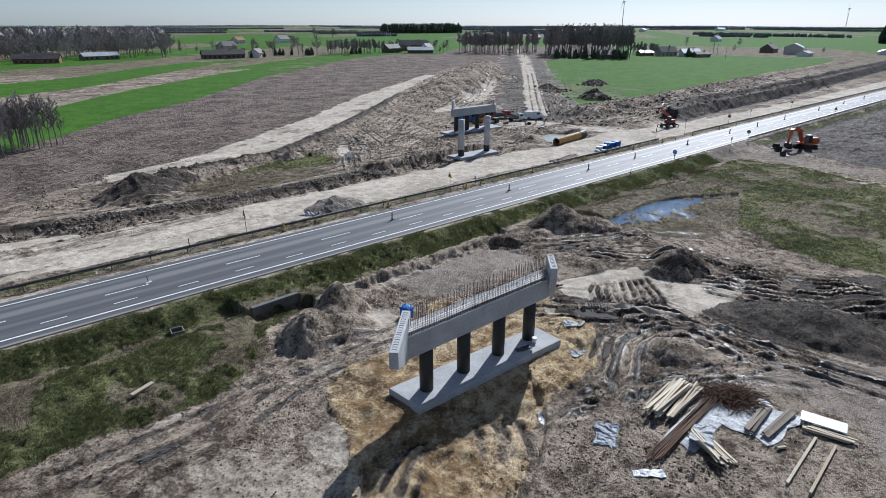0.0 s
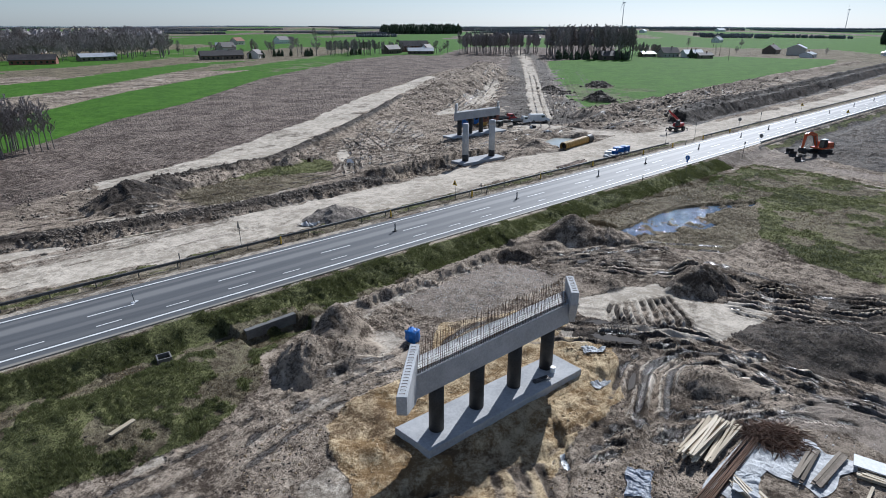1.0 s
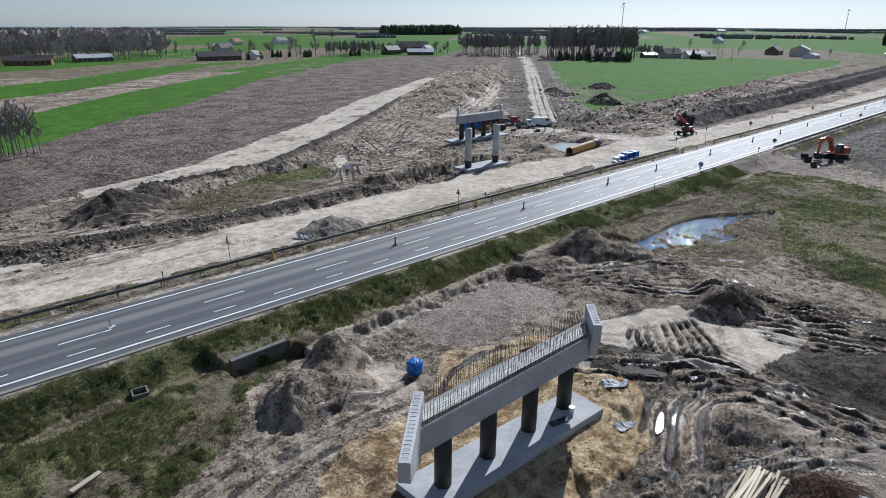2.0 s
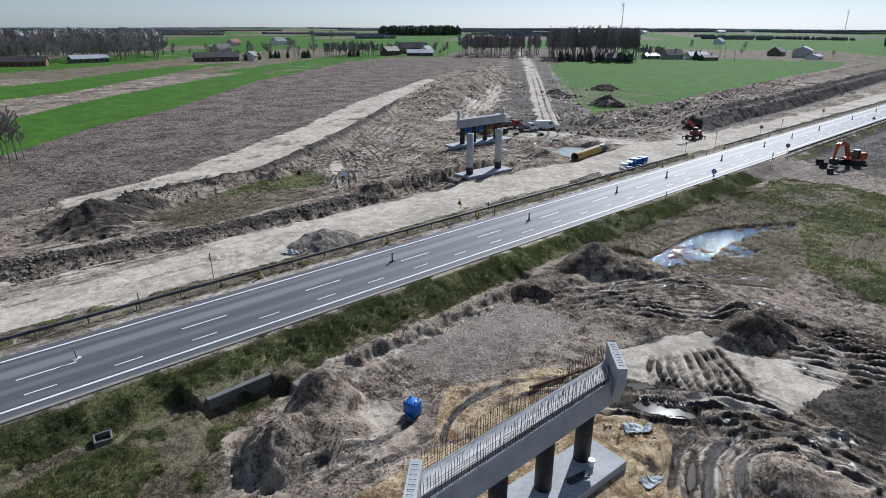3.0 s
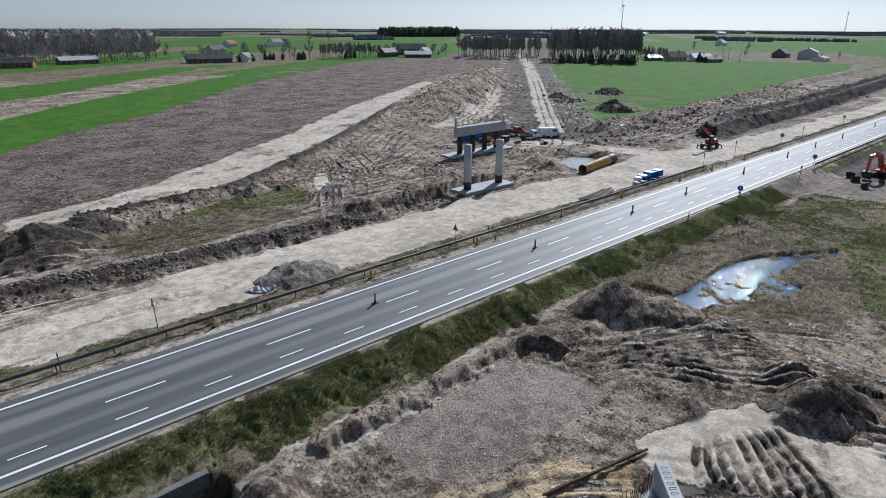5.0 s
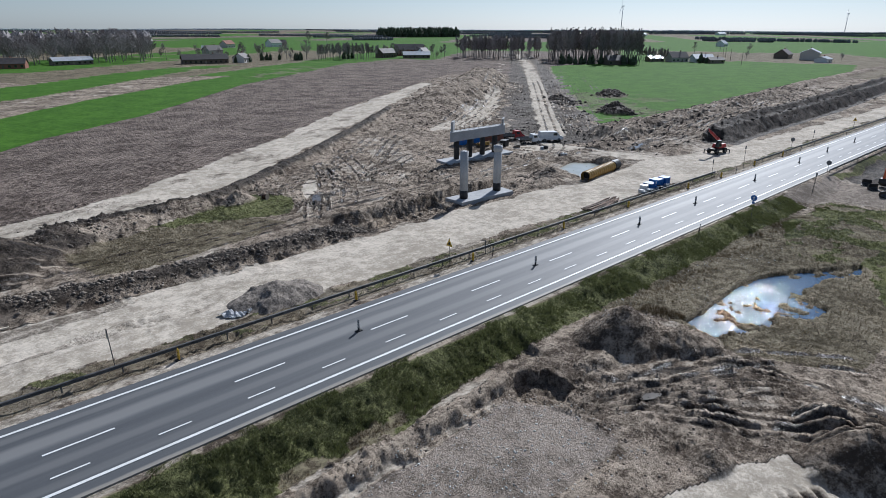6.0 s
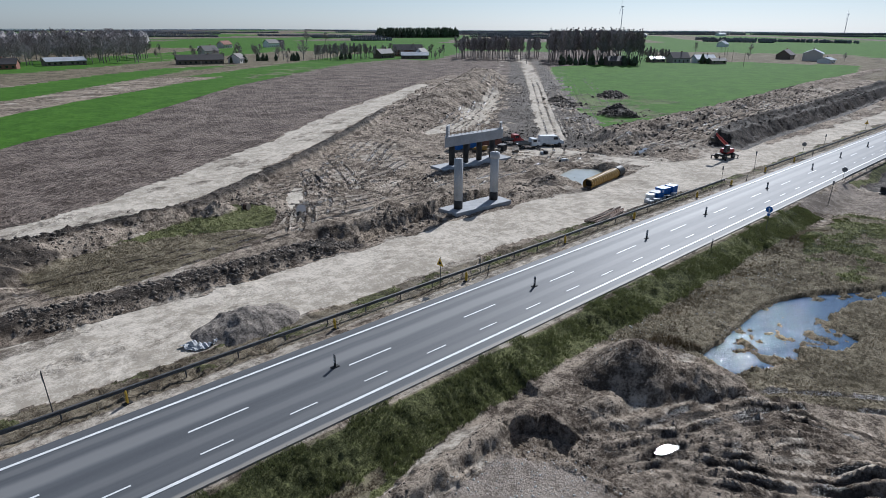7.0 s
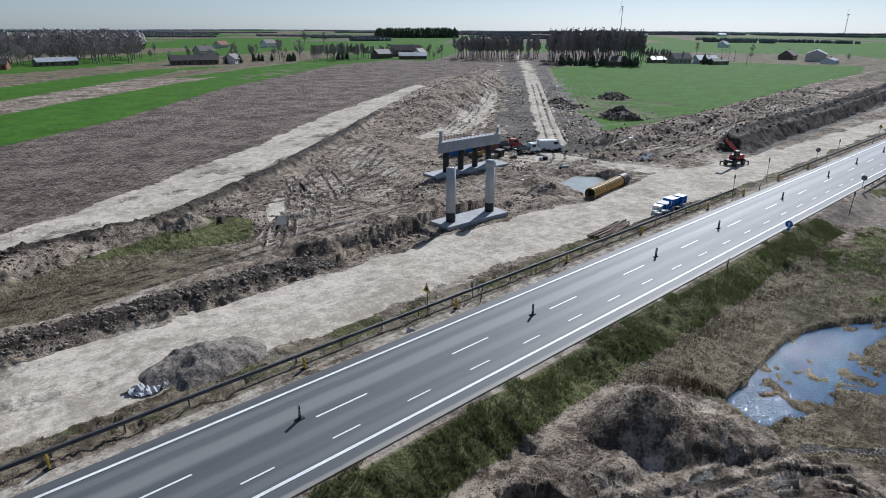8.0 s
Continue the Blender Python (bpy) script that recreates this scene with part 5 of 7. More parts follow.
def big_bag(x, y):
    z = ground_z(x, y)
    ob = thing("bulk_bag", "full bright blue woven bulk bag standing on the dirt", "bag", pose(x, y, z - 0.1, 0, 0, 18))
    bm = fresh()
    lumpy(bm, (1.0, 1.0, 1.15), (0, 0, 0.56), 3, 0.12)
    part("sack", bm, M["blue"], ob, "", True)
    for sx in (-0.42, 0.42):
        for sy in (-0.42, 0.42):
            bm = fresh()
            rod(bm, (sx * 0.8, sy * 0.8, 0.98), (sx * 0.5, sy * 0.7, 1.3), 0.03, n=5)
            rod(bm, (sx * 0.5, sy * 0.7, 1.3), (sx * 0.2, sy * 0.8, 1.02), 0.03, n=5)
            part("strap", bm, M["blue"], ob)


big_bag(29.9, 38.8)


def bucket(x, y, z):
    ob = thing("bucket", "small white plastic bucket standing on the footing", "bucket", pose(x, y, z))
    bm = fresh()
    rings = rod(bm, (0, 0, 0), (0, 0, 0.42), 0.17, 0.21, 18)
    part("pail", bm, M["white"], ob)
    bm = fresh()
    rod(bm, (0, 0, 0.40), (0, 0, 0.45), 0.225, n=18)
    part("rim", bm, M["white"], ob)


bucket(33.95, 26.95, 0.12)


def crumpled_sheet(x, y, sx, sy, turn, label, material, seed, height=0.12, lift=0.03, on=None):
    """Thin plastic sheet lying in folds over the ground."""
    bm = fresh()
    n = 26
    grid = []
    m = pose(x, y, 0, 0, 0, turn)
    for layer in (0, -0.012):
        rows = []
        for j in range(n + 1):
            row = []
            for i in range(n + 1):
                u, v = i / n - 0.5, j / n - 0.5
                edge = 1 + 0.28 * noise.noise(Vector((u * 3 + seed, v * 3, 1)))
                p = m @ Vector((u * sx * edge, v * sy * edge, 0))
                z = on if on is not None else ground_z(p.x, p.y)
                fold = abs(noise.noise(Vector((u * sx * 2.2 + seed, v * sy * 1.1, 0)))) + 0.5 * abs(noise.noise(Vector((u * sx * 5, v * sy * 3.1 + seed, 0))))
                row.append(bm.verts.new((p.x, p.y, z + lift + layer + height * fold)))
            rows.append(row)
        grid.append(rows)
    for k, rows in enumerate(grid):
        for j in range(n):
            for i in range(n):
                q = (rows[j][i], rows[j][i + 1], rows[j + 1][i + 1], rows[j + 1][i])
                bm.faces.new(q if k == 0 else q[::-1])
    a, b = grid
    for i in range(n):
        for p, q, r, s in ((a[0][i], a[0][i + 1], b[0][i + 1], b[0][i]), (a[n][i + 1], a[n][i], b[n][i], b[n][i + 1]), (a[i + 1][0], a[i][0], b[i][0], b[i + 1][0]), (a[i][n], a[i + 1][n], b[i + 1][n], b[i][n])):
            bm.faces.new((p, q, r, s))
    return tagged(link_mesh("plastic_sheet", bm, material), label, "plastic sheet")


crumpled_sheet(35.0, 13.1, 6.4, 2.0, 2, "crumpled pale plastic sheet spread under timber on the mud", M["film"], 2)
crumpled_sheet(38.3, 10.4, 4.6, 3.2, -8, "crumpled pale plastic sheet under two packs of boards", M["film"], 5)
crumpled_sheet(33.4, 12.3, 2.0, 1.3, 20, "torn white plastic sheet over a pile of boards", M["film"], 8, 0.18, 0.5)
crumpled_sheet(32.5, 26.85, 1.5, 0.5, -12, "dark wet plastic sheet crumpled on the footing", M["dark_steel"], 9, 0.15, 0.02, 0.12)
crumpled_sheet(36.3, 24.3, 1.6, 0.7, -10, "blue and white rag of plastic lying on the sand", M["film"], 11, 0.2)
crumpled_sheet(27.7, 20.9, 1.3, 0.35, 50, "white strip of plastic sheet lying on the sand", M["white"], 13, 0.1)
crumpled_sheet(39.9, 27.3, 1.9, 1.0, -40, "pale heap of plastic sheet beside the wheel ruts", M["film"], 14, 0.3)
crumpled_sheet(29.2, 16.6, 2.4, 1.5, 30, "bluish plastic sheet half buried in mud", M["wet_sheet"], 15, 0.18)
crumpled_sheet(28.0, 12.9, 1.9, 0.6, -40, "torn white plastic strip on the mud", M["white"], 16, 0.15)
crumpled_sheet(39.0, 71.8, 2.6, 1.8, 10, "grey plastic sheet bunched at the foot of the gravel heap", M["film"], 17, 0.5)


def board_pile(x, y, turn, rows, layers, length, width, thick, material, label, seed, mess=1.0, lift=0.0, gap=1.25):
    rng = random.Random(seed)
    z = max(ground_z(x + dx, y + dy) for dx in (-1.2, 0, 1.2) for dy in (-0.5, 0, 0.5)) - 0.02 + lift
    ob = thing("timber_stack", label, "timber", pose(x, y, z, 0, 0, turn), "timber stacks in the yard")
    for s in (-0.3, 0.3):
        bm = fresh()
        box(bm, (0.1, rows * width * gap, 0.22), (s * length, 0, 0.0))
        part("bearer", bm, M["greywood"], ob)
    shared = []
    for k in range(3):
        bm = fresh()
        box(bm, (length * rng.uniform(0.8, 1.05), width, thick), bevel=0.008)
        shared.append(part("plank", bm, material, ob))
    first = list(shared)
    for layer in range(layers):
        for r in range(rows - (layer if mess > 0.6 else 0)):
            p = first.pop() if first else new("plank", rng.choice(shared).data)
            p.parent = ob
            p.location = (rng.uniform(-0.3, 0.3) * mess, (r - (rows - 1) / 2) * width * gap + rng.uniform(-0.05, 0.05) * mess, 0.11 + thick / 2 + layer * (thick + 0.006) + rng.uniform(0, 0.01))
            p.rotation_euler = (0, rng.uniform(-0.006, 0.006) * mess, rng.uniform(-0.07, 0.07) * mess)


board_pile(35.7, 16.05, 3, 7, 4, 4.8, 0.15, 0.11, M["plank"], "loose stack of pale sawn planks on the mud", 1, 1.4)
board_pile(36.2, 14.95, 5, 4, 2, 4.8, 0.15, 0.11, M["plank"], "short row of pale sawn planks on bearers", 2, 1.2)
board_pile(33.0, 11.5, -118, 8, 6, 3.0, 0.12, 0.06, M["plank"], "untidy pile of thin pale boards", 3, 1.8)
board_pile(38.2, 10.65, 3, 3, 2, 4.4, 0.2, 0.07, M["greywood"], "pack of weathered grey boards on plastic sheet", 4, 0.5, 0.05, 1.05)
board_pile(38.6, 9.5, -1, 3, 2, 4.2, 0.2, 0.07, M["greywood"], "pack of weathered grey boards on plastic sheet", 5, 0.5, 0.05, 1.05)
board_pile(40.0, 6.9, -76, 4, 2, 2.9, 0.16, 0.08, M["plank"], "small pile of pale boards beside a white panel", 6, 1.0)


def beam(x0, y0, x1, y1, label, wide=0.17, lift=0.0):
    a, b = Vector((x0, y0, ground_z(x0, y0) + 0.1)), Vector((x1, y1, ground_z(x1, y1) + 0.1))
    a.z = b.z = max(a.z, b.z, ground_z((x0 + x1) / 2, (y0 + y1) / 2) + 0.08)
    bm = fresh()
    box(bm, ((b - a).length, wide, 0.14), bevel=0.012)
    ob = link_mesh("timber_beam", bm, M["plank"])
    mid = (a + b) / 2 + Vector((0, 0, lift))
    ob.matrix_basis = pose(*mid, 0, 0, math.degrees(math.atan2(b.y - a.y, b.x - a.x)))
    tagged(ob, label, "timber", "single beams in the yard")


beam(33.2, 7.0, 39.0, 7.35, "single long pale timber beam lying on the gravel")
beam(33.3, 5.8, 39.0, 6.2, "single long pale timber beam lying on the gravel")
beam(6.9, 41.6, 8.6, 42.3, "short pale plank lying in the grass", 0.36, 0.14)
beam(18.6, 82.6, 22.9, 82.3, "white pole lying along the edge of the sandy road")
beam(36.0, 8.6, 36.5, 8.3, "short offcut of pale timber on the mud")


def panel(x, y, turn):
    z = ground_z(x, y)
    ob = thing("formwork_panel", "white formwork panel lying on bearers in the yard", "panel", pose(x, y, z + 0.02, 0, 0, turn))
    bm = fresh()
    box(bm, (2.7, 1.15, 0.08), (0, 0, 0.42), (2, 0, 0), bevel=0.012)
    part("sheet", bm, M["white"], ob)
    for s in (-1.0, 0, 1.0):
        bm = fresh()
        box(bm, (0.14, 1.2, 0.5), (s, 0, 0.12), bevel=0.01)
        part("bearer", bm, M["greywood"], ob)


panel(40.75, 7.5, -76)


def bar_bundle(x0, y0, x1, y1, count, spread, material, label, seed, r=0.025, lift=0.06):
    """Long loose bars lying together."""
    rng = random.Random(seed)
    ob = thing("bar_bundle", label, "steel bars")
    top = max(ground_z(x0 + (x1 - x0) * k / 6, y0 + (y1 - y0) * k / 6) for k in range(7))
    for k in range(count):
        u, v = rng.uniform(-1, 1), rng.uniform(-1, 1)
        s, e = rng.uniform(0, 0.12), rng.uniform(0.8, 1.0)
        p = Vector((x0 + (x1 - x0) * s, y0 + (y1 - y0) * s + u * spread, top + lift + rng.uniform(0, 0.25)))
        q = Vector((x0 + (x1 - x0) * e, y0 + (y1 - y0) * e + (u * 0.7 + v * 0.3) * spread, top + lift + rng.uniform(0, 0.25)))
        mid = (p + q) / 2 + Vector((0, rng.uniform(-0.08, 0.08), -0.05))
        bm = fresh()
        rod(bm, p, mid, r, n=5)
        rod(bm, mid, q, r, n=5)
        part("bar", bm, material, ob)


bar_bundle(28.8, 13.3, 39.8, 13.9, 34, 0.42, M["bar"], "long bundle of rusty reinforcing bars lying across plastic sheet", 3)
bar_bundle(89.2, 69.2, 98.5, 70.2, 26, 1.2, M["bar"], "pile of long rusty steel bars beside the guard rail", 4, 0.07, 0.1)
bar_bundle(97.0, 69.0, 106.0, 69.4, 10, 0.7, M["greywood"], "thin heap of grey poles beside the guard rail", 5, 0.05, 0.05)
bar_bundle(37.8, 35.2, 46.9, 33.2, 3, 0.1, M["bar"], "long dark pipe lying on the sand", 6, 0.09, 0.0)


def brush_heap(x, y, r, h, seed, count, label, material):
    rng = random.Random(seed)
    bm = fresh()
    z = ground_z(x, y)
    for k in range(count):
        a, d = rng.uniform(0, 6.28), r * math.sqrt(rng.random())
        p = Vector((x + d * math.cos(a), y + d * math.sin(a), z + h * (1 - d / r) * rng.random()))
        b = rng.uniform(0, 6.28)
        q = p + Vector((math.cos(b) * 0.9, math.sin(b) * 0.9, rng.uniform(-0.1, 0.35)))
        mid = (p + q) / 2 + Vector((0, 0, 0.18))
        rod(bm, p, mid, 0.02, n=3, caps=False)
        rod(bm, mid, q, 0.02, n=3, caps=False)
    tagged(link_mesh("wire_heap", bm, material), label, "wire heap", kind="stuff")


brush_heap(39.6, 12.7, 1.5, 0.9, 5, 420, "tangled heap of rusty wire and bent bars", M["bar"])
brush_heap(38.6, 13.8, 1.0, 0.6, 6, 160, "tangled heap of rusty wire and bent bars", M["bar"])


# ---- far side: gravel, pipe, stores ----
def gravel_heap():
    bm = fresh()
    n, m = 64, 30
    rows = []
    for j in range(m + 1):
        row = []
        for i in range(n + 1):
            u, v = 2 * i / n - 1, 2 * j / m - 1
            x, y = 43.2 + u * 4.9, 72.6 + v * 3.1
            r = math.hypot(u, v) + 0.18 * noise.noise(Vector((x * 0.5, y * 0.5, 3)))
            h = 1.75 * max(0.0, 1 - r) ** 0.8 * (1 + 0.25 * noise.noise(Vector((x * 0.8, y * 0.8, 7))))
            h += 0.16 * noise.noise(Vector((x * 2.4, y * 2.4, 0))) * min(1, h * 2) + 0.1 * noise.noise(Vector((x * 5.5, y * 5.5, 0))) * min(1, h * 2)
            row.append(bm.verts.new((x, y, ground_z(x, y) - 0.08 + h)))
        rows.append(row)
    for j in range(m):
        for i in range(n):
            bm.faces.new((rows[j][i], rows[j][i + 1], rows[j + 1][i + 1], rows[j + 1][i]))
    tagged(link_mesh("gravel_mound", bm, M["gravel"], True), "grey gravel heap tipped on the sandy road", "gravel heap")


gravel_heap()


def corrugated_pipe():
    a, b = Vector((105.6, 81.4, 0.1)), Vector((116.2, 83.0, 0.15))
    ob = thing("corrugated_pipe", "large ochre corrugated pipe lying beside the pool", "pipe")
    d = (b - a).normalized()
    n = 26
    bm = fresh()
    prev = None
    steps = 90
    turn = d.to_track_quat("Z", "Y").to_matrix()
    for layer in (0, 1):
        prev = None
        for k in range(steps + 1):
            r = (0.86 + 0.07 * math.sin(k / steps * 13 * 2 * math.pi)) if layer == 0 else 0.74
            ring = [bm.verts.new(a + d * ((b - a).length * k / steps) + turn @ Vector((r * math.cos(2 * math.pi * i / n), r * math.sin(2 * math.pi * i / n), 0))) for i in range(n)]
            if prev:
                for i in range(n):
                    bm.faces.new((prev[i], prev[(i + 1) % n], ring[(i + 1) % n], ring[i]))
            prev = ring
    part("wall", bm, M["ochre"], ob, "", True)
    bm = fresh()
    rod(bm, b - d * 0.1, b + d * 1.9, 0.95, n=24)
    part("sleeve", bm, M["dark_steel"], ob, "dark sleeve at the far end")
    # black disc added inside the mouth to paint the pipe's inner shade
    bm = fresh()
    rod(bm, a + d * 0.9, a + d * 0.95, 0.74, n=24)
    part("inner_shade_disc", bm, M["black"], ob)


corrugated_pipe()


def barrel(x, y):
    ob = thing("cable_drum", "small dark wooden drum lying on its side in the grass", "drum", pose(x, y, ground_z(x, y) + 0.45, 90, 0, 30))
    bm = fresh()
    rod(bm, (0, 0, -0.35), (0, 0, 0.35), 0.4, n=18)
    part("core", bm, M["bar"], ob)
    for z in (-0.4, 0.35):
        bm = fresh()
        rod(bm, (0, 0, z), (0, 0, z + 0.06), 0.52, n=20)
        part("flange", bm, M["greywood"], ob)


barrel(58.4, 106.0)


def store_box(name, label, size, at, turn, mat, lid=None, group=""):
    z = ground_z(at[0], at[1])
    ob = thing(name, label, name.replace("_", " "), pose(at[0], at[1], z - 0.06, 0, 0, turn), group)
    bm = fresh()
    box(bm, size, (0, 0, size[2] / 2), bevel=0.04)
    body = part("body", bm, mat, ob)
    for s in (-1, 1):
        for k in (-0.3, 0.3):
            bm = fresh()
            box(bm, (size[0] * 0.25, 0.03, size[2] * 0.6), (k * size[0], s * size[1] / 2, size[2] * 0.5), bevel=0.008)
            part("side_panel", bm, mat, body)
    bm = fresh()
    box(bm, (size[0] + 0.08, size[1] + 0.08, 0.07), (0, 0, size[2] + 0.03), bevel=0.02)
    part("top", bm, lid or mat, ob)


store_box("tool_container", "bright blue plastic tool container on the sandy shoulder", (1.9, 1.5, 1.5), (109.6, 70.4), -5, M["blue"], group="blue containers")
store_box("tool_container", "bright blue plastic tool container on the sandy shoulder", (1.7, 1.5, 1.25), (107.4, 70.3), 5, M["blue"], M["film"], "blue containers")
store_box("tool_container", "bright blue plastic tool container on the sandy shoulder", (1.5, 1.4, 1.6), (111.4, 70.0), 0, M["blue"], group="blue containers")
store_box("water_tank", "pale plastic water tank among blue containers", (1.1, 1.1, 1.1), (105.8, 70.3), 10, M["white"])
road_sign(107.4, 69.2, "round", 1.5, "round blue arrow sign leaning beside the containers", 4)


def sack_heap(x, y, r, count, seed, label):
    rng = random.Random(seed)
    ob = thing("sack_heap", label, "sacks")
    for k in range(count):
        bm = fresh()
        px, py = x + rng.uniform(-r, r), y + rng.uniform(-0.5, 0.5) * r
        lumpy(bm, (0.9, 0.6, 0.55), (px, py, ground_z(px, py) + 0.2 + 0.3 * rng.random()), k + seed, 0.2, 3)
        part("sack", bm, M["film"] if k % 3 else M["black"], ob, "", True)


sack_heap(105.6, 69.3, 1.6, 9, 2, "heap of pale plastic sacks and wrapping")
sack_heap(109.5, 69.0, 1.2, 5, 3, "heap of pale and black plastic sacks")
sack_heap(118.0, 95.6, 1.4, 4, 4, "dark lumps of plastic sacks on the mud")


def site_cabin(x, y, turn, wall, label):
    z = ground_z(x, y)
    ob = thing("site_cabin", label, "site cabin", pose(x, y, z - 0.1, 0, 0, turn))
    bm = fresh()
    box(bm, (6.0, 2.4, 2.45), (0, 0, 1.35), bevel=0.03)
    body = part("wall", bm, wall, ob)
    for s in (-1.6, 1.4):
        bm = fresh()
        box(bm, (1.0, 0.06, 0.8), (s, -1.2, 1.7), bevel=0.01)
        part("window", bm, M["glass"], body)
    bm = fresh()
    box(bm, (0.9, 0.06, 1.95), (0, -1.2, 1.15), bevel=0.01)
    part("door", bm, M["steel"], body)
    bm = fresh()
    box(bm, (6.3, 2.7, 0.16), (0, 0, 2.65), bevel=0.03)
    part("roof", bm, M["tin"], ob, "pale flat roof")


site_cabin(120.5, 118.5, -10, M["brick"], "brown site cabin with a pale flat roof")
site_cabin(114.5, 119.5, -5, M["blue"], "blue site cabin behind the pier columns")


def vehicle(x, y, turn, kind, label, paint):
    z = ground_z(x, y)
    ob = thing("van" if kind == "van" else "pickup_truck", label, "van" if kind == "van" else "truck", pose(x, y, z + 0.05, 0, 0, turn), "vehicles at the site")

    def hull(outline, half, mat, name, inset=0.0, parent=ob, bevel=0.05):
        b = fresh()
        rings = [[b.verts.new((px, s * half * (1 - (inset if pz > 1.2 else 0)), pz)) for px, pz in outline] for s in (-1, 1)]
        n = len(outline)
        faces = [b.faces.new(rings[0]), b.faces.new(rings[1][::-1])] + [b.faces.new((rings[0][(i + 1) % n], rings[0][i], rings[1][i], rings[1][(i + 1) % n])) for i in range(n)]
        bmesh.ops.recalc_face_normals(b, faces=faces)
        bmesh.ops.bevel(b, geom=list(b.edges), offset=bevel, segments=2, affect="EDGES")
        return part(name, b, mat, parent)

    if kind == "van":
        body = hull([(-2.8, 0.35), (2.75, 0.35), (2.8, 0.95), (1.95, 1.25), (1.25, 2.15), (-2.75, 2.2)], 0.98, paint, "body", 0.1)
        hull([(1.34, 1.98), (1.88, 1.32), (1.94, 1.32), (1.40, 2.0)], 0.84, M["glass"], "windscreen", 0.05, body, 0.005)
        for s in (-1, 1):
            b = fresh()
            box(b, (0.95, 0.04, 0.55), (0.85, s * 0.925, 1.6), (s * 5, 0, 0), bevel=0.01)
            part("side_window", b, M["glass"], body)
    else:
        body = hull([(0.2, 0.45), (2.6, 0.45), (2.65, 1.0), (2.0, 1.25), (1.55, 2.0), (0.25, 2.05)], 0.95, paint, "cab", 0.1)
        hull([(1.62, 1.86), (1.98, 1.3), (2.04, 1.3), (1.68, 1.88)], 0.82, M["glass"], "windscreen", 0.05, body, 0.005)
        for s in (-1, 1):
            b = fresh()
            box(b, (0.85, 0.04, 0.5), (1.0, s * 0.915, 1.55), (s * 5, 0, 0), bevel=0.01)
            part("side_window", b, M["glass"], body)
        b = fresh()
        box(b, (3.1, 2.0, 0.12), (-1.4, 0, 0.95), bevel=0.02)
        bed = part("bed", b, M["steel"], ob)
        for s in (-1, 1):
            b = fresh()
            box(b, (3.1, 0.05, 0.4), (-1.4, s * 0.98, 1.18), bevel=0.01)
            part("drop_side", b, M["steel"], bed)
        b = fresh()
        box(b, (2.9, 0.7, 0.25), (-1.3, 0, 0.75))
        part("chassis", b, M["black"], ob)
    for wx in (-1.75, 1.75):
        for s in (-1, 1):
            b = fresh()
            rod(b, (wx, s * 0.72, 0.33), (wx, s * 0.98, 0.33), 0.34, n=20)
            w = part("wheel", b, M["black"], ob)
            b = fresh()
            rod(b, (wx, s * 0.97, 0.33), (wx, s * 1.0, 0.33), 0.18, n=12)
            part("hub", b, M["steel"], w)
    for s in (-0.7, 0.7):
        b = fresh()
        box(b, (0.05, 0.3, 0.16), (2.72 if kind == "van" else 2.6, s, 0.8), bevel=0.01)
        part("headlight", b, M["glass"], ob)


vehicle(131.0, 109.3, -32, "van", "white panel van parked on the wet ground by the pier", M["white"])
vehicle(125.2, 110.6, -25, "pickup", "white flatbed truck parked on the wet ground by the pier", M["white"])
vehicle(126.0, 116.5, -25, "pickup", "dark red flatbed truck parked behind the white one", M["red"])

board_pile(116.5, 112.6, 10, 6, 5, 3.2, 0.22, 0.12, M["plank"], "stack of pale formwork boards beside the pier", 11, 0.8)
board_pile(120.0, 109.8, 40, 5, 3, 3.0, 0.22, 0.12, M["greywood"], "stack of weathered boards beside the pier", 12, 1.0)
board_pile(115.0, 115.5, -15, 6, 6, 2.6, 0.25, 0.14, M["ochre"], "stack of orange-brown formwork panels", 13, 0.7)
store_box("tool_container", "dark steel tool container beside the pier", (2.0, 1.4, 1.4), (118.6, 112.4), 20, M["dark_steel"])
sack_heap(122.3, 103.8, 0.9, 4, 7, "dark sacks standing on churned mud")


def tyre(parent, at, r, w):
    b = fresh()
    rod(b, (at[0], at[1] - w / 2, at[2]), (at[0], at[1] + w / 2, at[2]), r, n=22)
    bmesh.ops.bevel(b, geom=[e for e in b.edges if len(e.link_faces) == 2 and e.calc_face_angle(0) > 1], offset=0.07, segments=1, affect="EDGES")
    t = part("wheel", b, M["black"], parent)
    b = fresh()
    rod(b, (at[0], at[1] - w / 2 - 0.02, at[2]), (at[0], at[1] + w / 2 + 0.02, at[2]), r * 0.5, n=14)
    part("rim", b, M["steel"], t)


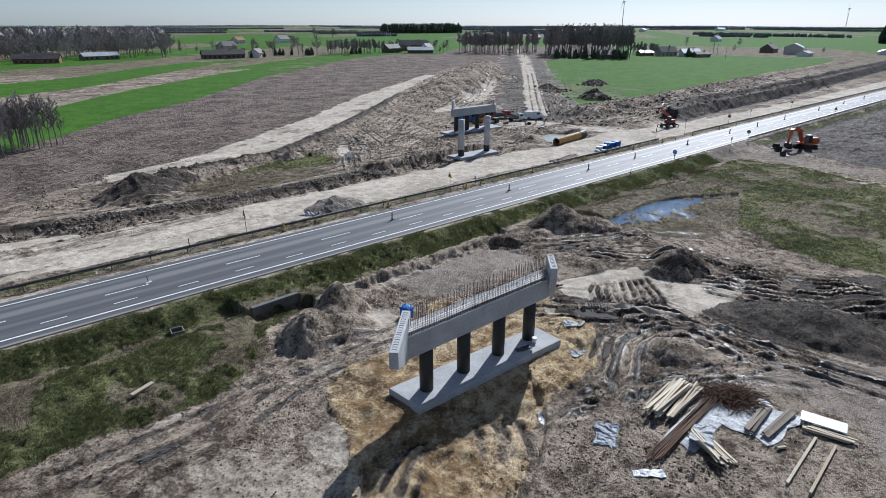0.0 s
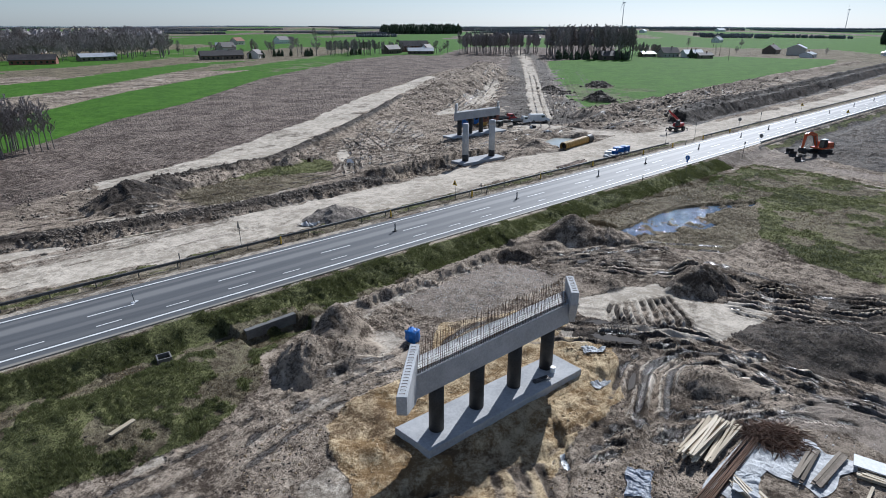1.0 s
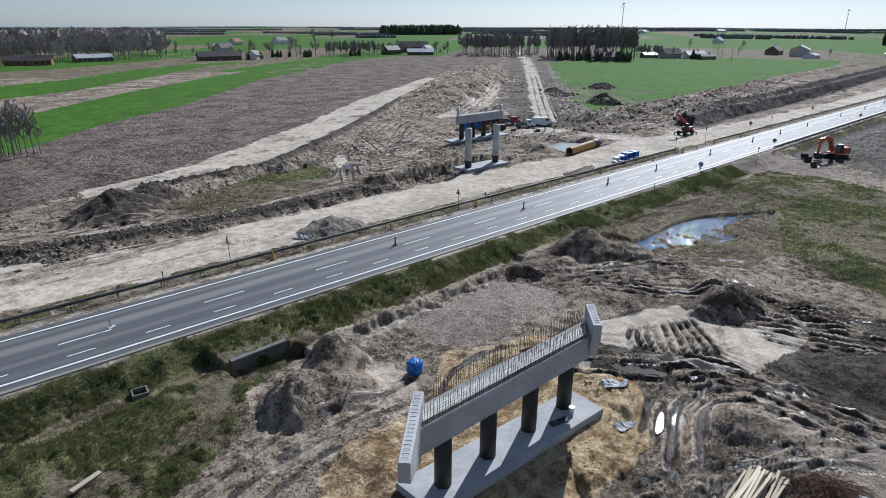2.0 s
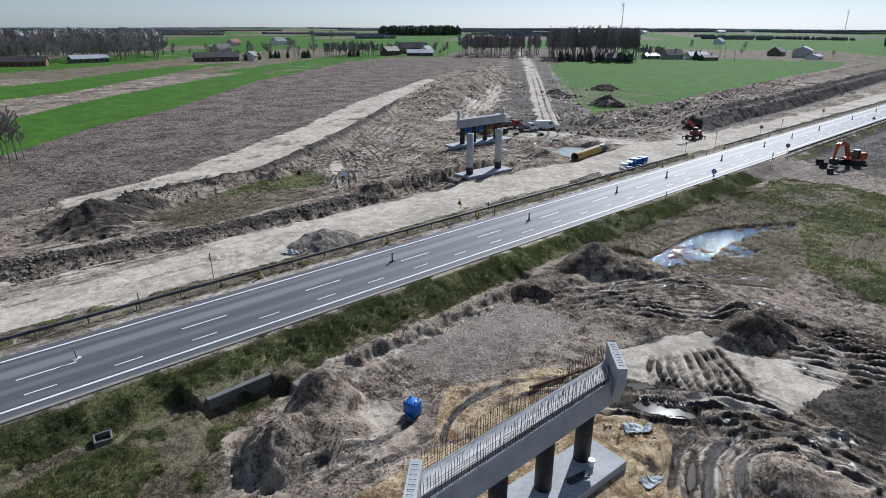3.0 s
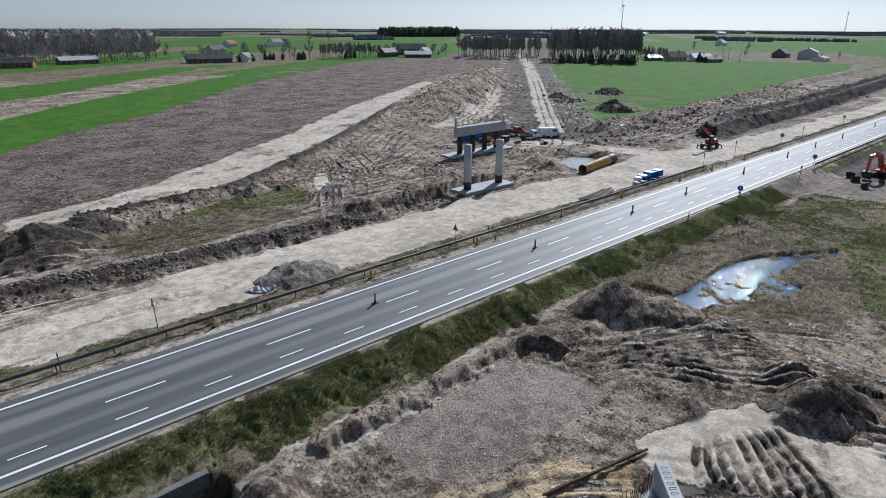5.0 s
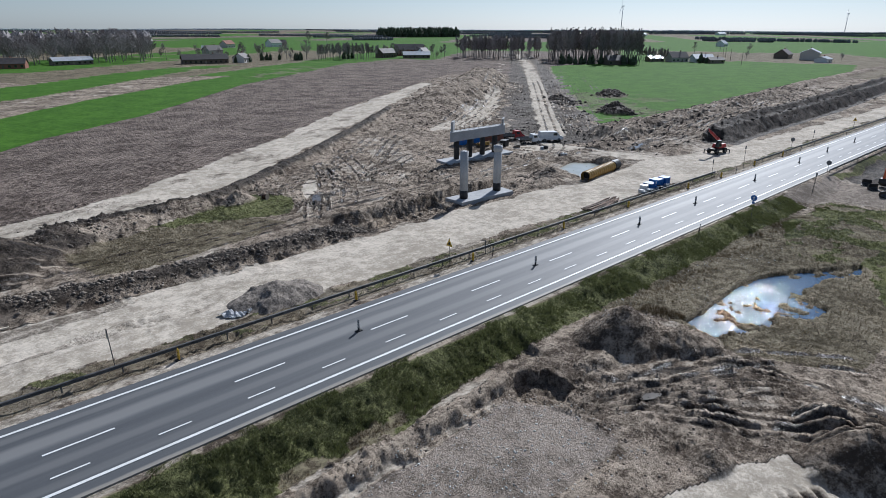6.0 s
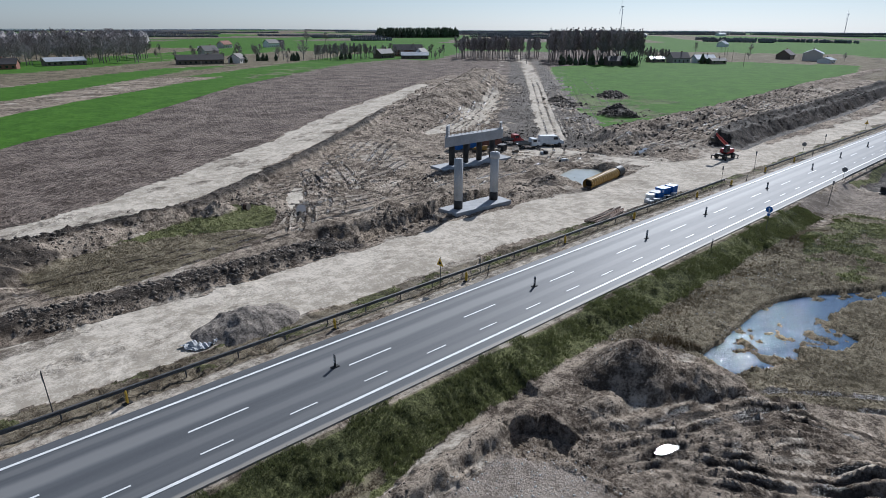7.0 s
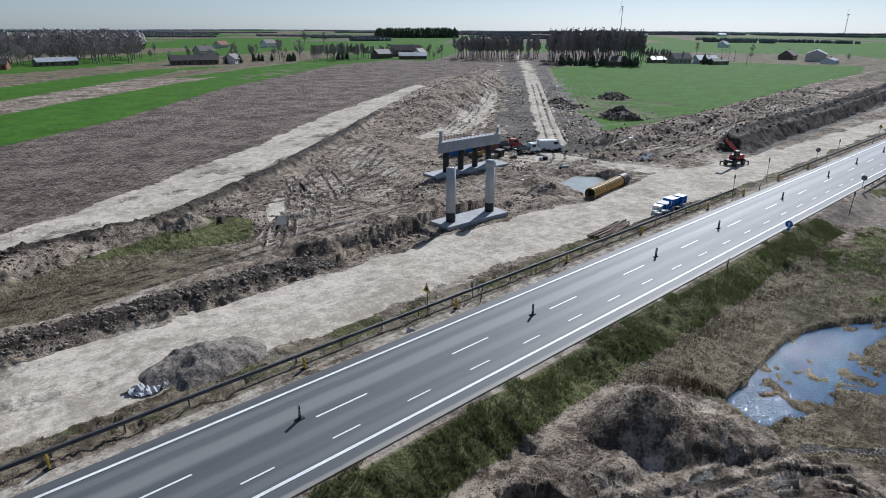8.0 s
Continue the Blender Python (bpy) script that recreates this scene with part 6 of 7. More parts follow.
def telehandler(x, y, turn):
    ob = thing("telehandler", "dark red rotating telehandler with its boom raised", "telehandler", pose(x, y, ground_z(x, y), 0, 0, turn))
    ob.scale = (0.88, 0.88, 0.88)
    b = fresh()
    box(b, (4.6, 1.6, 0.55), (0, 0, 0.95), bevel=0.08)
    part("chassis", b, M["dark_steel"], ob)
    for wx in (-1.6, 1.6):
        for s in (-1, 1):
            tyre(ob, (wx, s * 1.0, 0.62), 0.62, 0.42)
    for wx in (-2.4, 2.4):
        for s in (-1, 1):
            b = fresh()
            box(b, (0.25, 0.9, 0.25), (wx, s * 1.3, 0.75), bevel=0.03)
            box(b, (0.2, 0.2, 0.7), (wx, s * 1.75, 0.4), bevel=0.03)
            box(b, (0.5, 0.4, 0.06), (wx, s * 1.75, 0.05))
            part("outrigger", b, M["dark_steel"], ob)
    b = fresh()
    box(b, (3.0, 2.0, 0.9), (-0.6, 0, 1.75), bevel=0.12, taper=(0.92, 0.9))
    part("turret", b, M["red"], ob)
    b = fresh()
    box(b, (1.5, 0.9, 1.55), (0.6, 0.55, 2.3), bevel=0.1, taper=(0.75, 0.85))
    cab = part("cab", b, M["glass"], ob)
    b = fresh()
    box(b, (1.25, 0.85, 0.08), (0.55, 0.55, 3.12), bevel=0.02)
    part("cab_roof", b, M["dark_steel"], cab)
    p, q = Vector((-1.8, -0.45, 2.35)), Vector((2.6, -0.45, 5.0))
    d = (q - p).normalized()
    ang = -math.degrees(math.atan2(d.z, d.x))
    b = fresh()
    box(b, ((q - p).length, 0.5, 0.55), (p + q) / 2, (0, ang, 0), bevel=0.05)
    boom = part("boom", b, M["red"], ob)
    q2 = q + d * 1.6
    b = fresh()
    box(b, (1.9, 0.36, 0.4), (q + q2) / 2, (0, ang, 0), bevel=0.03)
    part("inner_boom", b, M["red"], boom)
    b = fresh()
    rod(b, q2, q2 + Vector((1.0, 0, -0.9)), 0.16, n=8)
    box(b, (0.2, 1.1, 0.9), q2 + Vector((1.1, 0, -1.1)), (0, 20, 0), bevel=0.03)
    part("boom_head", b, M["dark_steel"], boom)


telehandler(146.2, 77.2, 172)


def excavator(x, y, turn):
    ob = thing("excavator", "orange crawler excavator resting with its arm folded down", "excavator", pose(x, y, ground_z(x, y), 0, 0, turn))
    for s in (-1, 1):
        b = fresh()
        extrude_y(b, [(-2.1, 0.25), (-1.8, 0.0), (1.8, 0.0), (2.1, 0.25), (2.1, 0.6), (1.8, 0.85), (-1.8, 0.85), (-2.1, 0.6)], s * 1.2 - 0.3, s * 1.2 + 0.3)
        t = part("track", b, M["black"], ob)
        for k in range(5):
            b = fresh()
            rod(b, (-1.5 + 0.75 * k, s * 1.2 - 0.33, 0.35), (-1.5 + 0.75 * k, s * 1.2 + 0.33, 0.35), 0.22, n=12)
            part("roller", b, M["dark_steel"], t)
    b = fresh()
    rod(b, (0, 0, 0.6), (0, 0, 1.1), 0.8, n=20)
    part("slewing_ring", b, M["dark_steel"], ob)
    b = fresh()
    box(b, (4.0, 2.7, 0.35), (-0.5, 0, 1.2), bevel=0.06)
    box(b, (1.9, 2.6, 1.0), (-1.5, 0, 1.85), bevel=0.15)
    part("house", b, M["orange"], ob)
    b = fresh()
    box(b, (0.6, 2.5, 0.9), (-2.5, 0, 1.75), bevel=0.15)
    part("counterweight", b, M["dark_steel"], ob)
    b = fresh()
    box(b, (1.7, 1.0, 1.7), (0.55, 0.8, 2.2), bevel=0.1, taper=(0.8, 0.9))
    cab = part("cab", b, M["glass"], ob)
    b = fresh()
    box(b, (1.4, 0.95, 0.1), (0.5, 0.8, 3.08), bevel=0.03)
    part("cab_roof", b, M["white"], cab)
    pts = [(0.9, 1.6), (2.1, 3.9), (4.0, 4.6), (5.4, 4.1)]
    b = fresh()
    extrude_y(b, [(0.7, 1.4), (1.3, 1.4), (2.4, 3.6), (4.0, 4.2), (5.5, 3.85), (5.6, 4.25), (4.0, 4.85), (1.9, 4.25)], -0.5, -0.1)
    boom = part("boom", b, M["orange"], ob)
    b = fresh()
    extrude_y(b, [(5.1, 4.7), (5.7, 4.5), (5.9, 1.6), (5.6, 1.5)], -0.48, -0.12)
    stick = part("stick", b, M["orange"], ob)
    b = fresh()
    extrude_y(b, [(5.5, 1.7), (6.0, 1.6), (6.1, 0.9), (5.5, 0.35), (4.9, 0.3), (4.8, 0.9)], -0.9, 0.3)
    part("bucket", b, M["dark_steel"], ob)
    for p, q in (((1.4, -0.6, 1.7), (2.6, -0.6, 3.9)), ((1.4, 0.0, 1.7), (2.6, 0.0, 3.9)), ((3.3, -0.3, 4.9), (5.2, -0.3, 4.9))):
        b = fresh()
        rod(b, p, q, 0.09, n=8)
        part("ram", b, M["steel"], boom)


excavator(146.6, 44.6, 165)


def spare_bucket(x, y, turn):
    ob = thing("digger_bucket", "dark steel digger bucket lying on the track", "bucket", pose(x, y, ground_z(x, y), 0, 0, turn))
    b = fresh()
    extrude_y(b, [(-0.6, 0.0), (0.5, 0.0), (0.75, 0.4), (0.6, 0.9), (0.2, 1.0), (0.35, 0.45), (0.2, 0.2), (-0.6, 0.12)], -0.7, 0.7)
    part("shell", b, M["dark_steel"], ob)
    for s in (-0.5, -0.17, 0.17, 0.5):
        b = fresh()
        box(b, (0.3, 0.12, 0.08), (-0.72, s, 0.05), bevel=0.01)
        part("tooth", b, M["steel"], ob)


spare_bucket(138.0, 46.8, 40)
spare_bucket(140.8, 48.6, 10)
spare_bucket(134.2, 44.2, 70)


# ---- trees, farms and the far country ----
def bare_tree_meshes(seed, height, spread, limbs, slender):
    """Trunk and bare crown of a leafless tree, as two meshes about its foot."""
    rng = random.Random(seed)
    trunk, crown = fresh(), fresh()
    pts = [Vector((0, 0, -0.3))]
    for k in range(1, 6):
        pts.append(Vector((rng.uniform(-1, 1) * 0.02 * height, rng.uniform(-1, 1) * 0.02 * height, height * 0.9 * k / 5)))
    r0 = height * (0.011 if slender else 0.02)
    for k in range(5):
        rod(trunk, pts[k], pts[k + 1], r0 * (1 - 0.17 * k), r0 * (1 - 0.17 * (k + 1)), 6, False)

    def along(f):
        i = min(int(f * 5), 4)
        return pts[i].lerp(pts[i + 1], f * 5 - i)

    for k in range(limbs):
        f = rng.uniform(0.25 if not slender else 0.35, 0.98)
        a, b = along(f), rng.uniform(0, 6.28)
        rise = rng.uniform(0.5, 1.3) if not slender else rng.uniform(1.0, 2.0)
        L = height * spread * (1.15 - 0.75 * f) * rng.uniform(0.7, 1.2)
        d = Vector((math.cos(b), math.sin(b), rise)).normalized()
        tip = a + d * L
        rod(crown, a, tip, height * 0.007, height * 0.003, 3, False)
        for j in range(5):
            g = rng.uniform(0.25, 1.0)
            p = a.lerp(tip, g)
            e = (d + Vector((rng.uniform(-0.8, 0.8), rng.uniform(-0.8, 0.8), rng.uniform(-0.2, 0.9)))).normalized()
            q = p + e * L * rng.uniform(0.25, 0.5)
            rod(crown, p, q, height * 0.0036, height * 0.0016, 3, False)
            for i in range(9):
                s = p.lerp(q, rng.uniform(0.2, 1.0))
                w = (e + Vector((rng.uniform(-1, 1), rng.uniform(-1, 1), rng.uniform(-0.3, 1.0)))).normalized()
                rod(crown, s, s + w * L * rng.uniform(0.15, 0.32), height * 0.0032, height * 0.0016, 3, False)
    return trunk, crown


def make_tree(name, label, seed, height, spread, limbs, slender, group):
    trunk, crown = bare_tree_meshes(seed, height, spread, limbs, slender)
    ob = thing(name, label, "tree", pose(0, 0, -200), group)
    part("trunk", trunk, M["bark"], ob)
    part("crown", crown, M["twig"], ob)
    return ob


SPREAD_TREES = [make_tree("bare_tree", "leafless broad tree with a grey-brown crown of twigs", s, 14, 0.34, 26, False, "bare trees") for s in (1, 2, 3)]
TALL_TREES = [make_tree("tall_bare_tree", "tall slender leafless tree in a grove", s, 22, 0.20, 30, True, "trees of the groves") for s in (4, 5, 6)]
THIN_TREES = [make_tree("sapling", "thin leafless young tree at the field corner", s, 8, 0.22, 16, True, "young trees at the field corner") for s in (7, 8)]
used = set()


def plant(models, x, y, size, rng):
    model = rng.choice(models)
    m = pose(x, y, ground_z(x, y), rng.uniform(-2, 2), rng.uniform(-2, 2), rng.uniform(0, 360))
    if model.name not in used:
        used.add(model.name)
        ob = model
        ob.matrix_basis = m
    else:
        ob = copy_thing(model, m)
    ob.scale = (size * rng.uniform(0.9, 1.15), size * rng.uniform(0.9, 1.15), size)


def plant_all():
    rng = random.Random(12)
    for k in range(64):  # field corner to the west
        a, d = rng.random(), rng.uniform(-1, 1)
        plant(THIN_TREES, 4 + 17 * a + 3 * d, 146 + 13 * a - 5 * d, rng.uniform(1.0, 1.5), rng)
    def sector(count, a0, a1, d0, d1, models, s0, s1, power=1.0):
        for k in range(count):
            az, d = radians(rng.uniform(a0, a1)), d0 + (d1 - d0) * rng.random() ** power
            plant(models, d * math.sin(az), d * math.cos(az), rng.uniform(s0, s1), rng)

    sector(150, 3, 18.2, 515, 640, SPREAD_TREES, 0.85, 1.35)  # village trees to the north-west
    sector(120, 3, 17.0, 660, 860, SPREAD_TREES, 1.1, 1.6)
    sector(26, 18.5, 29, 500, 760, SPREAD_TREES, 0.45, 0.8)
    sector(80, 30.8, 36.3, 525, 590, TALL_TREES, 0.42, 0.6)  # thicket between the farms
    sector(16, 36.5, 42, 540, 640, SPREAD_TREES, 0.5, 0.8)
    sector(110, 43.0, 50.3, 535, 610, TALL_TREES, 0.68, 0.9)  # grove, west half
    sector(150, 50.8, 58.2, 490, 570, TALL_TREES, 0.92, 1.18)  # grove, east half
    sector(40, 58.2, 60.5, 520, 600, TALL_TREES, 0.3, 0.5)
    for x, y, s in ((362, 330, 0.7), (370, 322, 0.75), (255, 470, 1.0), (268, 462, 1.1), (520, 900, 1.4), (556, 905, 1.3), (470, 270, 0.5), (640, 330, 0.8), (700, 300, 0.7), (505, 395, 0.6), (540, 372, 0.6), (600, 185, 0.5), (575, 250, 0.5)):
        plant(SPREAD_TREES, x, y, s, rng)


plant_all()


def woodland(name, label, spots, seed, material, tall, pointed):
    """Many far trees as one mass of separate small crowns."""
    rng = random.Random(seed)
    bm = fresh()
    for x, y in spots:
        h = tall * rng.uniform(0.7, 1.15)
        z = ground_z(x, y) - 0.5
        n = 5
        levels = ((0.05, 0.24), (0.35, 0.30), (0.7, 0.18), (1.0, 0.02)) if pointed else ((0.05, 0.12), (0.35, 0.34), (0.7, 0.32), (1.0, 0.08))
        prev = None
        for f, r in levels:
            ring = [bm.verts.new((x + h * r * rng.uniform(0.6, 1.25) * math.cos(2 * math.pi * i / n + f * 3), y + h * r * rng.uniform(0.6, 1.25) * math.sin(2 * math.pi * i / n + f * 3), z + h * f * rng.uniform(0.93, 1.05))) for i in range(n)]
            if prev:
                for i in range(n):
                    bm.faces.new((prev[i], prev[(i + 1) % n], ring[(i + 1) % n], ring[i]))
            prev = ring
        bm.faces.new(prev)
    tagged(link_mesh(name, bm, material), label, "woodland", kind="stuff")


def far_woods():
    rng = random.Random(31)

    def strip(x0, y0, x1, y1, depth, count):
        L = math.hypot(x1 - x0, y1 - y0)
        nx, ny = -(y1 - y0) / L, (x1 - x0) / L
        out = []
        for k in range(count):
            u, v = rng.random(), rng.random() * depth
            out.append((x0 + (x1 - x0) * u + nx * v, y0 + (y1 - y0) * u + ny * v))
        return out

    woodland("pine_wood", "dark pine wood far beyond the fields", strip(1225, 1335, 1052, 1450, 120, 420), 1, M["needle"], 24, True)
    woodland("pine_wood", "dark pine wood beyond the eastern fields", strip(1130, 215, 985, 240, 110, 420), 2, M["needle"], 22, True)
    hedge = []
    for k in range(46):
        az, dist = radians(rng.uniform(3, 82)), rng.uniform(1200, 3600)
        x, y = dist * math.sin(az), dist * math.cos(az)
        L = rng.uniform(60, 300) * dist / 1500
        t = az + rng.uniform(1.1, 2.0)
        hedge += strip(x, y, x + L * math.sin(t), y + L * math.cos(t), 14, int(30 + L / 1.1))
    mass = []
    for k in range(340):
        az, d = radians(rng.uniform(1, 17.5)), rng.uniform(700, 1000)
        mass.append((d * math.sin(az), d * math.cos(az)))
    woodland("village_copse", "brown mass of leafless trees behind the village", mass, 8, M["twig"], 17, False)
    woodland("far_hedges", "leafless hedges and copses across the far fields, greyed with a haze tint", hedge, 3, M["copse"], 6.5, False)
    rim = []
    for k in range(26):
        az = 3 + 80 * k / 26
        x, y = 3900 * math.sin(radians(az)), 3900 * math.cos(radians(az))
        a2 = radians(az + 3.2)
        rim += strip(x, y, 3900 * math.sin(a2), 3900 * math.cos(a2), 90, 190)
    woodland("horizon_woods", "thin line of woods on the horizon, paled with a haze tint", rim, 4, M["hazed_far_wood"], 9, False)
    yews = [(x + rng.uniform(-7, 7), y + rng.uniform(-4, 4)) for x, y in ((405, 276), (412, 268), (398, 286), (390, 292), (385, 298), (415, 262), (478, 240), (300, 452), (262, 458), (210, 455), (240, 470)) for k in range(4)]
    woodland("garden_conifers", "dark garden conifers round the farms", yews, 5, M["needle"], 7, True)


far_woods()


def house(x, y, w, d, h, rise, turn, wall, roof, label, name="farmhouse"):
    z = ground_z(x, y) - 0.3
    ob = thing(name, label, "house" if name == "farmhouse" else "barn", pose(x, y, z, 0, 0, turn), "farm buildings")
    bm = fresh()
    side_prism(bm, [(-d / 2, 0), (d / 2, 0), (d / 2, h), (0, h + rise * 0.93), (-d / 2, h)], -w / 2, w / 2)
    body = part("wall", bm, wall, ob)
    bm = fresh()
    o = 0.5
    side_prism(bm, [(-d / 2 - o, h - 0.15), (0, h + rise), (d / 2 + o, h - 0.15), (d / 2 + o, h + 0.1), (0, h + rise + 0.28), (-d / 2 - o, h + 0.1)], -w / 2 - o, w / 2 + o)
    top = part("roof", bm, roof, ob)
    bm = fresh()
    box(bm, (0.7, 0.7, 1.8), (w * 0.2, 0.4, h + rise + 0.3), bevel=0.05)
    part("chimney", bm, M["brick"], top)
    n = max(2, int(w / 3.2))
    for s in (-1, 1):
        for k in range(n):
            for lv in range(max(1, int(h / 2.7))):
                bm = fresh()
                px = (k + 0.5) / n * w - w / 2
                if s < 0 and k == n // 2 and lv == 0:
                    box(bm, (1.1, 0.1, 2.1), (px, s * d / 2, 1.35))
                    part("door", bm, M["greywood"], body)
                else:
                    box(bm, (1.3, 0.1, 1.3), (px, s * d / 2, 1.7 + 2.8 * lv))
                    part("window", bm, M["glass"], body)


for args in (
    (71, 481, 26, 9, 3.2, 3.0, -20, M["brick"], M["roof"], "long red-brown brick barn at the edge of the fields", "barn"),
    (112, 500, 24, 9, 3.0, 2.2, 8, M["greywood"], M["tin"], "low barn with a pale tin roof among bare trees", "barn"),
    (72, 640, 22, 11, 5.5, 5.0, 20, M["greywood"], M["roof"], "large dark-roofed farmhouse behind trees"),
    (100, 655, 14, 10, 5.0, 5.0, 60, M["plaster"], M["roof"], "pale gabled farmhouse behind trees"),
    (186, 459, 30, 10, 3.2, 3.2, -12, M["greywood"], M["roof"], "long dark-roofed farm building", "barn"),
    (212, 457, 10, 9, 3.4, 3.2, 40, M["plaster"], M["roof"], "small pale farmhouse with a dark roof"),
    (232, 560, 14, 10, 5.2, 4.0, 15, M["plaster"], M["roof"], "two-storey pale farmhouse with a dark roof"),
    (245, 600, 12, 9, 4.2, 3.5, -20, M["plaster"], M["tin"], "small pale house with a tin roof"),
    (352, 428, 22, 10, 3.0, 2.4, -35, M["greywood"], M["tin"], "long shed with a pale tin roof", "barn"),
    (366, 436, 10, 8, 4.4, 3.6, 20, M["white"], M["roof"], "small white gabled house by the farm"),
    (378, 470, 26, 12, 5.5, 4.5, -35, M["brick"], M["roof"], "large dark-roofed brick farmhouse"),
    (338, 452, 16, 9, 4.0, 3.5, 10, M["greywood"], M["roof"], "dark wooden barn beside the farm", "barn"),
    (405, 272, 12, 9, 3.2, 3.2, -30, M["greywood"], M["roof"], "small dark house at the foot of the grove"),
    (476, 262, 14, 10, 3.5, 4.0, -30, M["plaster"], M["roof"], "farmhouse with a dark steep roof"),
    (486, 247, 16, 9, 3.0, 3.0, -30, M["white"], M["tin"], "low white house with a pale roof"),
    (468, 276, 12, 8, 2.6, 1.8, -30, M["greywood"], M["tin"], "small shed with a pale tin roof", "barn"),
    (480, 234, 12, 7, 2.6, 1.8, -30, M["greywood"], M["roof"], "low dark shed beside the farm", "barn"),
    (592, 206, 18, 14, 6.0, 3.2, 15, M["plaster"], M["tin"], "two-storey pale house with a light hipped roof"),
    (606, 232, 22, 11, 3.6, 4.2, 10, M["greywood"], M["roof"], "barn with a steep dark roof", "barn"),
    (560, 186, 12, 9, 2.8, 1.6, 0, M["white"], M["tin"], "small low white shed", "barn"),
    (640, 150, 14, 9, 2.8, 1.8, 20, M["white"], M["tin"], "small low white shed in the fields", "barn"),
    (392, 764, 18, 11, 5.0, 4.5, 20, M["white"], M["roof"], "white two-storey house far off"),
    (410, 780, 14, 9, 4.0, 4.0, -20, M["plaster"], M["roof"], "pale house with a dark roof far off"),
    (330, 760, 16, 10, 4.5, 4.0, 30, M["plaster"], M["brick"], "pale house with a red roof far off"),
    (900, 420, 20, 11, 4.0, 4.0, 10, M["white"], M["tin"], "white farm building far across the fields", "barn"),
    (1010, 470, 18, 11, 4.0, 4.0, 30, M["plaster"], M["roof"], "farmhouse far across the fields"),
    (760, 640, 18, 10, 4.0, 3.6, 20, M["plaster"], M["roof"], "farmhouse far across the fields"),
    (1500, 900, 30, 14, 5.0, 4.0, 20, M["white"], M["tin"], "white farm building near the horizon", "barn"),
    (1900, 880, 34, 14, 5.0, 4.0, -10, M["white"], M["tin"], "white farm building near the horizon", "barn"),
):
    house(*args)


def wind_turbine(x, y, hub, blade, phase, label):
    ob = thing("wind_turbine", label, "wind turbine", pose(x, y, ground_z(x, y) - 1, 0, 0, 200))
    bm = fresh()
    rod(bm, (0, 0, 0), (0, 0, hub), 2.0, 1.1, 14)
    part("tower", bm, M["turbine"], ob, "", True)
    bm = fresh()
    box(bm, (3.2, 10, 3.6), (0, 1, hub + 1), bevel=0.5)
    part("nacelle", bm, M["turbine"], ob)
    bm = fresh()
    rod(bm, (0, -4, hub + 1), (0, -7, hub + 1), 1.8, 0.5, 12)
    rotor = part("rotor_hub", bm, M["turbine"], ob)
    for k in range(3):
        a = radians(phase + 120 * k)
        d, s = Vector((math.sin(a), 0, math.cos(a))), Vector((math.cos(a), 0, -math.sin(a)))
        c = Vector((0, -5.5, hub + 1))
        bm = fresh()
        outline = [(1, -0.7), (0.22 * blade, -1.9), (blade, -0.25), (blade, 0.25), (0.2 * blade, 1.3), (1, 0.7)]
        rings = [[bm.verts.new(c + d * u + s * v + Vector((0, t, 0))) for u, v in outline] for t in (-0.35, 0.35)]
        n = len(outline)
        faces = [bm.faces.new(rings[0]), bm.faces.new(rings[1][::-1])] + [bm.faces.new((rings[0][(i + 1) % n], rings[0][i], rings[1][i], rings[1][(i + 1) % n])) for i in range(n)]
        bmesh.ops.recalc_face_normals(bm, faces=faces)
        part("blade", bm, M["turbine"], rotor)


wind_turbine(2560, 1645, 112, 46, 12, "pale three-bladed wind turbine on the horizon")
wind_turbine(4036, 1162, 105, 42, 50, "pale three-bladed wind turbine far off on the horizon")


def power_pole(x, y, h):
    ob = thing("power_pole", "slim wooden power pole in the fields", "power pole", pose(x, y, ground_z(x, y) - 0.5), "power poles")
    bm = fresh()
    rod(bm, (0, 0, 0), (0, 0, h), 0.17, 0.11, 7)
    pole = part("pole", bm, M["greywood"], ob)
    bm = fresh()
    box(bm, (1.8, 0.12, 0.14), (0, 0, h - 0.5), (0, 0, 30))
    part("cross_arm", bm, M["greywood"], pole)


for x, y in ((520, 240), (560, 262), (640, 300), (720, 340), (840, 400), (470, 210), (300, 470), (330, 520), (250, 540), (180, 520)):
    power_pole(x, y, 9.5)


# ---- loose cover: tufts, stalks, clods and stones ----
def heights(x, y):
    i, j = np.clip(np.searchsorted(GX, x) - 1, 0, len(GX) - 2), np.clip(np.searchsorted(GY, y) - 1, 0, len(GY) - 2)
    a, b = (x - GX[i]) / (GX[i + 1] - GX[i]), (y - GY[j]) / (GY[j + 1] - GY[j])
    return (Z[j, i] * (1 - a) + Z[j, i + 1] * a) * (1 - b) + (Z[j + 1, i] * (1 - a) + Z[j + 1, i + 1] * a) * b


def covers(kind, x, y):
    return COVER[kind][np.clip(np.searchsorted(GY, y), 0, len(GY) - 1), np.clip(np.searchsorted(GX, x), 0, len(GX) - 1)]


def soup(name, verts, faces, material, label, category):
    me = bpy.data.meshes.new(name)
    n = faces.shape[1]
    me.vertices.add(len(verts))
    me.vertices.foreach_set("co", verts.astype(np.float32).ravel())
    me.loops.add(faces.size)
    me.loops.foreach_set("vertex_index", faces.astype(np.int32).ravel())
    me.polygons.add(len(faces))
    me.polygons.foreach_set("loop_start", np.arange(0, faces.size, n, dtype=np.int32))
    me.update(calc_edges=True)
    me.materials.append(material)
    tagged(new(name, me), label, category, kind="stuff")


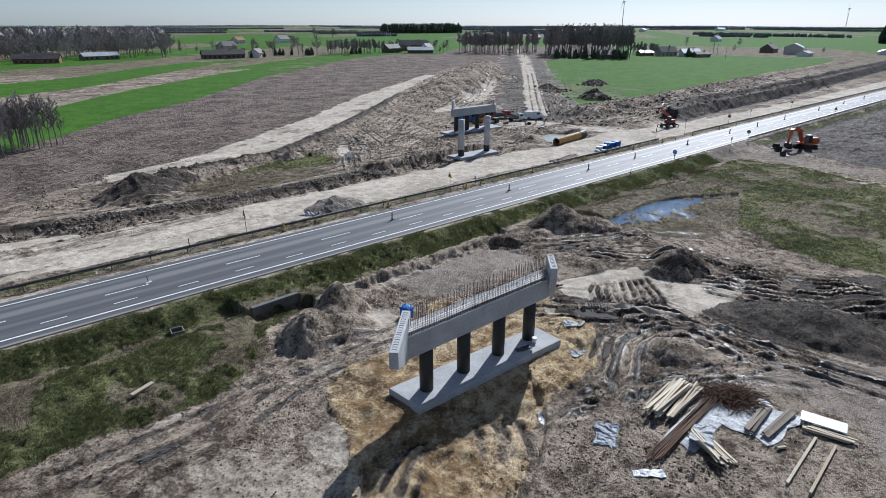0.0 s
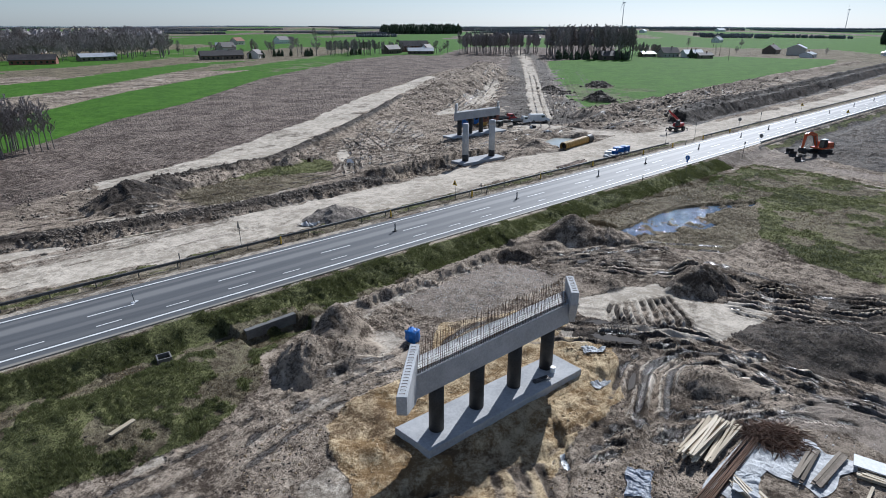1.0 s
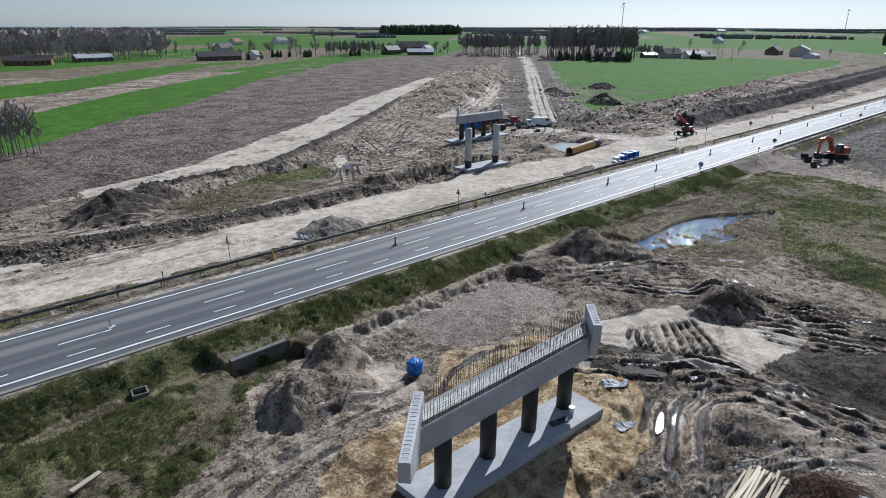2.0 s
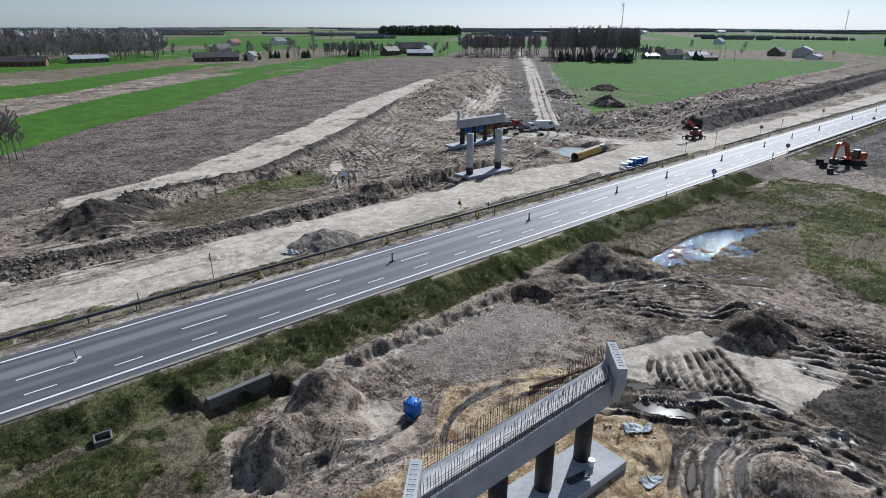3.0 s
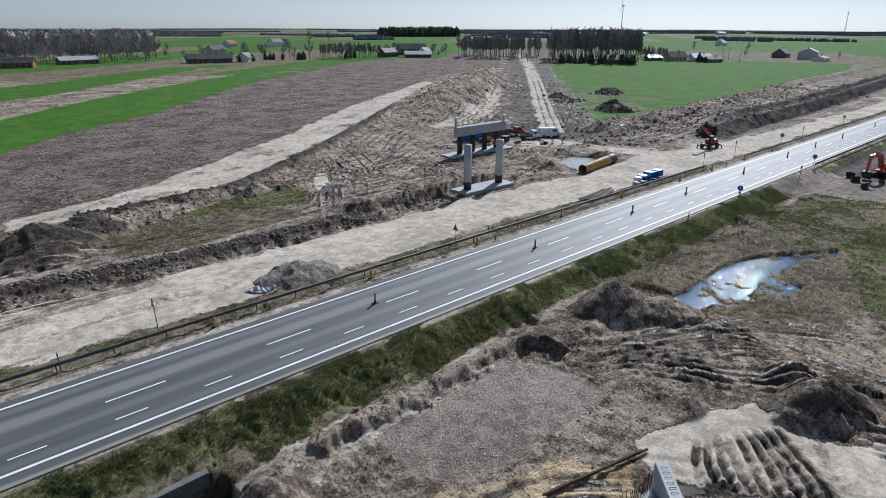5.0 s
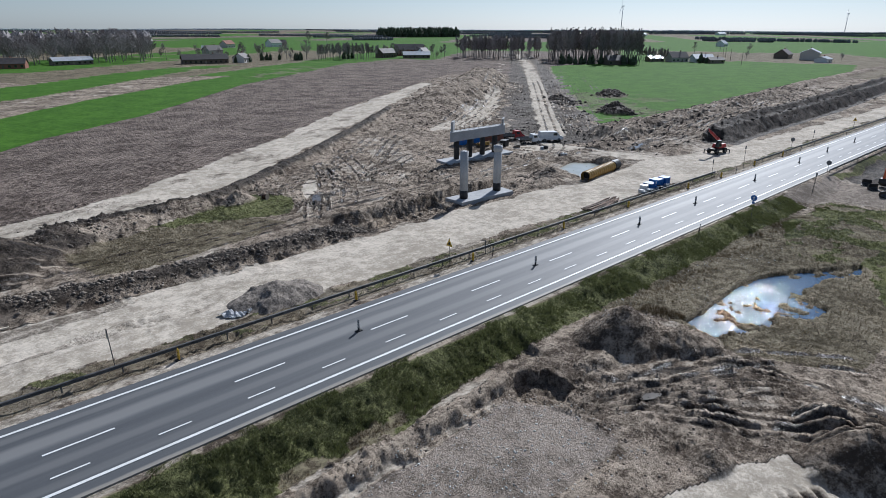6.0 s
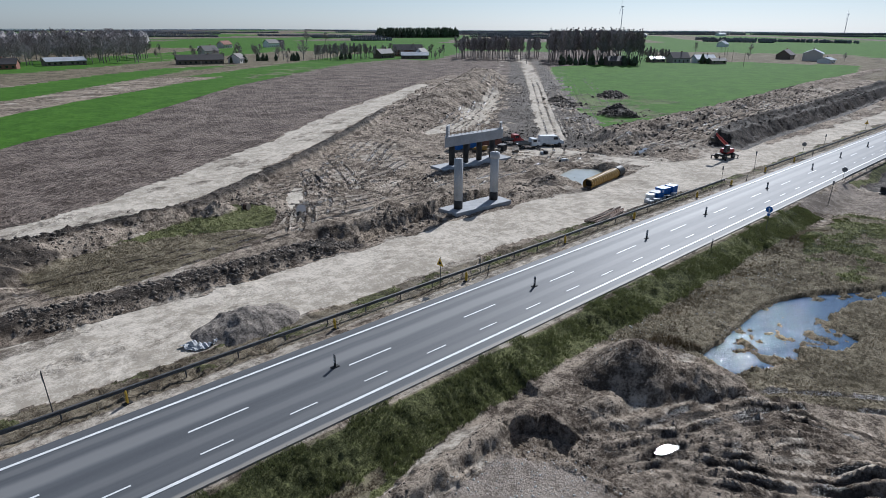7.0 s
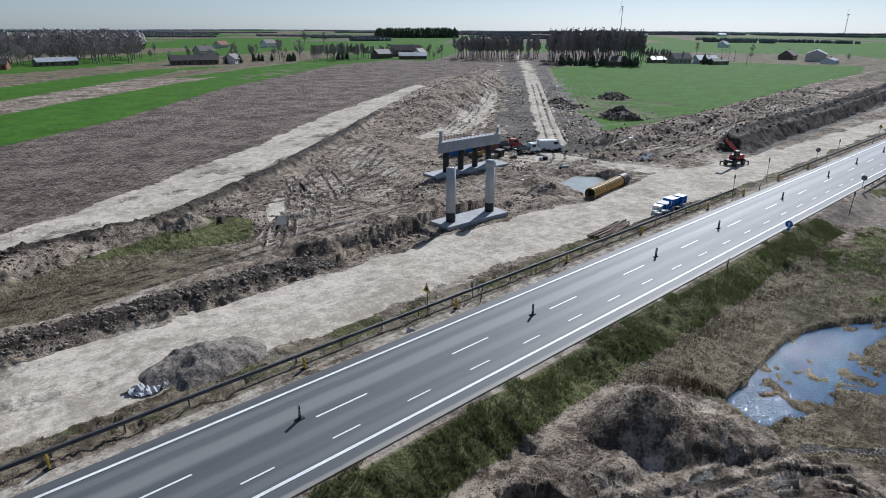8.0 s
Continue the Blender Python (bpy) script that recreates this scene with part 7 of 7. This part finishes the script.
def tufts(name, label, kind, boxes, material, tall, wide, blades, seed, need=0.45):
    rng = np.random.default_rng(seed)
    xs, ys = [], []
    for x0, y0, x1, y1, count in boxes:
        xs.append(rng.uniform(x0, x1, count))
        ys.append(rng.uniform(y0, y1, count))
    x, y = np.concatenate(xs), np.concatenate(ys)
    clump = fbm(x, y, 2.2, 2, 91)
    keep = (covers(kind, x, y) > need) & ((y < 55.1) | (y > 65.6)) & (clump + rng.uniform(-0.3, 0.3, len(x)) > -0.15)
    x, y = x[keep], y[keep]
    z = heights(x, y)
    n = len(x)
    size = tall * rng.uniform(0.5, 1.3, n) * (1 + 0.8 * np.clip(clump[keep], -0.5, 0.6))
    verts = np.zeros((n, blades, 3, 3))
    for k in range(blades):
        a, lean = rng.uniform(0, 6.28, n), rng.uniform(0.15, 0.8, n)
        c, s = np.cos(a), np.sin(a)
        w = wide * rng.uniform(0.6, 1.3, n)
        ox, oy = rng.uniform(-0.12, 0.12, n), rng.uniform(-0.12, 0.12, n)
        verts[:, k, 0] = np.stack([x + ox - s * w, y + oy + c * w, z - 0.03], -1)
        verts[:, k, 1] = np.stack([x + ox + s * w, y + oy - c * w, z - 0.03], -1)
        verts[:, k, 2] = np.stack([x + ox + c * lean * size, y + oy + s * lean * size, z + size], -1)
    soup(name, verts.reshape(-1, 3), np.arange(n * blades * 3).reshape(-1, 3), material, label, "grass")


tufts("grass", "short dark green grass tufts on the verge and banks", "grass", [(-14, 37, 30, 55.2, 80000), (30, 48, 122, 55.2, 60000), (70, 8, 126, 50, 40000), (-14, 65.6, 126, 71, 9000), (40, 96, 62, 112, 4000)], M["blade"], 0.15, 0.035, 3, 5)
tufts("dry_grass", "dead straw-coloured grass and low stalks", "dry", [(-14, 37, 30, 55.2, 16000), (30, 48, 122, 55.2, 12000), (62, 26, 122, 54, 14000), (-14, 65.6, 126, 71, 6000), (28, 86, 60, 104, 7000)], M["straw"], 0.14, 0.024, 3, 6)
tufts("reeds", "dry reeds at the pond's edge", "dry", [(64.5, 43.5, 70, 48, 1200), (98, 50, 112, 54, 900)], M["straw"], 0.34, 0.02, 4, 7, 0.3)


def clods(name, label, boxes, material, small, large, seed, avoid):
    """Broken lumps of soil: squashed eight-sided pieces of many sizes."""
    rng = np.random.default_rng(seed)
    xs, ys = [], []
    for x0, y0, x1, y1, count in boxes:
        xs.append(rng.uniform(x0, x1, count))
        ys.append(rng.uniform(y0, y1, count))
    x, y = np.concatenate(xs), np.concatenate(ys)
    bare = sum(covers(k, x, y) for k in avoid)
    keep = (bare < rng.uniform(0.15, 0.6, len(x))) & ((y < 54.5) | (y > 65.6)) & (fbm(x, y, 4, 3, 95) + rng.uniform(-0.35, 0.35, len(x)) > -0.05)
    pad = (x > 20.6) & (x < 36.4) & (y > 25.5) & (y < 29.9)
    keep &= ~pad
    x, y = x[keep], y[keep]
    n = len(x)
    size = small * (large / small) ** (rng.random(n) ** 2.6)
    z = heights(x, y) + size * 0.15
    base = np.array([(1, 0, 0), (0, 1, 0), (-1, 0, 0), (0, -1, 0), (0, 0, 0.75), (0, 0, -0.6)])
    tri = np.array([(0, 1, 4), (1, 2, 4), (2, 3, 4), (3, 0, 4), (1, 0, 5), (2, 1, 5), (3, 2, 5), (0, 3, 5)])
    a = rng.uniform(0, 6.28, n)
    jit = base[None] * rng.uniform(0.6, 1.3, (n, 6, 3)) + rng.uniform(-0.2, 0.2, (n, 6, 3))
    c, s = np.cos(a)[:, None], np.sin(a)[:, None]
    px, py = jit[:, :, 0] * c - jit[:, :, 1] * s, jit[:, :, 0] * s + jit[:, :, 1] * c
    verts = np.stack([x[:, None] + px * size[:, None], y[:, None] + py * size[:, None], z[:, None] + jit[:, :, 2] * size[:, None]], -1)
    faces = (tri[None] + 6 * np.arange(n)[:, None, None]).reshape(-1, 3)
    soup(name, verts.reshape(-1, 3), faces, material, label, "soil")


clods("earth_clods", "broken clods of brown earth on the churned ground", [(-6, 8, 34, 44, 34000), (28, 6, 62, 50, 17000), (50, 8, 78, 50, 7000)], M["clod"], 0.028, 0.12, 21, ("grass", "pale", "crop", "sand", "gravel"))
clods("earth_lumps", "rough lumps of earth along the dug bank", [(-10, 82.5, 62, 88.5, 7000), (10, 99, 62, 118, 4500), (60, 84, 126, 91, 2500), (60, 98, 126, 118, 3500)], M["clod"], 0.07, 0.36, 22, ("grass", "pale", "crop", "dry"))
clods("stones", "pale stones and rubble on the levelled gravel platform", [(33, 37, 51, 47, 2600), (38, -2, 53, 13, 1200), (60, 44, 112, 53, 1500)], M["rough_concrete"], 0.025, 0.11, 23, ("grass", "pale", "crop", "sand"))
clods("sand_lumps", "lumps of damp yellow sand round the footing", [(11, 16, 42, 36, 5000)], plain("sand_lump", (0.22, 0.155, 0.085), (0.46, 0.36, 0.23), 0.5, 0.95, 0, 0.04, 7), 0.03, 0.14, 24, ("grass", "pale", "crop", "mud"))
clods("soil_heaps", "dark broken clods on the heaps in the green field", [(177, 120, 193, 135, 1500), (220, 151, 237, 164, 1200), (198, 160, 209, 169, 500), (188, 147, 201, 156, 500)], M["clod"], 0.25, 0.9, 25, ("crop", "pale"))
clods("bank_lumps", "rough lumps of earth over the far banks", [(124, 84, 300, 132, 9000), (110, 138, 270, 258, 7000)], M["clod"], 0.12, 0.5, 26, ("crop", "pale", "plough"))
